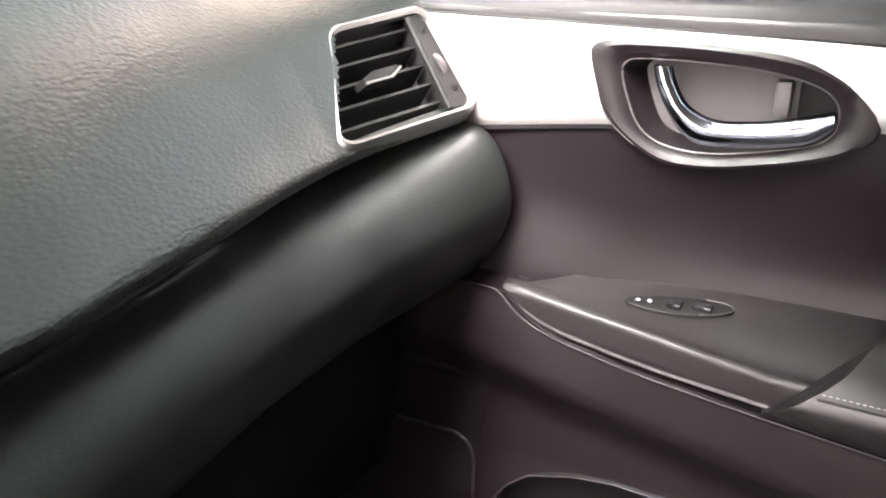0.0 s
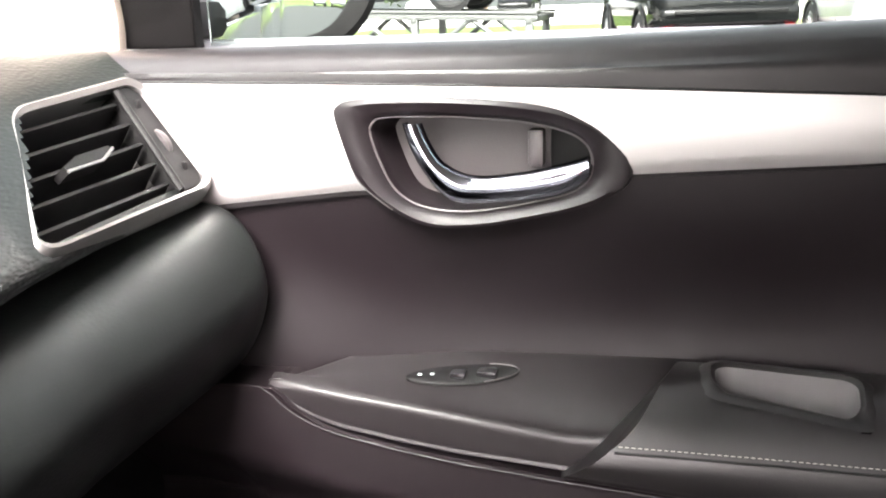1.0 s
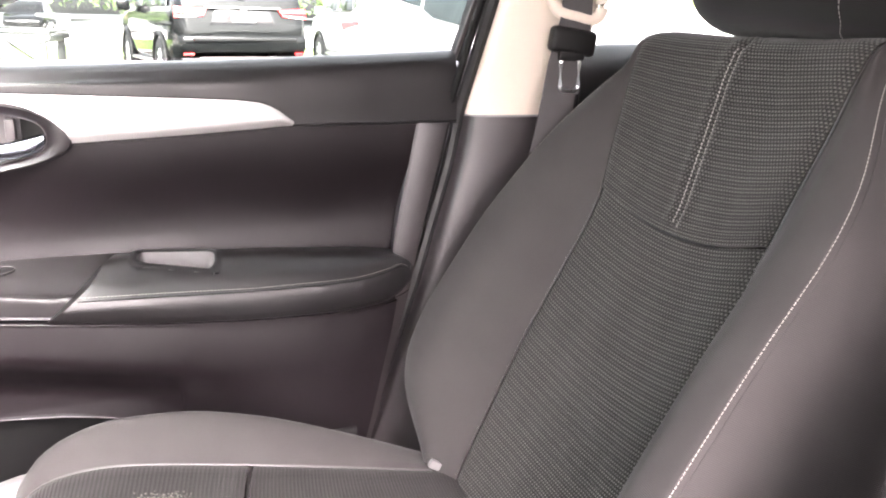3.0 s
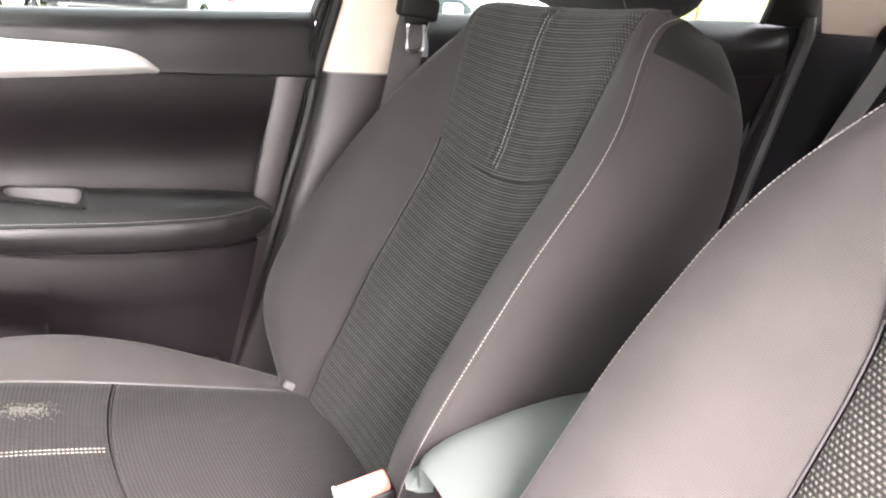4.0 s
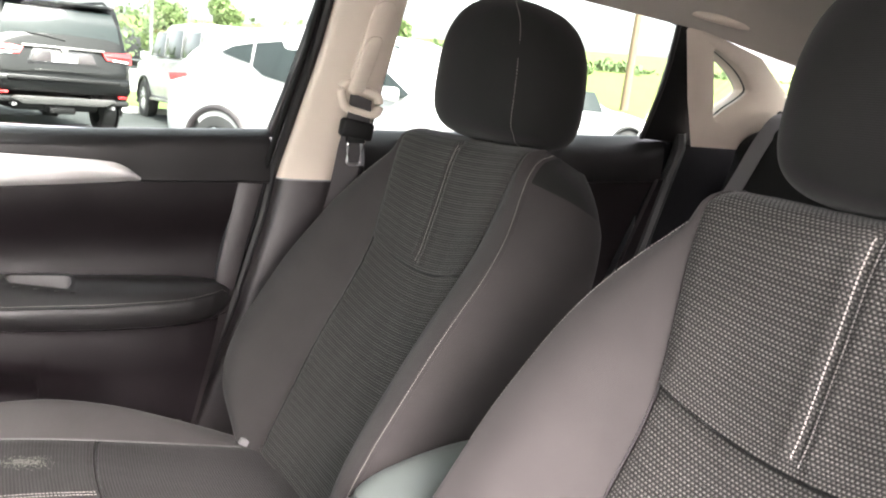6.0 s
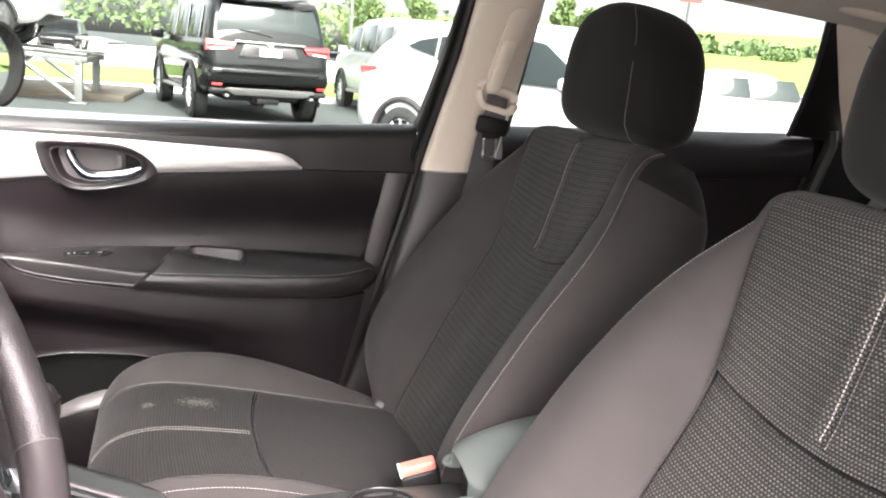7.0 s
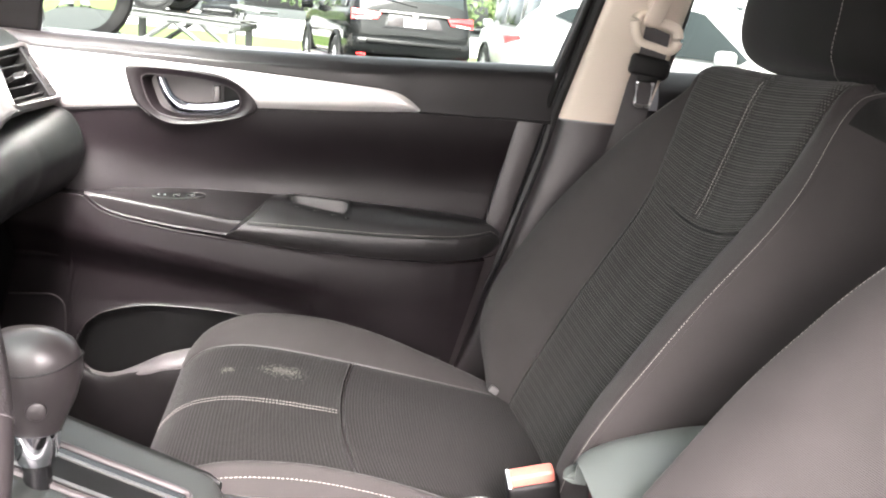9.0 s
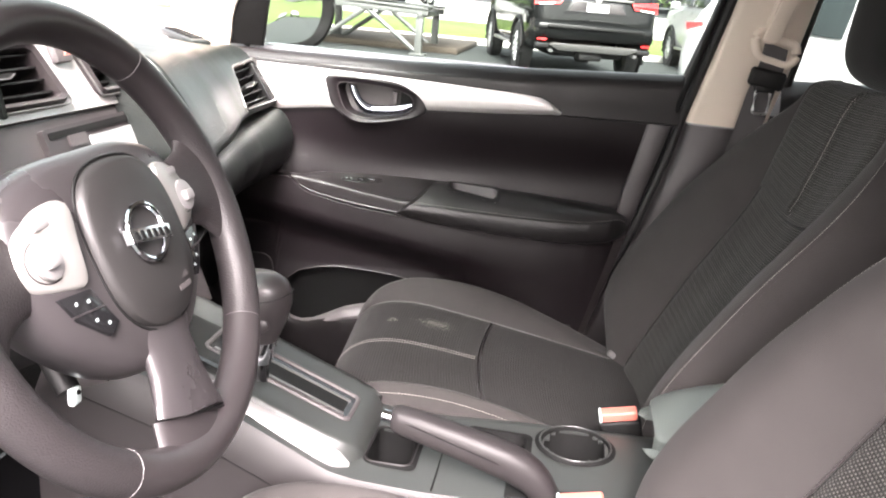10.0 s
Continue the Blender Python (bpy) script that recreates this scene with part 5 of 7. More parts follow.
dash = thing("dashboard", (XC, 1.2, 0.60), "grained black plastic dashboard with silver vent frames", "dashboard")


def dash_upper(x):
    c = dash_c(x) + 0.15 * min(1.0, max(0.0, 0.070 - x) / 0.022) ** 1.6
    crown = interp(x, (0.0, 0.25, 0.45, 0.66), (1.094, 1.088, 1.076, 1.062))
    return [(y, z if z < 1.03 else 1.03 + (z - 1.03) * (crown - 1.03) / 0.064) for y, z in dash_line(c)]


def dash_line(c):
    return [(c + 0.016, 0.950), (c + 0.003, 0.955), (c, 0.964), (c + 0.012, 0.985), (c + 0.030, 1.015), (c + 0.049, 1.043), (c + 0.068, 1.067), (c + 0.085, 1.083), (c + 0.102, 1.0895), (c + 0.14, 1.092), (c + 0.20, 1.094), (1.42, 1.085), (1.60, 1.060)]


VTL, VTR, VBR, VBL = (np.array(p) for p in ((0.478, 0.998, 1.036), (0.603, 1.002, 1.044), (0.612, 0.949, 0.962), (0.420, 0.942, 0.963)))
rows = []
for x in np.r_[np.linspace(-0.80, 0.036, 43), np.linspace(0.042, 0.12, 22), np.linspace(0.13, 0.26, 14), np.linspace(0.27, 0.38, 10), np.linspace(0.385, 0.648, 70)]:
    rows.append([(x, y, z) for y, z in spline(dash_upper(x), 88)])
rows = np.array(rows)


def vent_hole(i, j):
    c = rows[i : i + 2, j : j + 2].reshape(-1, 3).mean(0)
    f = (c[2] - 0.967) / (1.037 - 0.967)
    if not 0.03 < f < 0.97 or c[1] > 1.05:
        return False
    return VBL[0] + (VTL[0] - VBL[0]) * f + 0.006 < c[0] < VBR[0] + (VTR[0] - VBR[0]) * f + 0.01


part("dash_top", thick(grid(rows, skip=vent_hole), 0.005), DASH, dash, "grained black dash top")


def dash_roll(x):
    c = 0.832 + 0.20 * x + interp(x, (0.12, 0.34, 0.45, 0.55, 0.62), (0.0, 0.004, -0.006, -0.026, -0.040))
    back = dash_c(x)
    g = interp(x, (0.12, 0.30, 0.48, 0.60), (0.019, 0.018, 0.011, 0.0))
    return [(back + 0.060, 0.957 - g), (back + 0.036, 0.954 - g), (c + 0.034 + 0.3 * g, 0.948 - g), (c + 0.013 + 0.2 * g, 0.930 - 0.7 * g), (c + 0.001, 0.897 - 0.3 * g), (c + 0.004, 0.868), (c + 0.020, 0.835), (c + 0.050, 0.808), (c + 0.11, 0.79), (c + 0.18, 0.785)]


rows = []
for x in np.linspace(0.062, 0.612, 68):
    rows.append([(x, y, z) for y, z in spline(dash_roll(x), 44)])
tail = np.array(rows[-1])
mid = np.array((0.612, 1.02, 0.875))
for k, dx in ((0.985, 0.005), (0.955, 0.0085), (0.90, 0.010), (0.5, 0.010), (0.05, 0.010)):
    rows.append([mid + (p - mid) * k + np.array((dx, 0, 0)) for p in tail])
part("knee_roll", grid(rows), ROLL, dash, "smooth black padded roll under the dash")
rows = []
for x in np.linspace(0.10, 0.61, 14):
    c = dash_c(x)
    rows.append([(x, y, z) for y, z in ((c + 0.10, 0.812), (c + 0.085, 0.80), (c + 0.08, 0.70), (c + 0.11, 0.58), (c + 0.20, 0.50))])
part("glove_box", thick(grid(rows), 0.005), DARK, dash, "black glove box lid")
part("dash_end", plate([(0.640, y, z) for y, z in [(0.99, 0.945), (1.02, 1.00), (1.06, 1.042), (1.11, 1.056), (1.4, 1.05), (1.4, 0.8), (1.15, 0.8)]], (0.01, 0, 0)), DASH, dash)
# defroster slots near the pillar
slot_parent = part("defroster_frame", rbox((0.235, 0.038, 0.014), (0.580, 1.138, 1.0730), 0.004, 3, Matrix.Rotation(radians(42.5), 4, "Z") @ Matrix.Rotation(radians(-1.2), 4, "Y")), DASH, dash, "raised defroster grille")
for k in range(7):
    part("defroster_slot", rbox((0.026, 0.0085, 0.003), (0.515 + 0.0195 * k, 1.078 + 0.0179 * k, 1.0796 + 0.0006 * k), 0.0006, 1, Matrix.Rotation(radians(-44), 4, "Z")), DARK, slot_parent)

# side air vent
def vent_pt(u, v, d=0.0, q=None):
    tl, tr, br, bl = q or (VTL, VTR, VBR, VBL)
    p = (tl * (1 - u) + tr * u) * (1 - v) + (bl * (1 - u) + br * u) * v
    n = np.cross(tr - tl, bl - tl)
    n /= np.linalg.norm(n)
    if n[1] < 0:
        n = -n
    return p + n * d


def rsq(u0, u1, v0, v1, r, n=5):
    return rounded(u0, u1, v0, v1, r, n)


def air_vent(quad, slats, frame_mat, label, knob=True, wheel=True):
    vent = part("vent_frame", thick(grid([[vent_pt(u, v, d, quad) for u, v in rsq(a, 1 - a * 0.9, b, 1 - b, max(0.02, r))] for a, b, r, d in ((-0.01, -0.02, 0.10, 0.012), (0.0, 0.0, 0.11, -0.002), (0.018, 0.030, 0.11, -0.006), (0.036, 0.062, 0.11, -0.003), (0.044, 0.080, 0.11, 0.045))], closed_v=True), 0.002), frame_mat, dash, label)
    part("vent_back", plate([vent_pt(u, v, 0.045, quad) for u, v in ((0.04, 0.06), (0.96, 0.06), (0.96, 0.94), (0.04, 0.94))], tuple(vent_pt(0.5, 0.5, 0.004, quad) - vent_pt(0.5, 0.5, 0, quad))), DARK, vent)
    u_hi = 0.78 if wheel else 0.94
    for k in range(slats):
        v = 0.09 + 0.83 * (k + 0.5) / slats
        rows = []
        for u in np.linspace(0.04, u_hi, 8):
            a, b = vent_pt(u, v - 0.035, 0.004, quad), vent_pt(u, v + 0.055, 0.030, quad)
            rows.append([a, (a + b) / 2, b])
        part("slat", thick(grid(rows), 0.0025), DARK, vent)
    if wheel:
        part("vent_cheek", plate([vent_pt(u, v, -0.001, quad) for u, v in ((0.80, 0.07), (0.91, 0.07), (0.955, 0.15), (0.96, 0.84), (0.93, 0.92), (0.81, 0.92))], tuple(vent_pt(0.5, 0.5, 0.02, quad) - vent_pt(0.5, 0.5, 0, quad)), 0.0), DARK, vent)
        part("cheek_edge", tube([vent_pt(0.795, v, -0.001, quad) for v in np.linspace(0.08, 0.91, 10)], 0.0028, 8), DARK, vent)
        part("thumb_wheel", disc(vent_pt(0.885, 0.52, 0.010, quad), vent_pt(0.9, 0.5, 0, quad) - vent_pt(0.8, 0.5, 0, quad), 0.0145, 0.006, 24, 0.001), GREYTRIM, vent)
        part("vent_symbol", rbox((0.004, 0.002, 0.006), vent_pt(0.88, 0.22, -0.002, quad), 0.0005), DARK, vent)
        part("vent_symbol", rbox((0.004, 0.002, 0.006), vent_pt(0.90, 0.76, -0.002, quad), 0.0005), DARK, vent)
    if knob:
        tab = [vent_pt(u, v, -0.005, quad) for u, v in ((0.22, 0.50), (0.30, 0.455), (0.50, 0.455), (0.52, 0.49), (0.44, 0.55), (0.24, 0.55))]
        knob_ = part("vent_tab", plate(tab, tuple(vent_pt(0.5, 0.5, 0.012, quad) - vent_pt(0.5, 0.5, 0, quad)), 0.0), DARK, vent, "dark vent tab with a bright edge", smooth=20)
        part("tab_edge", tube([vent_pt(u, v, -0.006, quad) for u, v in ((0.23, 0.545), (0.43, 0.545), (0.515, 0.485))], 0.0011, 6), SATIN, knob_)


air_vent((VTL, VTR, VBR, VBL), 5, SATIN, "silver framed side air vent")

# centre stack with two vents, hazard switch, radio
def stack_pt(x, z, d=0.0):
    """The leaning face of the centre stack."""
    y = 0.985 + 0.42 * (z - 1.05)
    return np.array((x, y + d * 0.92, z - d * 0.39))


stack = thing("centre_stack", (XC, 1.0, 0.75), "silver and grey centre stack with vents and radio", "centre stack")
strips = (((-0.235, 1.128), (0.098, 1.118), (0.098, 1.104), (-0.235, 1.104)), ((-0.24, 1.037), (0.104, 1.037), (0.100, 1.022), (-0.215, 1.026)), ((-0.235, 1.104), (-0.213, 1.104), (-0.203, 1.037), (-0.24, 1.037)), ((-0.090, 1.104), (-0.010, 1.104), (0.016, 1.037), (-0.060, 1.037)), ((0.089, 1.104), (0.098, 1.104), (0.104, 1.037), (0.093, 1.037)))
part("stack_face", join(*[plate([stack_pt(x, z) for x, z in st], tuple(stack_pt(0, 1.05, 0.03) - stack_pt(0, 1.05, 0)), 0.0) for st in strips]), SILVER, stack, "silver vent surround")
sdash = dash
for corners in (((-0.215, 1.105), (-0.088, 1.104), (-0.058, 1.036), (-0.205, 1.038)), ((-0.012, 1.104), (0.092, 1.104), (0.096, 1.036), (0.014, 1.037))):
    quad = tuple(stack_pt(x, z, -0.004) for x, z in corners)
    dash = stack
    air_vent(quad, 4, GREYTRIM, "dark framed centre air vent", True, False)
    part("vent_trim", tube([vent_pt(u, v, -0.003, quad) for u, v in rsq(-0.03, 1.03, -0.05, 1.05, 0.08)], 0.0016, 6, closed=True), SATIN, stack, "thin silver trim round the vent")
dash = sdash
hz = part("hazard_switch", rbox((0.033, 0.012, 0.024), stack_pt(-0.036, 1.089, -0.005), 0.004, 2, Matrix.Rotation(radians(-23), 4, "X")), GREYPLASTIC, stack, "grey hazard switch with red mark")
part("hazard_mark", tube([stack_pt(-0.034 + 0.0055 * c, 1.088 + 0.0055 * s_, -0.0128) for c, s_ in ((0, 1), (-0.87, -0.5), (0.87, -0.5))], 0.0011, 6, closed=True), REDPLASTIC, hz, "red triangle")
face = [stack_pt(x, z, 0.006) for x, z in ((-0.225, 1.024), (0.106, 1.021), (0.104, 0.86), (0.100, 0.74), (-0.185, 0.74), (-0.205, 0.86))]
part("lower_panel", plate(face, tuple(stack_pt(0, 1.05, 0.04) - stack_pt(0, 1.05, 0)), 0.0), GREYPLASTIC, stack)
radio = part("radio", plate([stack_pt(x, z, -0.002) for x, z in rounded(-0.126, 0.102, 0.895, 1.011, 0.006)], tuple(stack_pt(0, 1.05, 0.014) - stack_pt(0, 1.05, 0)), 0.0), GREYTRIM, stack, "dark radio with a pale screen")
slab_n = tuple(stack_pt(0, 1.05, -0.003) - stack_pt(0, 1.05, 0))
part("disc_slot", plate([stack_pt(x, z, -0.002) for x, z in rounded(-0.118, 0.090, 0.9985, 1.0065, 0.003)], tuple(np.array(slab_n) * 0.5)), DARK, radio, "black disc slot")
part("radio_screen", plate([stack_pt(x, z, -0.002) for x, z in rounded(-0.044, 0.080, 0.925, 0.993, 0.004)], slab_n), SCREEN, radio, "pale glossy radio screen")
for k in range(4):
    for xx in (-0.068, 0.091):
        w = 0.036 if xx < 0 else 0.014
        part("radio_key", plate([stack_pt(x, z, -0.002) for x, z in rounded(xx - w / 2, xx + w / 2, 0.986 - 0.018 * k, 0.999 - 0.018 * k, 0.003)], slab_n), GREYPLASTIC, radio)
for xx in (-0.068, 0.080):
    part("radio_knob", disc(stack_pt(xx, 0.912, -0.012), tuple(stack_pt(0, 1, -1) - stack_pt(0, 1, 0)), 0.012, 0.020, 24, 0.002), GLOSS, radio)

# ---------------------------------------------------------------- steering wheel
WC, WR, WT = Vector((-0.434, 0.696, 1.0025)), 0.1728, radians(24)
wheel = thing("steering_wheel", tuple(WC), "black leather steering wheel with silver button pods", "steering wheel")
# local frame: a to the car's right, b up in the wheel's plane, c towards the driver
WB, WN = Vector((0, math.sin(WT), math.cos(WT))), Vector((0, -math.cos(WT), math.sin(WT)))


def wp(a, b, c=0.0):
    return np.array(WC + Vector((1, 0, 0)) * a + WB * b + WN * c)


def rim_arc(a0, a1, n=40):
    return [wp(WR * math.cos(radians(a)), WR * math.sin(radians(a))) for a in np.linspace(a0, a1, n)]


SEAMS = (50, -42, -126, 128)
for a0, a1, m in ((50, 128, LEATHER), (28, 50, LEATHER), (-42, 28, PERF), (-126, -42, LEATHER), (150, 234, PERF), (128, 150, LEATHER)):
    part("rim", tube(rim_arc(a0, a1, n=30), 0.0172, 16, up=tuple(WN), cap=False), m, wheel)
for a in SEAMS:
    ring = []
    c, s = math.cos(radians(a)), math.sin(radians(a))
    for q in np.linspace(0, 2 * math.pi, 20, endpoint=False):
        ring.append(wp((WR + 0.0173 * math.cos(q)) * c, (WR + 0.0173 * math.cos(q)) * s, 0.0173 * math.sin(q)))
    part("rim_seam", tube(ring, 0.0004, 5, closed=True), CUPGREY, wheel, "pale seam round the rim")
# airbag cover
out = spline([(0.0, 0.066), (0.038, 0.060), (0.060, 0.038), (0.066, 0.0), (0.060, -0.040), (0.036, -0.066), (0.0, -0.074), (-0.036, -0.066), (-0.060, -0.040), (-0.066, 0.0), (-0.060, 0.038), (-0.038, 0.060)], 48, closed=True)
rings = []
for k, c in ((0.96, -0.004), (0.96, 0.012), (0.94, 0.0175), (0.88, 0.0205), (0.6, 0.0235), (0.25, 0.025), (0.02, 0.025)):
    rings.append([wp(0.007 + a * k * 0.93, b * k, c) for a, b in out])
hub = part("airbag_cover", grid(rings, closed_v=True, cap=True), COVER, wheel, "dark grey airbag cover")
part("cover_gap", tube([wp(0.007 + a * 0.915, b * 0.98, 0.0125) for a, b in out], 0.0014, 6, closed=True), DARK, hub)
ob = spline([(0.0, 0.076), (0.060, 0.074), (0.104, 0.056), (0.120, 0.015), (0.108, -0.030), (0.084, -0.062), (0.045, -0.090), (0.0, -0.098), (-0.045, -0.090), (-0.084, -0.062), (-0.108, -0.030), (-0.120, 0.015), (-0.104, 0.056), (-0.060, 0.074)], 60, closed=True)
rings = []
for k, c in ((0.86, -0.05), (0.96, -0.034), (1.0, -0.018), (0.995, -0.006), (0.96, 0.002), (0.88, 0.008), (0.74, 0.012), (0.55, 0.013)):
    rings.append([wp(a * k, b * k, c) for a, b in ob])
part("hub_cover", grid(rings, closed_v=True, cap=True), HUBPLASTIC, wheel, "warm grey hub cover")
part("emblem_ring", tube([wp(0.023 * math.cos(q), 0.002 + 0.0215 * math.sin(q), 0.0275) for q in np.linspace(0, 2 * math.pi, 36, endpoint=False)], 0.0024, 8, closed=True, up=tuple(WN)), CHROME, hub, "chrome ring of the emblem")
part("emblem_bar", plate([wp(a, b, 0.0255) for a, b in ((-0.028, -0.001), (0.025, -0.010), (0.026, 0.001), (-0.027, 0.010))], tuple(WN * 0.006), 0.001), BRIGHT, hub, "chrome bar of the emblem")
for k in range(6):
    a = -0.0225 + 0.0078 * k
    part("emblem_mark", plate([wp(a + da, -0.0035 - 0.17 * (a + da) + 0.0032 + db, 0.0314) for da, db in ((0, -0.0034), (0.0042, -0.0034), (0.0042, 0.0034), (0, 0.0034))], tuple(WN * 0.0006), 0.0), DARK, hub)
for k in range(2):
    part("cover_mark", plate([wp(a, b, 0.0225) for a, b in ((0.018, -0.044 - 0.008 * k), (0.036, -0.044 - 0.008 * k), (0.036, -0.040 - 0.008 * k), (0.018, -0.040 - 0.008 * k))], tuple(WN * 0.0006)), GREYPLASTIC, hub)
for sg in (1, -1):
    rows = []
    for f in np.linspace(0, 1, 14):
        h = interp(f, (0, 0.35, 0.7, 1.0), (0.030, 0.030, 0.036, 0.058))
        rows.append([wp(sg * ((0.098 + 0.068 * f) - 0.012 * math.cos(q) ** 2 * f), 0.014 + h * math.cos(q), -0.006 + 0.004 * f + (0.010 + 0.003 * f) * math.sin(q)) for q in np.linspace(0, 2 * math.pi, 24, endpoint=False)])
    part("side_spoke", grid(rows, closed_v=True, cap=True), PERF, wheel)
    pod = spline([(0.060, 0.044), (0.085, 0.046), (0.107, 0.034), (0.117, 0.013), (0.108, -0.004), (0.088, -0.011), (0.070, -0.012), (0.064, 0.012)], 36, closed=True)
    rings = [[wp(sg * (0.088 + (a - 0.088) * k), 0.015 + (b - 0.015) * k, c - 0.22 * (a - 0.088) * k) for a, b in pod] for k, c in ((1.0, -0.004), (1.0, 0.009), (0.96, 0.0118), (0.86, 0.0132), (0.4, 0.014), (0.05, 0.014))]
    pd = part("button_pod", grid(rings, closed_v=True, cap=True), PODSILVER, wheel, "silver button pod")
    part("ring_gap", tube([wp(sg * 0.095 + 0.0150 * math.cos(q), 0.013 + 0.0150 * math.sin(q), 0.0128 - 0.22 * (sg * 0.0150 * math.cos(q) + 0.007)) for q in np.linspace(0, 2 * math.pi, 30, endpoint=False)], 0.0009, 6, closed=True), GREYTRIM, pd)
    part("control_ring", disc(tuple(wp(sg * 0.095, 0.013, 0.0135)), tuple(WN), 0.0135, 0.004, 28, 0.0014), SATINPALE, pd, "bright control ring")
    part("control_knob", rbox((0.013, 0.007, 0.009), tuple(wp(sg * 0.096, 0.012, 0.0165)), 0.002, 2, Matrix.Rotation(-WT, 4, "X")), SATINPALE, pd)
    part("mode_key", rbox((0.016, 0.006, 0.007), tuple(wp(sg * 0.088, 0.036, 0.0125)), 0.002, 2, Matrix.Rotation(-WT, 4, "X")), SATINPALE, pd, "small bright key")
    bt = [(0.099, -0.013), (0.069, -0.016), (0.056, -0.046), (0.068, -0.052), (0.090, -0.032)]
    bk = part("button_block", plate([wp(sg * a, b, 0.004 - 0.10 * (a - 0.075)) for a, b in (bt if sg < 0 else bt[::-1])], tuple(WN * 0.0095), 0.001), GLOSS, wheel, "gloss black button block")
    part("button_gap", tube([wp(sg * a, b, 0.0138 - 0.10 * (a - 0.075)) for a, b in ((0.095, -0.028), (0.064, -0.031))], 0.0006, 5), GREYTRIM, bk)
    for a, b in ((0.087, -0.021), (0.076, -0.023), (0.076, -0.037), (0.066, -0.043)):
        part("button_mark", tube([wp(sg * a + da, b + db, 0.0139 - 0.10 * (a - 0.075)) for da, db in ((-0.001, -0.0008), (0.001, -0.0008), (0.001, 0.0008), (-0.001, 0.0008))], 0.0003, 5, closed=True), WHITEPLASTIC, bk, "small white mark")
rows = []
for f in np.linspace(0, 1, 18):
    cb, cc, ca = -0.058 - 0.083 * f, 0.004 + 0.003 * f, 0.002 - 0.013 * f
    w = interp(f, (0, 0.3, 0.6, 0.85, 1.0), (0.046, 0.031, 0.032, 0.038, 0.042))
    rows.append([wp(ca + w * math.copysign(abs(math.cos(q)) ** 0.7, math.cos(q)), cb - 0.36 * w * math.cos(q) * f, cc + 0.010 * math.sin(q)) for q in np.linspace(0, 2 * math.pi, 24, endpoint=False)])
spoke = part("lower_spoke", grid(rows, closed_v=True, cap=True), HUBPLASTIC, wheel, "warm grey lower spoke")
part("spoke_gap", tube([wp(-0.011 + k * 0.039, -0.1425 - 0.0148 * k, 0.0145 - 0.004 * k * k) for k in np.linspace(-1, 1, 12)], 0.0009, 6), DARK, spoke)
rows = []
for f in np.linspace(0, 1, 10):
    cb, w = -0.143 - 0.027 * f, interp(f, (0, 0.5, 1.0), (0.040, 0.046, 0.060))
    rows.append([wp(-0.011 + w * math.cos(q), cb - 0.36 * w * math.cos(q) * (1 - f), 0.001 + (0.0105 + 0.002 * f) * math.sin(q)) for q in np.linspace(0, 2 * math.pi, 24, endpoint=False)])
part("spoke_root", grid(rows, closed_v=True, cap=True), LEATHER, wheel)
rings = []
for r, c in ((0.055, -0.02), (0.060, -0.06), (0.066, -0.12), (0.070, -0.24)):
    rings.append([wp(r * math.cos(q), r * 0.9 * math.sin(q) - 0.012, c) for q in np.linspace(0, 2 * math.pi, 28, endpoint=False)])
column = thing("steering_column", tuple(wp(0, -0.01, -0.2)), "black plastic steering column shroud", "steering column")
part("column_shroud", grid(rings, closed_v=True, cap=True), DARK, column)
part("stalk", tube([wp(0.05, 0.0, -0.055), wp(0.16, 0.012, -0.05)], 0.008, 8), DARK, column)
key = thing("ignition_key", tuple(wp(-0.055, -0.10, -0.05)), "white plastic key in the ignition lock", "car key")
part("key_bow", rbox((0.011, 0.006, 0.014), tuple(wp(-0.040, -0.095, -0.06)), 0.002), WHITEPLASTIC, key)
part("key_hole", disc(tuple(wp(-0.040, -0.093, -0.0555)), tuple(WN), 0.002, 0.002, 12, 0.0004), DARK, key)
part("lock_barrel", tube([wp(-0.030, -0.050, -0.075), wp(-0.039, -0.090, -0.064)], 0.009, 14), DARK, column)
# instrument hood
rings = []
for f in np.linspace(0, 1, 12):
    q = math.pi * f
    rings.append([(-0.42 + 0.19 * math.cos(q), y, 1.045 + h * math.sin(q)) for y, h in ((0.93, 0.105), (0.98, 0.115), (1.06, 0.11), (1.20, 0.07))])
part("instrument_hood", thick(grid(rings), 0.006), DASH, dash, "black hood over the instruments")
part("instrument_face", plate([(-0.42 + 0.17 * math.cos(q), 1.04, 1.03 + 0.10 * math.sin(q)) for q in np.linspace(0, math.pi, 16)], (0, 0.01, 0)), GLOSS, dash)
# driver's lower dash
rows = []
for x in np.linspace(-0.80, -0.20, 14):
    rows.append([(x, y, z) for y, z in ((0.90, 0.955), (0.885, 0.93), (0.90, 0.85), (0.95, 0.72), (1.05, 0.60))])
part("driver_knee_panel", thick(grid(rows), 0.005), DASH, dash)

# ---------------------------------------------------------------- centre console
console = thing("centre_console", (XC, 0.5, 0.30), "black and silver centre console with cup holder", "centre console")


def con_top(y):
    return interp(y, (0.10, 0.22, 0.42, 0.50, 0.56, 0.60, 0.72, 0.85, 0.95), (0.635, 0.630, 0.625, 0.625, 0.628, 0.632, 0.690, 0.740, 0.78))


def con_l(y):
    return interp(y, (0.0, 0.25, 0.50, 0.60, 0.75, 0.95), (-0.118, -0.122, -0.135, -0.138, -0.142, -0.17))


def con_r(y):
    return interp(y, (0.0, 0.25, 0.40, 0.50, 0.60, 0.75, 0.95), (0.088, 0.088, 0.082, 0.070, 0.066, 0.072, 0.10))


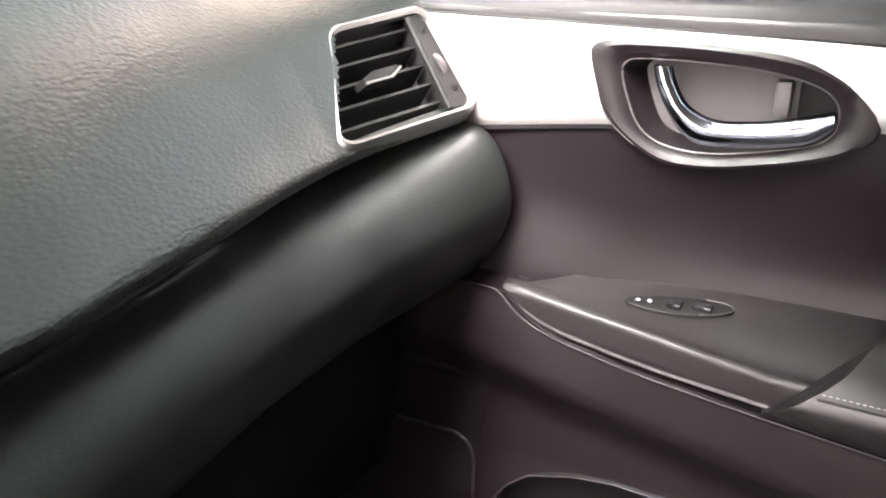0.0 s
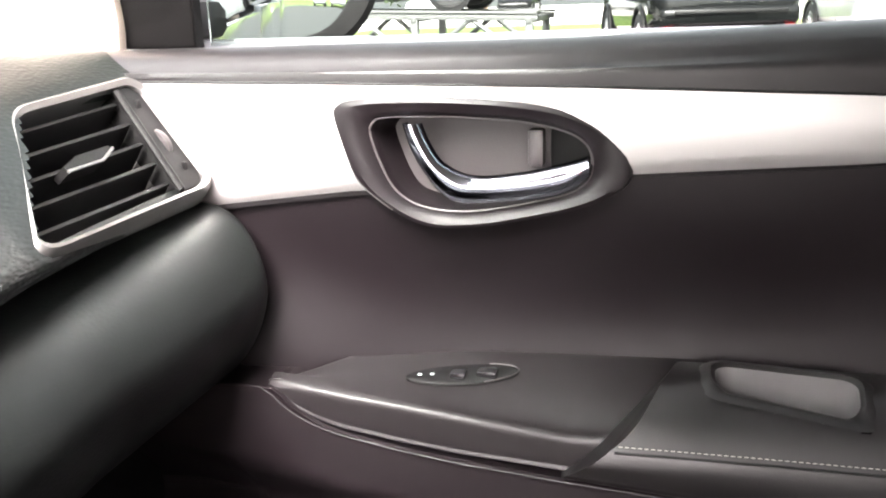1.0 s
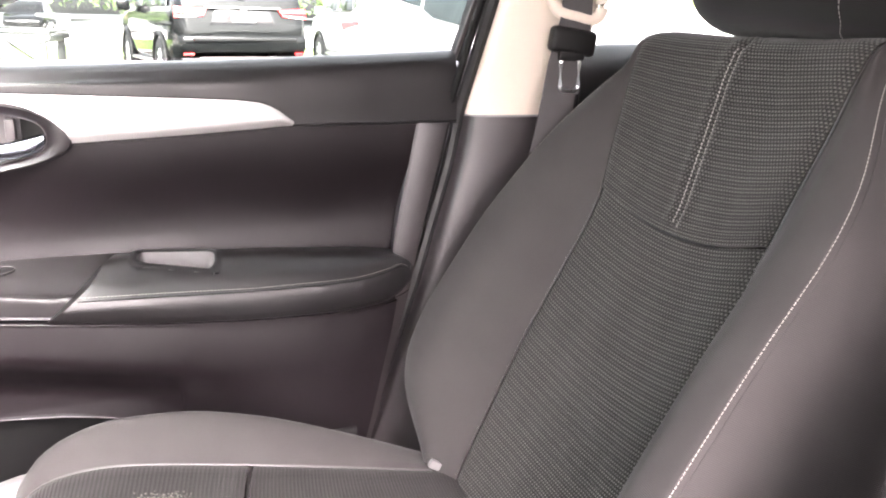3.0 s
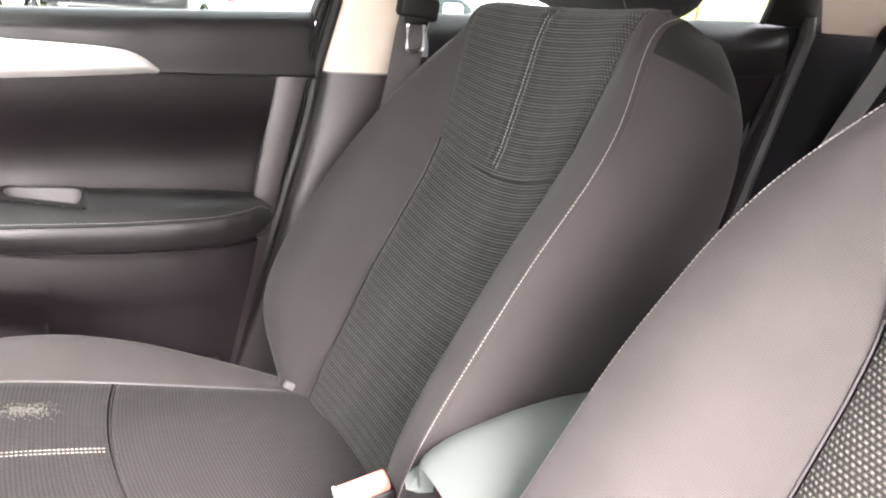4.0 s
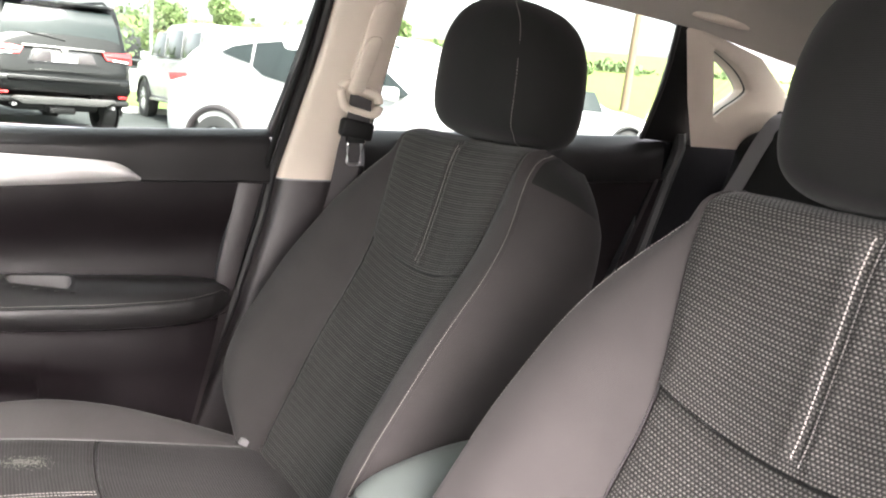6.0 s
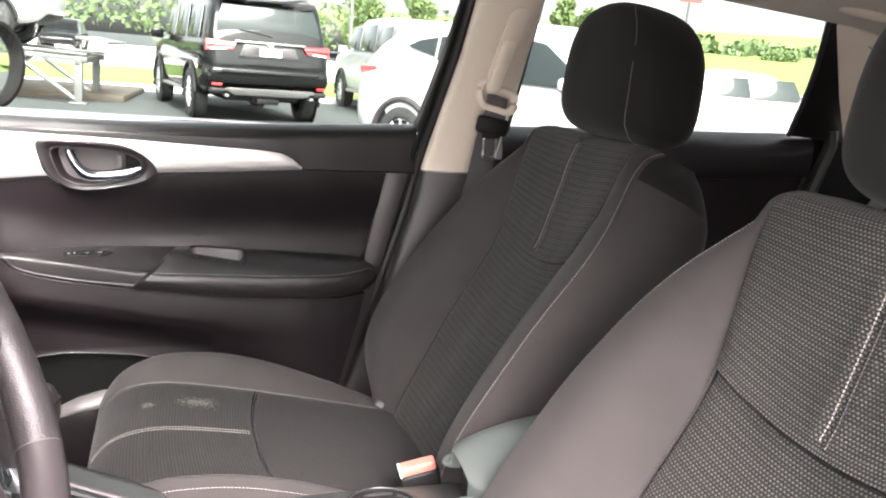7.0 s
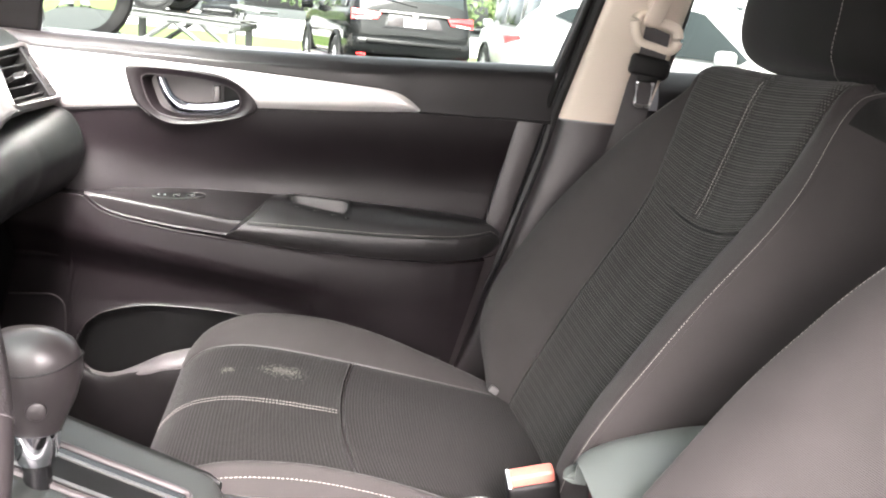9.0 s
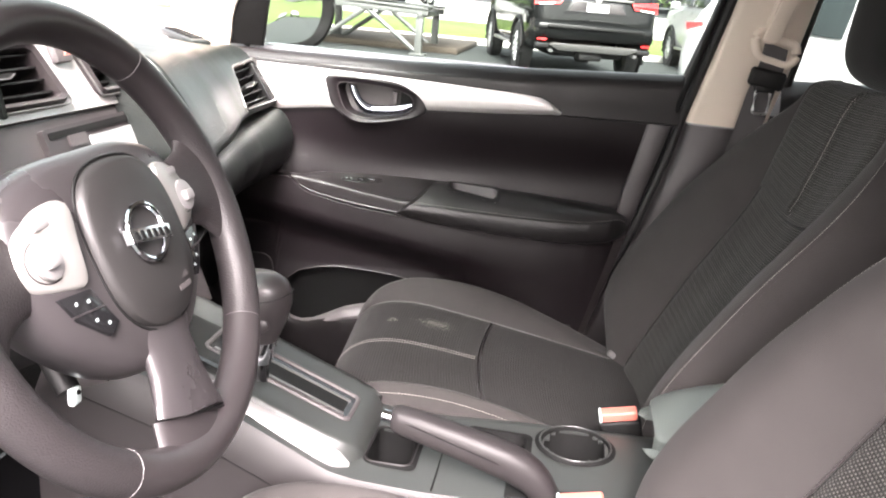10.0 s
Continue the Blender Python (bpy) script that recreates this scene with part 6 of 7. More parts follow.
CUP = (0.028, 0.305, 0.044)
TRAY = (-0.088, -0.004, 0.514, 0.570)
SLOT = (-0.016, 0.034, 0.372, 0.446)
ys = np.r_[np.linspace(-0.05, 0.24, 10), np.linspace(0.25, 0.355, 15), 0.365, 0.372, 0.39, 0.41, 0.43, 0.446, 0.452, 0.47, 0.49, 0.507, 0.514, 0.53, 0.55, 0.570, 0.575, np.linspace(0.58, 0.96, 16)]
rows = []
for y in ys:
    l, r, t = con_l(y), con_r(y), con_top(y)
    sec = [(l - 0.012, 0.32), (l - 0.012, t - 0.06), (l - 0.006, t - 0.014), (l + 0.004, t - 0.001)]
    sec += [(x, t) for x in np.linspace(max(l + 0.012, -0.098), r - 0.012, 21)]
    sec += [(r - 0.004, t - 0.002), (r + 0.004, t - 0.016), (r + 0.006, t - 0.06), (r + 0.006, 0.32)]
    rows.append([(x, y, z) for x, z in sec])
rows = np.array(rows)


def con_hole(i, j):
    p = rows[i : i + 2, j : j + 2].reshape(-1, 3)
    c = p.mean(0)
    if c[2] < 0.6:
        return False
    if (c[0] - CUP[0]) ** 2 + (c[1] - CUP[1]) ** 2 < (CUP[2] - 0.003) ** 2:
        return True
    return any(b[0] < c[0] < b[1] and b[2] < c[1] < b[3] for b in (TRAY, SLOT))


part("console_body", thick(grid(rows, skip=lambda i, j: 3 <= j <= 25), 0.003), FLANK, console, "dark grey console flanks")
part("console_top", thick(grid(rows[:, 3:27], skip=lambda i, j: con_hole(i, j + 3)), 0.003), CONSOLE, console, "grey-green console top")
zc = con_top(CUP[1])
prof = [(CUP[2] + 0.008, 0.0015), (CUP[2] + 0.004, 0.005), (CUP[2], 0.0045), (CUP[2] - 0.002, 0.0), (CUP[2] - 0.003, -0.05), (CUP[2] - 0.006, -0.062), (0.0003, -0.064)]
part("cup_holder", grid([[(CUP[0] + r * math.cos(q), CUP[1] + r * 1.06 * math.sin(q), zc + dz) for q in np.linspace(0, 2 * math.pi, 40, endpoint=False)] for r, dz in prof], closed_v=True), WELL, console, "round dark cup holder")
part("cup_rim", tube([(CUP[0] + 0.046 * math.cos(q), CUP[1] + 0.0485 * math.sin(q), zc + 0.0048) for q in np.linspace(0, 2 * math.pi, 40, endpoint=False)], 0.0012, 6, closed=True), CONSOLE, console, "thin rim of the cup holder")
# open box in front of it and a shallow slot beside the handbrake


def well(x0, x1, y0, y1, corner, depth, z):
    rings = [[(x, y, z + dz) for x, y in rounded(x0 - g, x1 + g, y0 - g, y1 + g, corner)] for g, dz in ((0.009, 0.0012), (0.002, 0.004), (0.0, 0.003), (-0.002, 0.01 - depth), (-0.006, -depth), (-0.014, -depth))]
    mid = ((x0 + x1) / 2, (y0 + y1) / 2)
    rings.append([(mid[0] + (x - mid[0]) * 0.01, mid[1] + (y - mid[1]) * 0.01, z - depth) for x, y, _ in rings[-1]])
    return grid(rings, closed_v=True)


part("front_tray", well(*TRAY, 0.012, 0.10, con_top(0.53)), WELL, console, "deep dark open tray")
part("tray_rim", tube([(x, y, con_top(0.53) + 0.0035) for x, y in rounded(TRAY[0] - 0.003, TRAY[1] + 0.003, TRAY[2] - 0.003, TRAY[3] + 0.003, 0.013)], 0.0010, 6, closed=True), FLANK, console, "thin rim of the tray")
part("console_line", tube([(con_l(y) - 0.011, y, con_top(y) - 0.055) for y in np.linspace(0.1, 0.9, 20)], 0.0012, 5), DARK, console)
part("console_gap", tube([(x, 0.478, con_top(0.478) + 0.0004) for x in np.linspace(-0.125, 0.05, 6)], 0.0012, 5), DARK, console)
# side tray between handbrake and cup holder
part("side_slot", well(*SLOT, 0.012, 0.022, con_top(0.40)), WELL, console, "shallow dark slot")
# gear selector panel
def gate_z(y):
    return interp(y, (0.573, 0.577, 0.584, 0.595, 0.62, 0.72, 0.86), (0.628, 0.640, 0.650, 0.657, 0.666, 0.704, 0.758))


gx0, gx1 = -0.108, 0.058
rows = []
for y in np.r_[0.573, 0.576, 0.58, 0.585, 0.592, 0.60, np.linspace(0.61, 0.88, 22)]:
    z = gate_z(y)
    w = interp(y, (0.573, 0.576, 0.58, 0.59, 0.605, 0.63), (0.62, 0.74, 0.83, 0.93, 0.985, 1.0))
    cx_, hw = (gx0 + gx1) / 2 + 0.02 * (y - 0.6), (gx1 - gx0) / 2 * w
    sec = spline([(-1.05, -0.045), (-1.04, -0.020), (-0.98, -0.006), (-0.88, 0.0), (-0.5, 0.0), (0, 0.0), (0.5, 0.0), (0.88, 0.0), (0.98, -0.006), (1.04, -0.020), (1.05, -0.045)], 41)
    rows.append([(cx_ + hw * k, y, z + d) for k, d in sec])
gate = part("selector_panel", thick(grid(rows), 0.003), CONSOLE, console, "grey gear selector panel")


def gate_slab(x0, x1, y0, y1, up, t=0.002):
    return plate([(x, y, gate_z(y) + up) for x, y in ((x0, y0), (x1, y0), (x1, y1), (x0, y1))], (0, 0, t), 0.0)


part("gate_frame", join(*[tube([(x, y, gate_z(y) + 0.001) for x, y in rounded(-0.056, 0.006, 0.604, 0.80, 0.008)], 0.0035, 8, closed=True)]), GREYPLASTIC, gate)
part("gate_plate", gate_slab(-0.054, 0.004, 0.606, 0.798, 0.0, 0.0010), GLOSS, gate, "gloss black selector plate")
part("gate_slot", gate_slab(-0.046, -0.016, 0.614, 0.79, 0.0012, 0.0012), DARK, gate, "black selector slot")
for x0 in (-0.050, -0.015):
    part("gate_strip", gate_slab(x0, x0 + 0.0045, 0.612, 0.79, 0.0016, 0.0018), SATIN, gate, "bright strip beside the slot")
# indicator plate, widened so its black also holds the shade under the stack
part("shift_indicator", gate_slab(-0.100, 0.004, 0.752, 0.872, 0.0022, 0.0016), DARK, gate, "black shift indicator plate, widened over the panel's shaded end")
part("indicator_strip", gate_slab(-0.092, -0.084, 0.762, 0.862, 0.0040, 0.0008), GLOSS, gate)
# silver strip down the driver's side of the panel
rows = []
for y in np.linspace(0.585, 0.90, 24):
    z, w = gate_z(y), interp(y, (0.585, 0.59, 0.60, 0.62, 0.66), (0.05, 0.3, 0.6, 0.85, 1.0))
    x = gx0 - 0.004 + 0.02 * (y - 0.6)
    rows.append([(x + 0.004, y, z - 0.006 - 0.012 * (1 - w)), (x - 0.007 * w, y, z - 0.009 - 0.010 * (1 - w)), (x - 0.014 * w, y, z - 0.017 - 0.004 * (1 - w)), (x - 0.017 * w, y, z - 0.029 + 0.004 * (1 - w))])
part("silver_side", thick(grid(rows), 0.003), SATINPALE, console, "silver console strip")
rows = []
for y in np.linspace(0.585, 0.90, 24):
    z, w = gate_z(y), interp(y, (0.585, 0.60, 0.64), (0.2, 0.8, 1.0))
    x = gx1 + 0.004 + 0.02 * (y - 0.6)
    rows.append([(x - 0.004, y, z - 0.006), (x + 0.008 * w, y, z - 0.010), (x + 0.016 * w, y, z - 0.022), (x + 0.02 * w, y, z - 0.040)])
part("dark_side", thick(grid(rows), 0.003), ROLL, console)
# gear lever
lever = thing("gear_lever", (-0.055, 0.715, 0.70), "black leather gear lever with chrome collar", "gear lever")
rings = []
for h, rx, ry, dx, dy in ((0.752, 0.010, 0.012, 0, 0), (0.756, 0.017, 0.020, 0, 0), (0.77, 0.022, 0.026, 0, 0), (0.792, 0.029, 0.035, 0, 0.0), (0.812, 0.0325, 0.040, 0, 0.0), (0.828, 0.032, 0.040, 0, 0.0), (0.841, 0.027, 0.035, 0, 0.001), (0.849, 0.017, 0.024, 0, 0.002), (0.852, 0.001, 0.001, 0, 0.002)):
    rings.append([(-0.058 + dx + rx * math.cos(q), 0.724 + dy + ry * math.sin(q), h) for q in np.linspace(0, 2 * math.pi, 30, endpoint=False)])
knob = part("lever_knob", grid(rings, closed_v=True, cap=True), LEATHER, lever, "black leather lever knob")
part("knob_seam", tube([(-0.058 + 0.0324 * math.cos(q), 0.724 + 0.0402 * math.sin(q), 0.826 - 0.004 * math.cos(2 * q)) for q in np.linspace(0, 2 * math.pi, 36, endpoint=False)], 0.001, 5, closed=True), DARK, knob)
part("lever_button", disc((-0.083, 0.712, 0.790), (-1, -0.35, 0.1), 0.0085, 0.012, 20, 0.003), LEATHER, knob, "round release button")
part("lever_collar", grid([[(-0.058 + r * math.cos(q), 0.724 + r * 1.1 * math.sin(q), h) for q in np.linspace(0, 2 * math.pi, 24, endpoint=False)] for h, r in ((0.760, 0.020), (0.742, 0.018), (0.728, 0.014))], closed_v=True, cap=True), CHROME, lever, "chrome collar")
part("lever_rod", tube([(-0.054, 0.724, 0.672), (-0.058, 0.724, 0.735)], 0.012, 12), GLOSS, lever)
# handbrake
hb = thing("handbrake", (-0.105, 0.36, 0.62), "dark grey handbrake lever with chrome button", "handbrake")
rings = []
for y, up, dn, w in ((0.318, 0.612, 0.600, 0.010), (0.324, 0.634, 0.606, 0.014), (0.334, 0.652, 0.610, 0.0175), (0.350, 0.671, 0.618, 0.0195), (0.368, 0.683, 0.634, 0.0200), (0.39, 0.692, 0.645, 0.0200), (0.42, 0.700, 0.655, 0.0190), (0.46, 0.709, 0.668, 0.0175), (0.50, 0.717, 0.679, 0.0168), (0.525, 0.7205, 0.686, 0.0160), (0.533, 0.7195, 0.689, 0.0135), (0.536, 0.7150, 0.693, 0.0100)):
    cz, hh, cx_ = (up + dn) / 2, (up - dn) / 2, -0.100 - 0.006 * min(1.0, (y - 0.318) / 0.12)
    rings.append([(cx_ + w * math.copysign(abs(math.cos(q)) ** 0.8, math.cos(q)), y, cz + hh * math.copysign(abs(math.sin(q)) ** 0.8, math.sin(q))) for q in np.linspace(0, 2 * math.pi, 28, endpoint=False)])
grip = part("lever_grip", grid(rings, closed_v=True, cap=True), FLANK, hb)
part("grip_seam", tube([(-0.106 - 0.0186, y, 0.681 + (y - 0.42) * 0.30) for y in np.linspace(0.40, 0.515, 8)], 0.0006, 5), DARK, grip)
part("grip_button", tube([(-0.106, 0.534, 0.7045), (-0.106, 0.548, 0.7065)], [0.0085, 0.0075], 14), CHROME, hb, "chrome release button")
part("lever_boot", rbox((0.030, 0.08, 0.004), (-0.100, 0.350, 0.6265), 0.0015), DARK, hb)
# armrest lid
lid = thing("console_armrest", (-0.02, 0.05, 0.66), "grey-green leatherette armrest on the console", "armrest")
rows = []
for f in np.r_[0.0, 0.006, 0.015, 0.03, np.linspace(0.05, 1, 26)]:
    y = 0.219 - 0.35 * f
    k = (1 - (1 - min(1.0, f / 0.16)) ** 2.4) ** 0.5
    w, h = 0.074 * (0.55 + 0.45 * k), 0.004 + 0.056 * (1 - (1 - min(1.0, f / 0.5)) ** 2.2)
    prof = [(-1, -0.018), (-1.0, 0.0), (-0.97, 0.25), (-0.86, 0.62), (-0.55, 0.92), (0, 1.0), (0.55, 0.92), (0.86, 0.62), (0.97, 0.25), (1.0, 0.0), (1, -0.018)]
    rows.append([(-0.022 + w * q[0], y, 0.712 + (h * q[1] if q[1] > 0 else q[1])) for q in spline(prof, 44)])
part("armrest_lid", thick(grid(rows), 0.012), LIDVINYL, lid, "grey-green leatherette armrest lid")
part("armrest_box", rbox((0.125, 0.30, 0.09), (-0.024, 0.05, 0.655), 0.015, 3), DARK, lid)

# ---------------------------------------------------------------- outdoors
def flat(name, x0, x1, y0, y1, z, m, label, category, nx=2, ny=2):
    P = [[(x, y, z) for y in np.linspace(y0, y1, ny)] for x in np.linspace(x0, x1, nx)]
    return structure(name, grid(P), m, label, category, smooth=0)


flat("ground", -1500, 1500, -1500, 1500, 0.0, ASPHALT, "worn grey asphalt of a car lot", "asphalt")
structure("grass_verge", rbox((11, 60, 0.10), (24.5, -18.0, 0.04), 0.04), GRASS, "mown grass verge beside the lot", "grass")
structure("kerb", rbox((0.3, 60, 0.16), (18.85, -18.0, 0.05), 0.03), CONCRETE, "pale concrete kerb", "kerb")
structure("far_road", rbox((60, 400, 0.04), (62, 60.0, 0.012), 0.0), CONCRETE, "pale sunlit far road", "road")
P = [[(x, y, 0.05 + max(0, (x - 25) * 0.05 + (-12 - y) * 0.035)) for y in np.linspace(-400, -13, 12)] for x in np.linspace(16, 400, 12)]
structure("field", grid(P), FIELD, "bright green summer field", "field", smooth=60)
P = [[(x, y, 0.02 + 0.15 * max(0.0, -50 - y) * min(1.0, max(0.0, -50 - y) / 8) + 0.12 * math.sin(0.4 * x + 0.3 * y)) for y in np.linspace(-84, -48, 14)] for x in np.linspace(-34, 18, 16)]
structure("grass_bank", grid(P), GRASS, "mown grass bank behind the lot", "grass", smooth=60)
# pale slabs added ahead: the blown-out glare beyond the windscreen is put into them
structure("forecourt", rbox((70, 194.6, 0.05), (45, 105.7, 0.010), 0.0), CONCRETE, "pale ground slab holding the glare ahead of the car", "forecourt")
structure("glare_slab_between", rbox((10.8, 57, 0.03), (9.4, 34.7, 0.008), 0.0), CONCRETE, "pale ground slab filling the glare between the others", "forecourt")
structure("glare_slab_near", rbox((34, 60, 0.04), (-13, 33, 0.012), 0.0), CONCRETE, "pale ground slab holding the glare close ahead", "forecourt")
structure("planting_bed", rbox((3.2, 5.6, 0.14), (16.6, 5.4, 0.05), 0.05), SOIL, "brown mulch bed under the display ramp", "bed")


def wheel_parts(parent, x, y, z, r, w, axis, spokes=10):
    """A wheel: tyre, rim, spokes. axis: unit vector out of the car."""
    ax = Vector(axis)
    q = Vector((0, 0, 1)).rotation_difference(ax).to_matrix().to_4x4()
    M_ = Matrix.Translation((x, y, z)) @ q
    prof = [(r * 0.66, w * 0.5), (r * 0.80, w * 0.52), (r * 0.95, w * 0.46), (r, w * 0.32), (r, -w * 0.32), (r * 0.95, -w * 0.5), (r * 0.66, -w * 0.5)]
    bm = grid([[(a * math.cos(t), a * math.sin(t), h) for t in np.linspace(0, 2 * math.pi, 32, endpoint=False)] for a, h in prof], closed_v=True)
    bm.transform(M_)
    tyre = part("wheel", bm, TYRE, parent, "black tyre on an alloy wheel")
    prof = [(r * 0.67, w * 0.46), (r * 0.62, w * 0.47), (r * 0.60, w * 0.25), (r * 0.55, -w * 0.1), (r * 0.02, -w * 0.1)]
    bm = grid([[(a * math.cos(t), a * math.sin(t), h) for t in np.linspace(0, 2 * math.pi, 32, endpoint=False)] for a, h in prof], closed_v=True)
    bm.transform(M_)
    part("rim_well", bm, DARK, tyre)
    sp = [tube([(a * math.cos(t), a * math.sin(t), w * 0.40) for t in np.linspace(0, 2 * math.pi, 32, endpoint=False)], r * 0.03, 6, closed=True) for a in (r * 0.63,)]
    for k in range(spokes):
        t = 2 * math.pi * k / spokes
        sp.append(tube([(r * 0.10 * math.cos(t), r * 0.10 * math.sin(t), w * 0.42), (r * 0.62 * math.cos(t + 0.12), r * 0.62 * math.sin(t + 0.12), w * 0.40)], r * 0.035, 6))
    sp.append(disc((0, 0, w * 0.38), (0, 0, 1), r * 0.14, w * 0.12, 16))
    bm = join(*sp)
    bm.transform(M_)
    part("rim", bm, ALLOY, tyre)


def car_points(side, W, taper):
    """Rows of the body: side is a list of stations (y along, bottom, belt, top)."""
    rows = []
    for s, zb, zw, zt, wf in side:
        h = max(zt, zw + 0.002)
        w = W / 2 * wf
        wt = w - taper * min(1, max(0, (h - zw) / 0.45))
        sec = [(-w * 0.86, zb), (-w * 0.97, zb + 0.10), (-w, (zb + zw) / 2), (-w * 0.985, zw - 0.06), (-w * 0.96, zw), (-wt * 0.97, h - 0.08 if h > zw + 0.1 else h - 0.001), (-wt * 0.86, h - 0.01), (-wt * 0.4, h + 0.012)]
        sec = sec + [(-a, b) for a, b in sec[::-1]]
        rows.append([(a, s, b) for a, b in spline(sec, 46)])
    return rows


def dense(side, n):
    p = np.array(side, float)
    s = np.linspace(p[0, 0], p[-1, 0], n)
    return [[v] + [float(np.interp(v, p[:, 0], p[:, k])) for k in range(1, 5)] for v in s]


def make_car(name, at, yaw, side, W, taper, paint, label, wheels, r_wheel, windows, category="car", group="parked cars", arch=None):
    """A parked car built along +y, then turned by yaw and set down."""
    car = thing(name, (0, 0, 0), label, category, group)
    part("body", grid(car_points(dense(side, 44), W, taper), cap=True), paint, car, smooth=50)
    for y0, y1, z0, z1, x0, x1 in windows:
        for sg in (-1, 1):
            quad = [(sg * (x0 + 0.012), y0 - 0.0, z0), (sg * (x0 + 0.012), y1, z0), (sg * (x1 + 0.012), y1 - (0.16 if y1 > 0 else 0.04), z1), (sg * (x1 + 0.012), y0 + (0.16 if y0 < 0 else 0.04), z1)]
            part("side_window", plate(quad, (sg * 0.01, 0, 0), 0.004), TINTED, car)
    for wy in wheels:
        for sg in (-1, 1):
            wheel_parts(car, sg * (W / 2 - 0.10), wy, r_wheel, r_wheel, 0.24, (sg, 0, 0))
            ring = [(sg * (W / 2 + 0.004), wy + (r_wheel + 0.07) * math.cos(t), r_wheel + (r_wheel + 0.07) * math.sin(t)) for t in np.linspace(-0.25, math.pi + 0.25, 26)]
            part("wheel_arch", tube(ring, 0.035, 8), arch or DARK, car)
            part("arch_liner", disc((sg * (W / 2 - 0.012), wy, r_wheel), (sg, 0, 0), r_wheel + 0.065, 0.016, 32), DARK, car)
    car.matrix_basis = Matrix.Translation(at) @ Matrix.Rotation(radians(yaw), 4, "Z")
    return car


SUV_SIDE = [(-2.62, 0.62, 0.95, 0.96, 0.84), (-2.55, 0.50, 1.10, 1.18, 0.93), (-2.48, 0.45, 1.20, 1.45, 0.96), (-2.36, 0.42, 1.20, 1.80, 0.98), (-2.2, 0.40, 1.22, 1.88, 1.0), (-1.0, 0.38, 1.22, 1.93, 1.0), (0.2, 0.38, 1.22, 1.90, 1.0), (0.75, 0.38, 1.22, 1.75, 1.0), (1.35, 0.38, 1.20, 1.25, 1.0), (2.2, 0.40, 1.08, 1.12, 0.98), (2.55, 0.45, 0.95, 0.98, 0.90), (2.66, 0.55, 0.80, 0.84, 0.80)]
CROSS_SIDE = [(-2.25, 0.50, 0.80, 0.82, 0.82), (-2.18, 0.40, 0.98, 1.04, 0.92), (-2.0, 0.32, 1.02, 1.30, 0.97), (-1.6, 0.28, 1.04, 1.56, 1.0), (-0.6, 0.26, 1.04, 1.66, 1.0), (0.3, 0.26, 1.02, 1.62, 1.0), (0.75, 0.26, 1.00, 1.42, 1.0), (1.15, 0.26, 0.99, 1.05, 1.0), (1.8, 0.28, 0.92, 0.97, 0.98), (2.15, 0.34, 0.80, 0.84, 0.90), (2.28, 0.42, 0.66, 0.70, 0.80)]
SEDAN_SIDE = [(-2.3, 0.45, 0.80, 0.82, 0.84), (-2.2, 0.32, 0.98, 1.02, 0.93), (-1.6, 0.28, 0.99, 1.06, 1.0), (-1.0, 0.26, 0.97, 1.36, 1.0), (-0.4, 0.24, 0.96, 1.45, 1.0), (0.2, 0.24, 0.95, 1.42, 1.0), (0.9, 0.24, 0.94, 1.06, 1.0), (1.6, 0.26, 0.85, 0.92, 0.98), (2.1, 0.30, 0.72, 0.76, 0.90), (2.25, 0.4, 0.6, 0.64, 0.8)]
CROSS_WIN = [(-1.75, -0.95, 1.07, 1.44, 0.885, 0.765), (-0.90, 0.02, 1.06, 1.52, 0.89, 0.755), (0.07, 0.85, 1.06, 1.46, 0.89, 0.765)]
SEDAN_WIN = [(-1.0, -0.25, 1.0, 1.34, 0.85, 0.72), (-0.2, 0.75, 0.98, 1.34, 0.85, 0.72)]
SUV_WIN = [(-2.1, -1.15, 1.26, 1.74, 0.965, 0.86), (-1.08, -0.1, 1.26, 1.78, 0.965, 0.86), (-0.02, 0.95, 1.26, 1.74, 0.965, 0.86)]

# plain unseen wall added on the driver's side to block low light
structure("unseen_wall_west", rbox((0.12, 8.0, 2.20), (-2.30, -4.5, 1.10), 0.01), CONCRETE2, "unseen plain grey wall that blocks low light from the side", "wall")

# black off-roader, its tail towards the car
suv = make_car("parked_suv", (0, 0, 0), 0, SUV_SIDE, 2.0, 0.13, BLACKPAINT, "large black off-roader with red tail lamps", (-1.52, 1.56), 0.40, SUV_WIN, "car")


def rear_quad(name, pts, m, depth=0.03, lab="", bevel=0.006, par=None):
    return part(name, plate([(x, y, z) for x, y, z in pts], (0, -depth, 0), bevel), m, par or suv, lab)


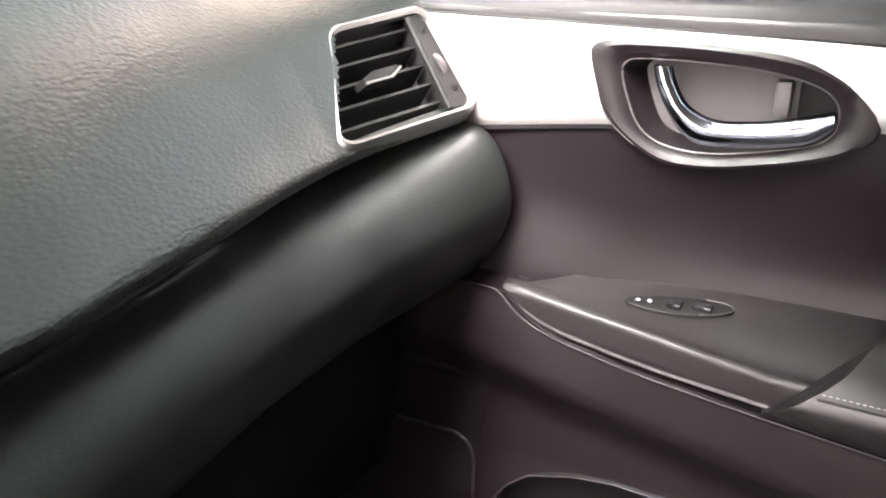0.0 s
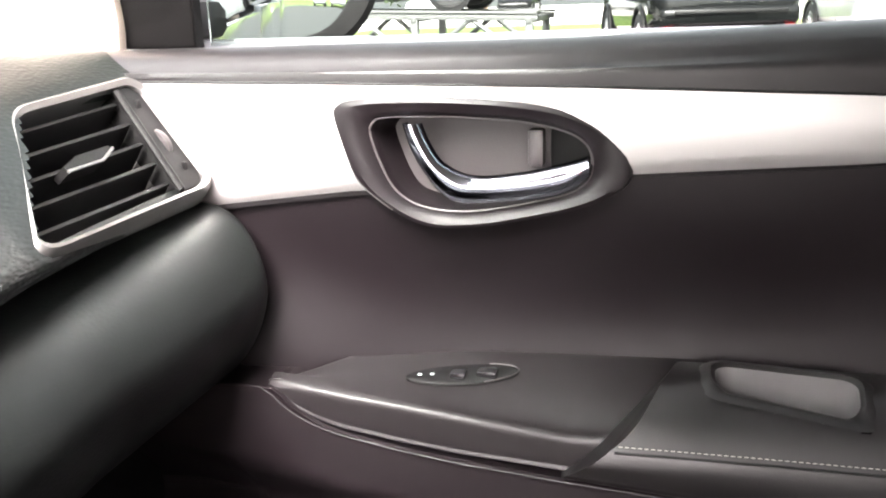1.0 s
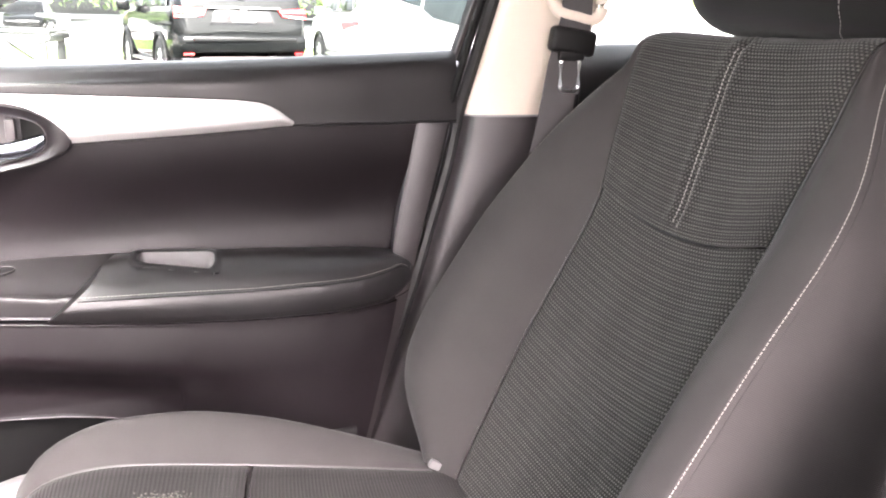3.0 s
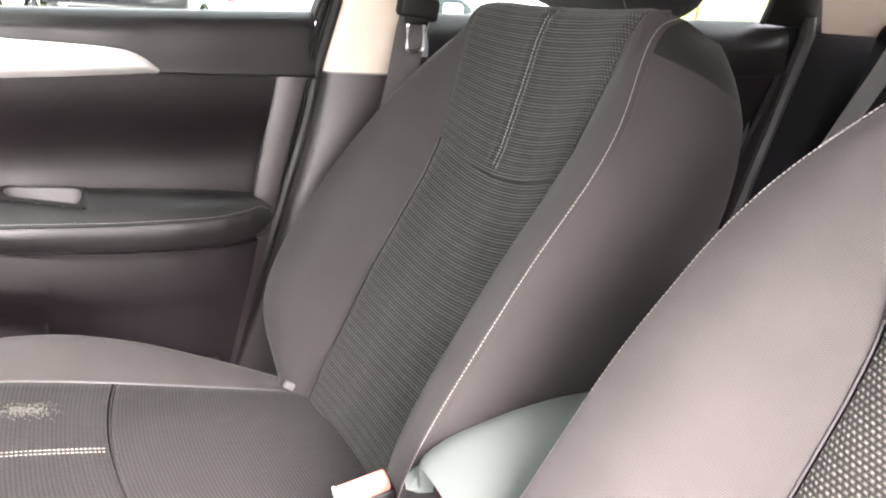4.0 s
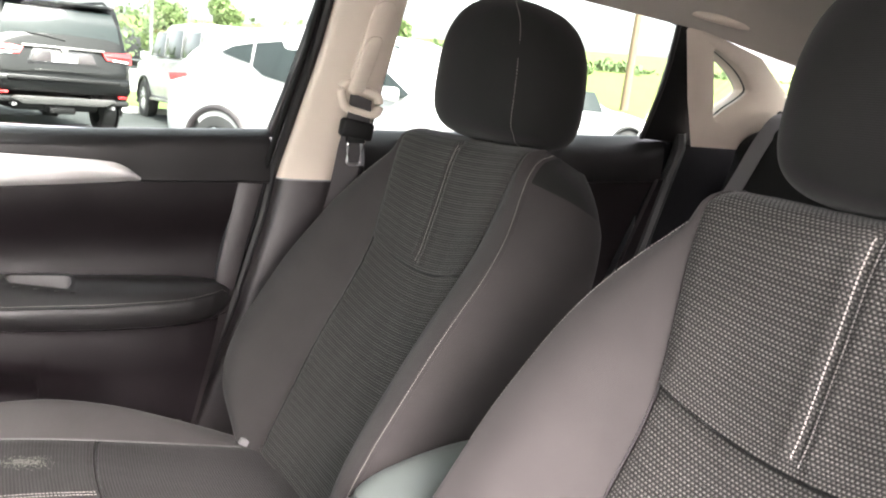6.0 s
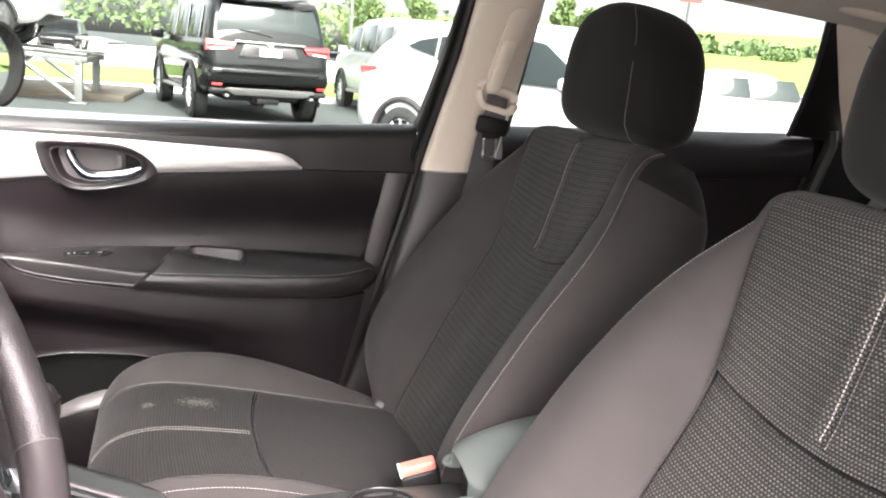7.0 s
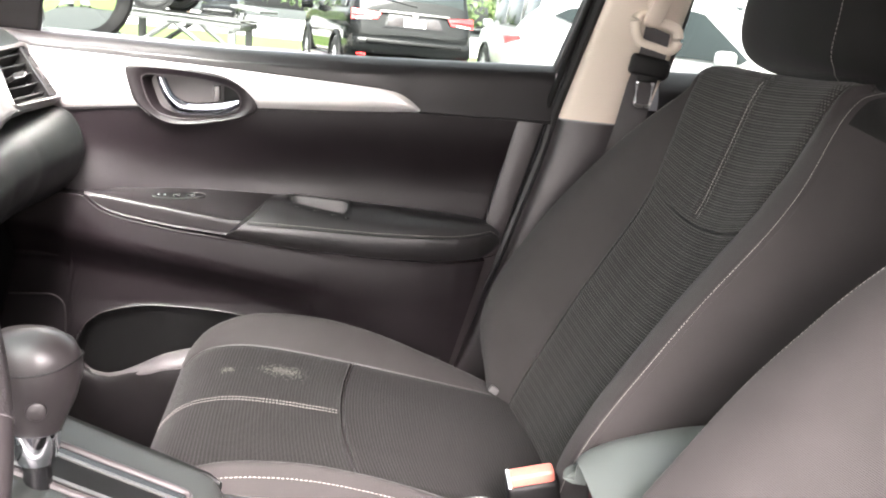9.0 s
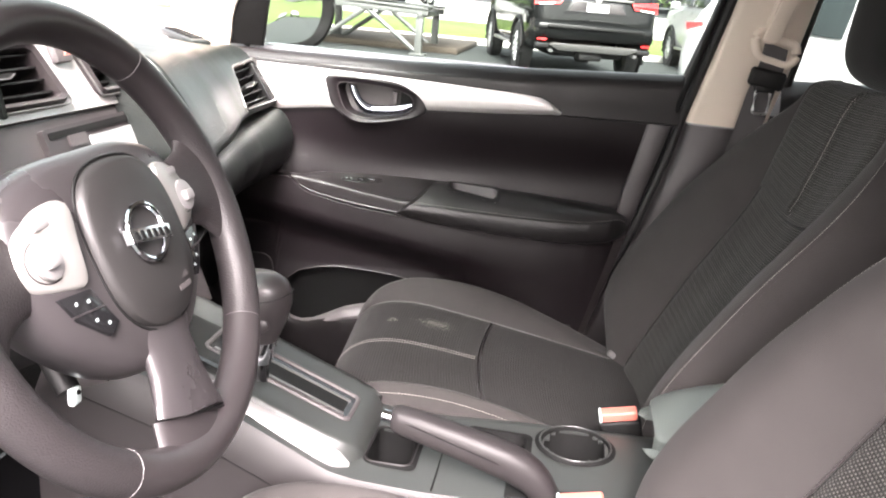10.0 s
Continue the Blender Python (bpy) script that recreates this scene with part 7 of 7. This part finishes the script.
rear_quad("rear_window", [(-0.80, -2.455, 1.33), (0.80, -2.455, 1.33), (0.78, -2.42, 1.55), (0.70, -2.37, 1.78), (-0.70, -2.37, 1.78), (-0.78, -2.42, 1.55)], TINTED, 0.05)
part("roof_spoiler", rbox((1.44, 0.22, 0.06), (0, -2.40, 1.85), 0.025, 3), BLACKPAINT, suv)
for sg in (-1, 1):
    lamp = rear_quad("tail_lamp", [(sg * 0.965, -2.50, 1.085), (sg * 0.58, -2.57, 1.115), (sg * 0.52, -2.55, 1.215), (sg * 0.96, -2.46, 1.245)], TAILRED, 0.05, "red tail lamp")
    rear_quad("lamp_lens", [(sg * 0.90, -2.575, 1.092), (sg * 0.66, -2.62, 1.112), (sg * 0.68, -2.62, 1.132), (sg * 0.89, -2.575, 1.118)], WHITEPLASTIC, 0.008, par=lamp)
    rear_quad("lamp_band", [(sg * 0.955, -2.565, 1.150), (sg * 0.57, -2.612, 1.165), (sg * 0.57, -2.612, 1.178), (sg * 0.955, -2.565, 1.168)], GLOSS, 0.010, par=lamp)
    rear_quad("reflector", [(sg * 0.88, -2.60, 0.575), (sg * 0.74, -2.64, 0.575), (sg * 0.74, -2.64, 0.610), (sg * 0.88, -2.60, 0.610)], TAILRED, 0.03)
    part("exhaust_tip", tube([(sg * 0.66, -2.50, 0.44), (sg * 0.66, -2.66, 0.435)], 0.035, 14, flat=0.7), STEEL, suv, "steel exhaust tip")
    part("roof_rail", tube([(sg * 0.74, -2.05, 1.90), (sg * 0.75, -1.9, 1.955), (sg * 0.75, 0.1, 1.965), (sg * 0.73, 0.3, 1.90)], 0.022, 8), DARK, suv, "black roof rail")
    part("exhaust_guard", rbox((0.26, 0.10, 0.09), (sg * 0.78, -2.58, 0.50), 0.03, 3), DARK, suv)
    part("side_step", rbox((0.12, 1.7, 0.05), (sg * 0.98, 0.0, 0.42), 0.015), SATIN, suv)
    part("side_mirror", rbox((0.22, 0.12, 0.18), (sg * 1.12, 0.98, 1.28), 0.04, 3), BLACKPAINT, suv)
rear_quad("plate_recess", [(-0.52, -2.585, 0.96), (0.52, -2.585, 0.96), (0.40, -2.57, 1.20), (-0.40, -2.57, 1.20)], GLOSS, 0.03)
rear_quad("number_plate", [(-0.17, -2.62, 1.04), (0.17, -2.62, 1.04), (0.17, -2.61, 1.16), (-0.17, -2.61, 1.16)], PLATE, 0.012, "pale blank plate")
rear_quad("plate_glass", [(-0.47, -2.60, 0.985), (-0.18, -2.60, 0.985), (-0.18, -2.60, 1.18), (-0.37, -2.60, 1.18)], GREYTRIM, 0.01)
rear_quad("plate_glass", [(0.18, -2.60, 0.985), (0.47, -2.60, 0.985), (0.37, -2.60, 1.18), (0.18, -2.60, 1.18)], GREYTRIM, 0.01)
part("chrome_bar", rbox((1.10, 0.03, 0.035), (0, -2.60, 1.235), 0.01), SATIN, suv)
part("rear_bumper", rbox((1.86, 0.22, 0.26), (0, -2.56, 0.74), 0.08, 4), BLACKPAINT, suv, "black rear bumper")
part("bumper_skid", plate([(-0.54, -2.62, 0.445), (0.54, -2.62, 0.445), (0.70, -2.655, 0.52), (0.66, -2.665, 0.555), (-0.66, -2.665, 0.555), (-0.70, -2.655, 0.52)], (0, -0.03, 0), 0.012), SATIN, suv, "silver lower bumper panel")
part("bumper_step", rbox((1.5, 0.05, 0.05), (0, -2.685, 0.80), 0.015), DARK, suv, "black bumper step")
part("wiper_arm", tube([(0.04, -2.515, 1.34), (-0.32, -2.505, 1.40), (-0.46, -2.50, 1.41)], 0.012, 6), DARK, suv)
part("badge", disc((0, -2.622, 1.205), (0, -1, 0.1), 0.045, 0.012, 20, 0.002), SATIN, suv)
part("underbody", rbox((1.2, 4.4, 0.18), (0, 0.0, 0.42), 0.05), DARK, suv)
part("tow_hitch", rbox((0.36, 0.3, 0.10), (0, -2.40, 0.36), 0.03), DARK, suv)
suv.matrix_basis = Matrix.Translation((14.75, 0.76, 0.0)) @ Matrix.Rotation(radians(-90 + 14), 4, "Z")

# white crossover, side on and near; a white one beyond, others
near = make_car("parked_car", (7.33, -2.71, 0.0), 126, CROSS_SIDE, 1.84, 0.16, WHITEPAINT, "white crossover parked aslant with dark wheel arches", (-1.38, 1.36), 0.35, (), arch=GREYTRIM)


def flank_x(z):
    return interp(z, (0.95, 1.04, 1.42, 1.52), (0.905, 0.895, 0.775, 0.735))


for sg in (-1, 1):
    for pane_ in (((-1.46, 1.335), (-1.30, 1.405), (-1.06, 1.445), (-1.04, 1.24)), ((-1.00, 1.22), (-1.02, 1.45), (-0.60, 1.50), (-0.16, 1.50), (-0.14, 1.07), (-0.50, 1.08), (-0.85, 1.14)), ((-0.06, 1.06), (-0.08, 1.50), (0.30, 1.44), (0.86, 1.09), (0.80, 1.05))):
        part("side_window", plate([(sg * (flank_x(z) + 0.004), y, z) for y, z in pane_], (sg * 0.010, 0, 0), 0.004), TINTED, near)
    part("sill_cladding", rbox((0.06, 2.1, 0.14), (sg * 0.90, 0.0, 0.33), 0.02), GREYTRIM, near)
part("windscreen", plate([(-0.66, 0.50, 1.50), (0.66, 0.50, 1.50), (0.74, 1.02, 1.10), (-0.74, 1.02, 1.10)], (0, 0.02, 0.03), 0.006), TINTED, near)
part("tail_lamp", plate([(0.93, -2.02, 1.00), (0.93, -1.78, 1.06), (0.93, -1.80, 1.10), (0.92, -2.06, 1.08)], (0.015, 0, 0), 0.004), TAILRED, near)
part("tail_lamp", plate([(-0.93, -2.02, 1.00), (-0.93, -1.78, 1.06), (-0.93, -1.80, 1.10), (-0.92, -2.06, 1.08)], (-0.015, 0, 0), 0.004), TAILRED, near)
for sg in (-1, 1):
    part("side_mirror", rbox((0.20, 0.12, 0.13), (sg * 1.0, 0.72, 1.08), 0.04, 3), WHITEPAINT, near)
far_white = make_car("parked_car", (16.6, -2.75, 0.0), -82, SUV_SIDE, 1.92, 0.13, WHITEPAINT, "white off-roader parked beside the black one", (-1.5, 1.5), 0.38, SUV_WIN)
for sg in (-1, 1):
    part("side_mirror", rbox((0.20, 0.12, 0.16), (sg * 1.08, 0.98, 1.26), 0.04, 3), GREYPAINT, far_white)
    part("side_step", rbox((0.12, 1.7, 0.05), (sg * 0.96, 0.0, 0.42), 0.015), SATIN, far_white)
make_car("parked_car", (13.0, -8.5, 0.0), 175, SEDAN_SIDE, 1.8, 0.18, WHITEPAINT, "white saloon in the car lot", (-1.35, 1.35), 0.33, SEDAN_WIN)
# lot behind the car, seen in the door mirror
for k, (x, y, m, lab) in enumerate(((3.6, -50.0, GREYPAINT, "grey saloon in the car lot"), (6.3, -50.0, WHITEPAINT, "white saloon in the car lot"), (11.0, -14.0, REDPAINT, "red saloon in the car lot"), (14.5, -16.0, GREYPAINT, "grey saloon in the car lot"))):
    make_car("parked_car", (x, y, 0.0), 0 + 4 * k, SEDAN_SIDE, 1.8, 0.18, m, lab, (-1.35, 1.35), 0.33, SEDAN_WIN)
# far row beyond the road
for k in range(1, 9):
    m = (WHITEPAINT, GREYPAINT, WHITEPAINT, BLACKPAINT)[k % 4]
    make_car("parked_car", (44 + 1.2 * (k % 3), 26 - 5.6 * k, 0.03), 90 + 3 * (k % 2), (SEDAN_SIDE, CROSS_SIDE)[k % 2], 1.8, 0.17, m, ("white", "grey", "white", "black")[k % 4] + " car in the far row", (-1.35, 1.35), 0.33, SEDAN_WIN)

# display ramp with a white car on it
ramp = thing("display_ramp", (14.3, 5.5, 0.0), "galvanised steel display ramp", "ramp")
RZ = lambda y: 0.76 + 0.035 * (y - 3.1)
for xx in (14.1, 15.8):
    part("ramp_beam", rbox((0.14, 4.4, 0.10), (xx, 5.25, RZ(5.25) - 0.02), 0.012, 2, Matrix.Rotation(radians(2), 4, "X")), GALV, ramp)
    part("ramp_track", rbox((0.42, 4.4, 0.04), (xx + 0.1, 5.25, RZ(5.25) + 0.06), 0.008, 2, Matrix.Rotation(radians(2), 4, "X")), GALV, ramp)
    for yy in (3.2, 5.2, 7.2):
        part("ramp_leg", rbox((0.13, 0.13, RZ(yy) - 0.03), (xx, yy, (RZ(yy) - 0.03) / 2), 0.01), GALV, ramp)
        part("ramp_foot", rbox((0.28, 0.28, 0.03), (xx, yy, 0.015), 0.005), GALV, ramp)
    for y0, y1 in ((3.25, 4.2), (5.15, 4.2), (5.25, 6.2), (7.15, 6.2)):
        part("ramp_brace", tube([(xx, y0, 0.06), (xx, y1, RZ(y1) - 0.05)], 0.045, 8), GALV, ramp)
for yy in (3.2, 5.2, 7.2):
    part("cross_beam", rbox((1.9, 0.10, 0.10), (14.95, yy, RZ(yy) - 0.06), 0.01), GALV, ramp)
part("ramp_tongue", rbox((2.2, 0.50, 0.05), (14.95, 2.95, RZ(2.95) + 0.30), 0.01, 2, Matrix.Rotation(radians(8), 4, "X")), GALV, ramp)
make_car("display_car", (15.0, 5.95, RZ(5.95) + 0.07), 0, CROSS_SIDE, 1.86, 0.16, WHITEPAINT, "white car standing on the display ramp", (-1.40, 1.38), 0.36, CROSS_WIN)


# trees, hedges, poles
def leaf_cloud(centres, per, size, seed):
    rng = np.random.default_rng(seed)
    bm = bmesh.new()
    for cx_, cy_, cz_, r in centres:
        for _ in range(per):
            d = rng.normal(size=3)
            d /= np.linalg.norm(d)
            p = np.array((cx_, cy_, cz_)) + d * r * rng.uniform(0.35, 1.0) ** 0.6 * np.array((1, 1, 0.85))
            u = rng.normal(size=3)
            u /= np.linalg.norm(u)
            w = np.cross(u, rng.normal(size=3))
            w /= np.linalg.norm(w)
            s = size * rng.uniform(0.6, 1.4)
            vs = [bm.verts.new(p + s * q) for q in (u, w * 0.6, -u, -w * 0.6)]
            bm.faces.new(vs)
    return bm


def tree(x, y, h, r, seed, label, m=LEAF):
    rng = np.random.default_rng(seed)
    t = thing("tree", (x, y, 0), label, "tree", "trees")
    bms = [tube([(x, y, 0), (x + 0.1, y, h * 0.3), (x + rng.uniform(-0.2, 0.2), y, h * 0.62)], [0.16, 0.12, 0.06], 8)]
    cs = []
    for k in range(11):
        a, hh = rng.uniform(0, 6.28), h * rng.uniform(0.38, 0.95)
        rr = r * rng.uniform(0.25, 0.8) * (1.15 - 0.6 * (hh / h))
        p = (x + rr * math.cos(a), y + rr * math.sin(a), hh)
        bms.append(tube([(x, y, hh * 0.55), p], [0.05, 0.015], 6))
        cs.append((*p, r * rng.uniform(0.28, 0.5)))
    part("trunk", join(*bms), BARK, t)
    part("crown", leaf_cloud(cs, 420, 0.10 * r / 1.5, seed + 1), m, t, smooth=0, kind="stuff")


for k, (x, y, h, r) in enumerate(((58, -7.4, 5.6, 1.9), (62, -12.4, 6.0, 2.0), (60, -4.0, 3.8, 1.4), (66, 22, 6, 2.4), (48, 12, 5.5, 2.0), (50, -20, 5.5, 2.2), (72, -50, 5.2, 2.3), (76, -62, 4.6, 2.0), (3.5, -82, 8.0, 3.2), (-4.5, -88, 9.0, 3.4), (11, -84, 7.0, 3.0))):
    tree(x, y, h, r, 20 + k, "leafy green roadside tree")
rng = np.random.default_rng(5)
cs = [(84 + rng.uniform(-3, 3), y, 3.4 + 1.6 * rng.uniform(), 1.9) for y in np.arange(-130, -30, 1.8)]
cs += [(95 + rng.uniform(-5, 5), y, 3.0 + 1.6 * rng.uniform(), 3.4) for y in np.arange(-30, 70, 3.0)]
cs += [(rng.uniform(16, 60), -75 + rng.uniform(-6, 6), 6.0 + rng.uniform(0, 3), 3.6) for _ in range(26)]
hedge = part("hedge", leaf_cloud(cs, 190, 0.36, 9), LEAFFAR, None, smooth=0)
tagged(hedge, "long dense green hedge on the skyline", "hedge", kind="stuff")
pole = thing("utility_pole", (30, -23.9, 0), "weathered wooden utility pole", "pole")
part("pole_shaft", tube([(30, -23.8, 0), (30, -24.1, 7.5)], [0.20, 0.15], 10), BARK, pole)
pole2 = thing("sign_post", (42, -23.2, 0), "tall post with a red sign panel", "sign")
part("sign_shaft", tube([(42, -23.2, 0), (42, -23.2, 6.0)], 0.14, 10), GALV, pole2)
part("sign_panel", rbox((0.3, 1.3, 2.4), (42, -23.2, 6.6), 0.05), REDSIGN, pole2, "red sign panel")
for k, (x, y) in enumerate(((40, 3.5), (41, -4.5), (38, 20))):
    lp = thing("street_lamp", (x, y, 0), "slender grey street lamp", "street lamp", "street lamps")
    part("lamp_post", tube([(x, y, 0), (x, y, 8.0)], [0.10, 0.06], 8), GALV, lp)
    part("lamp_head", rbox((0.9, 0.25, 0.12), (x - 0.4, y, 8.0), 0.04), GALV, lp)
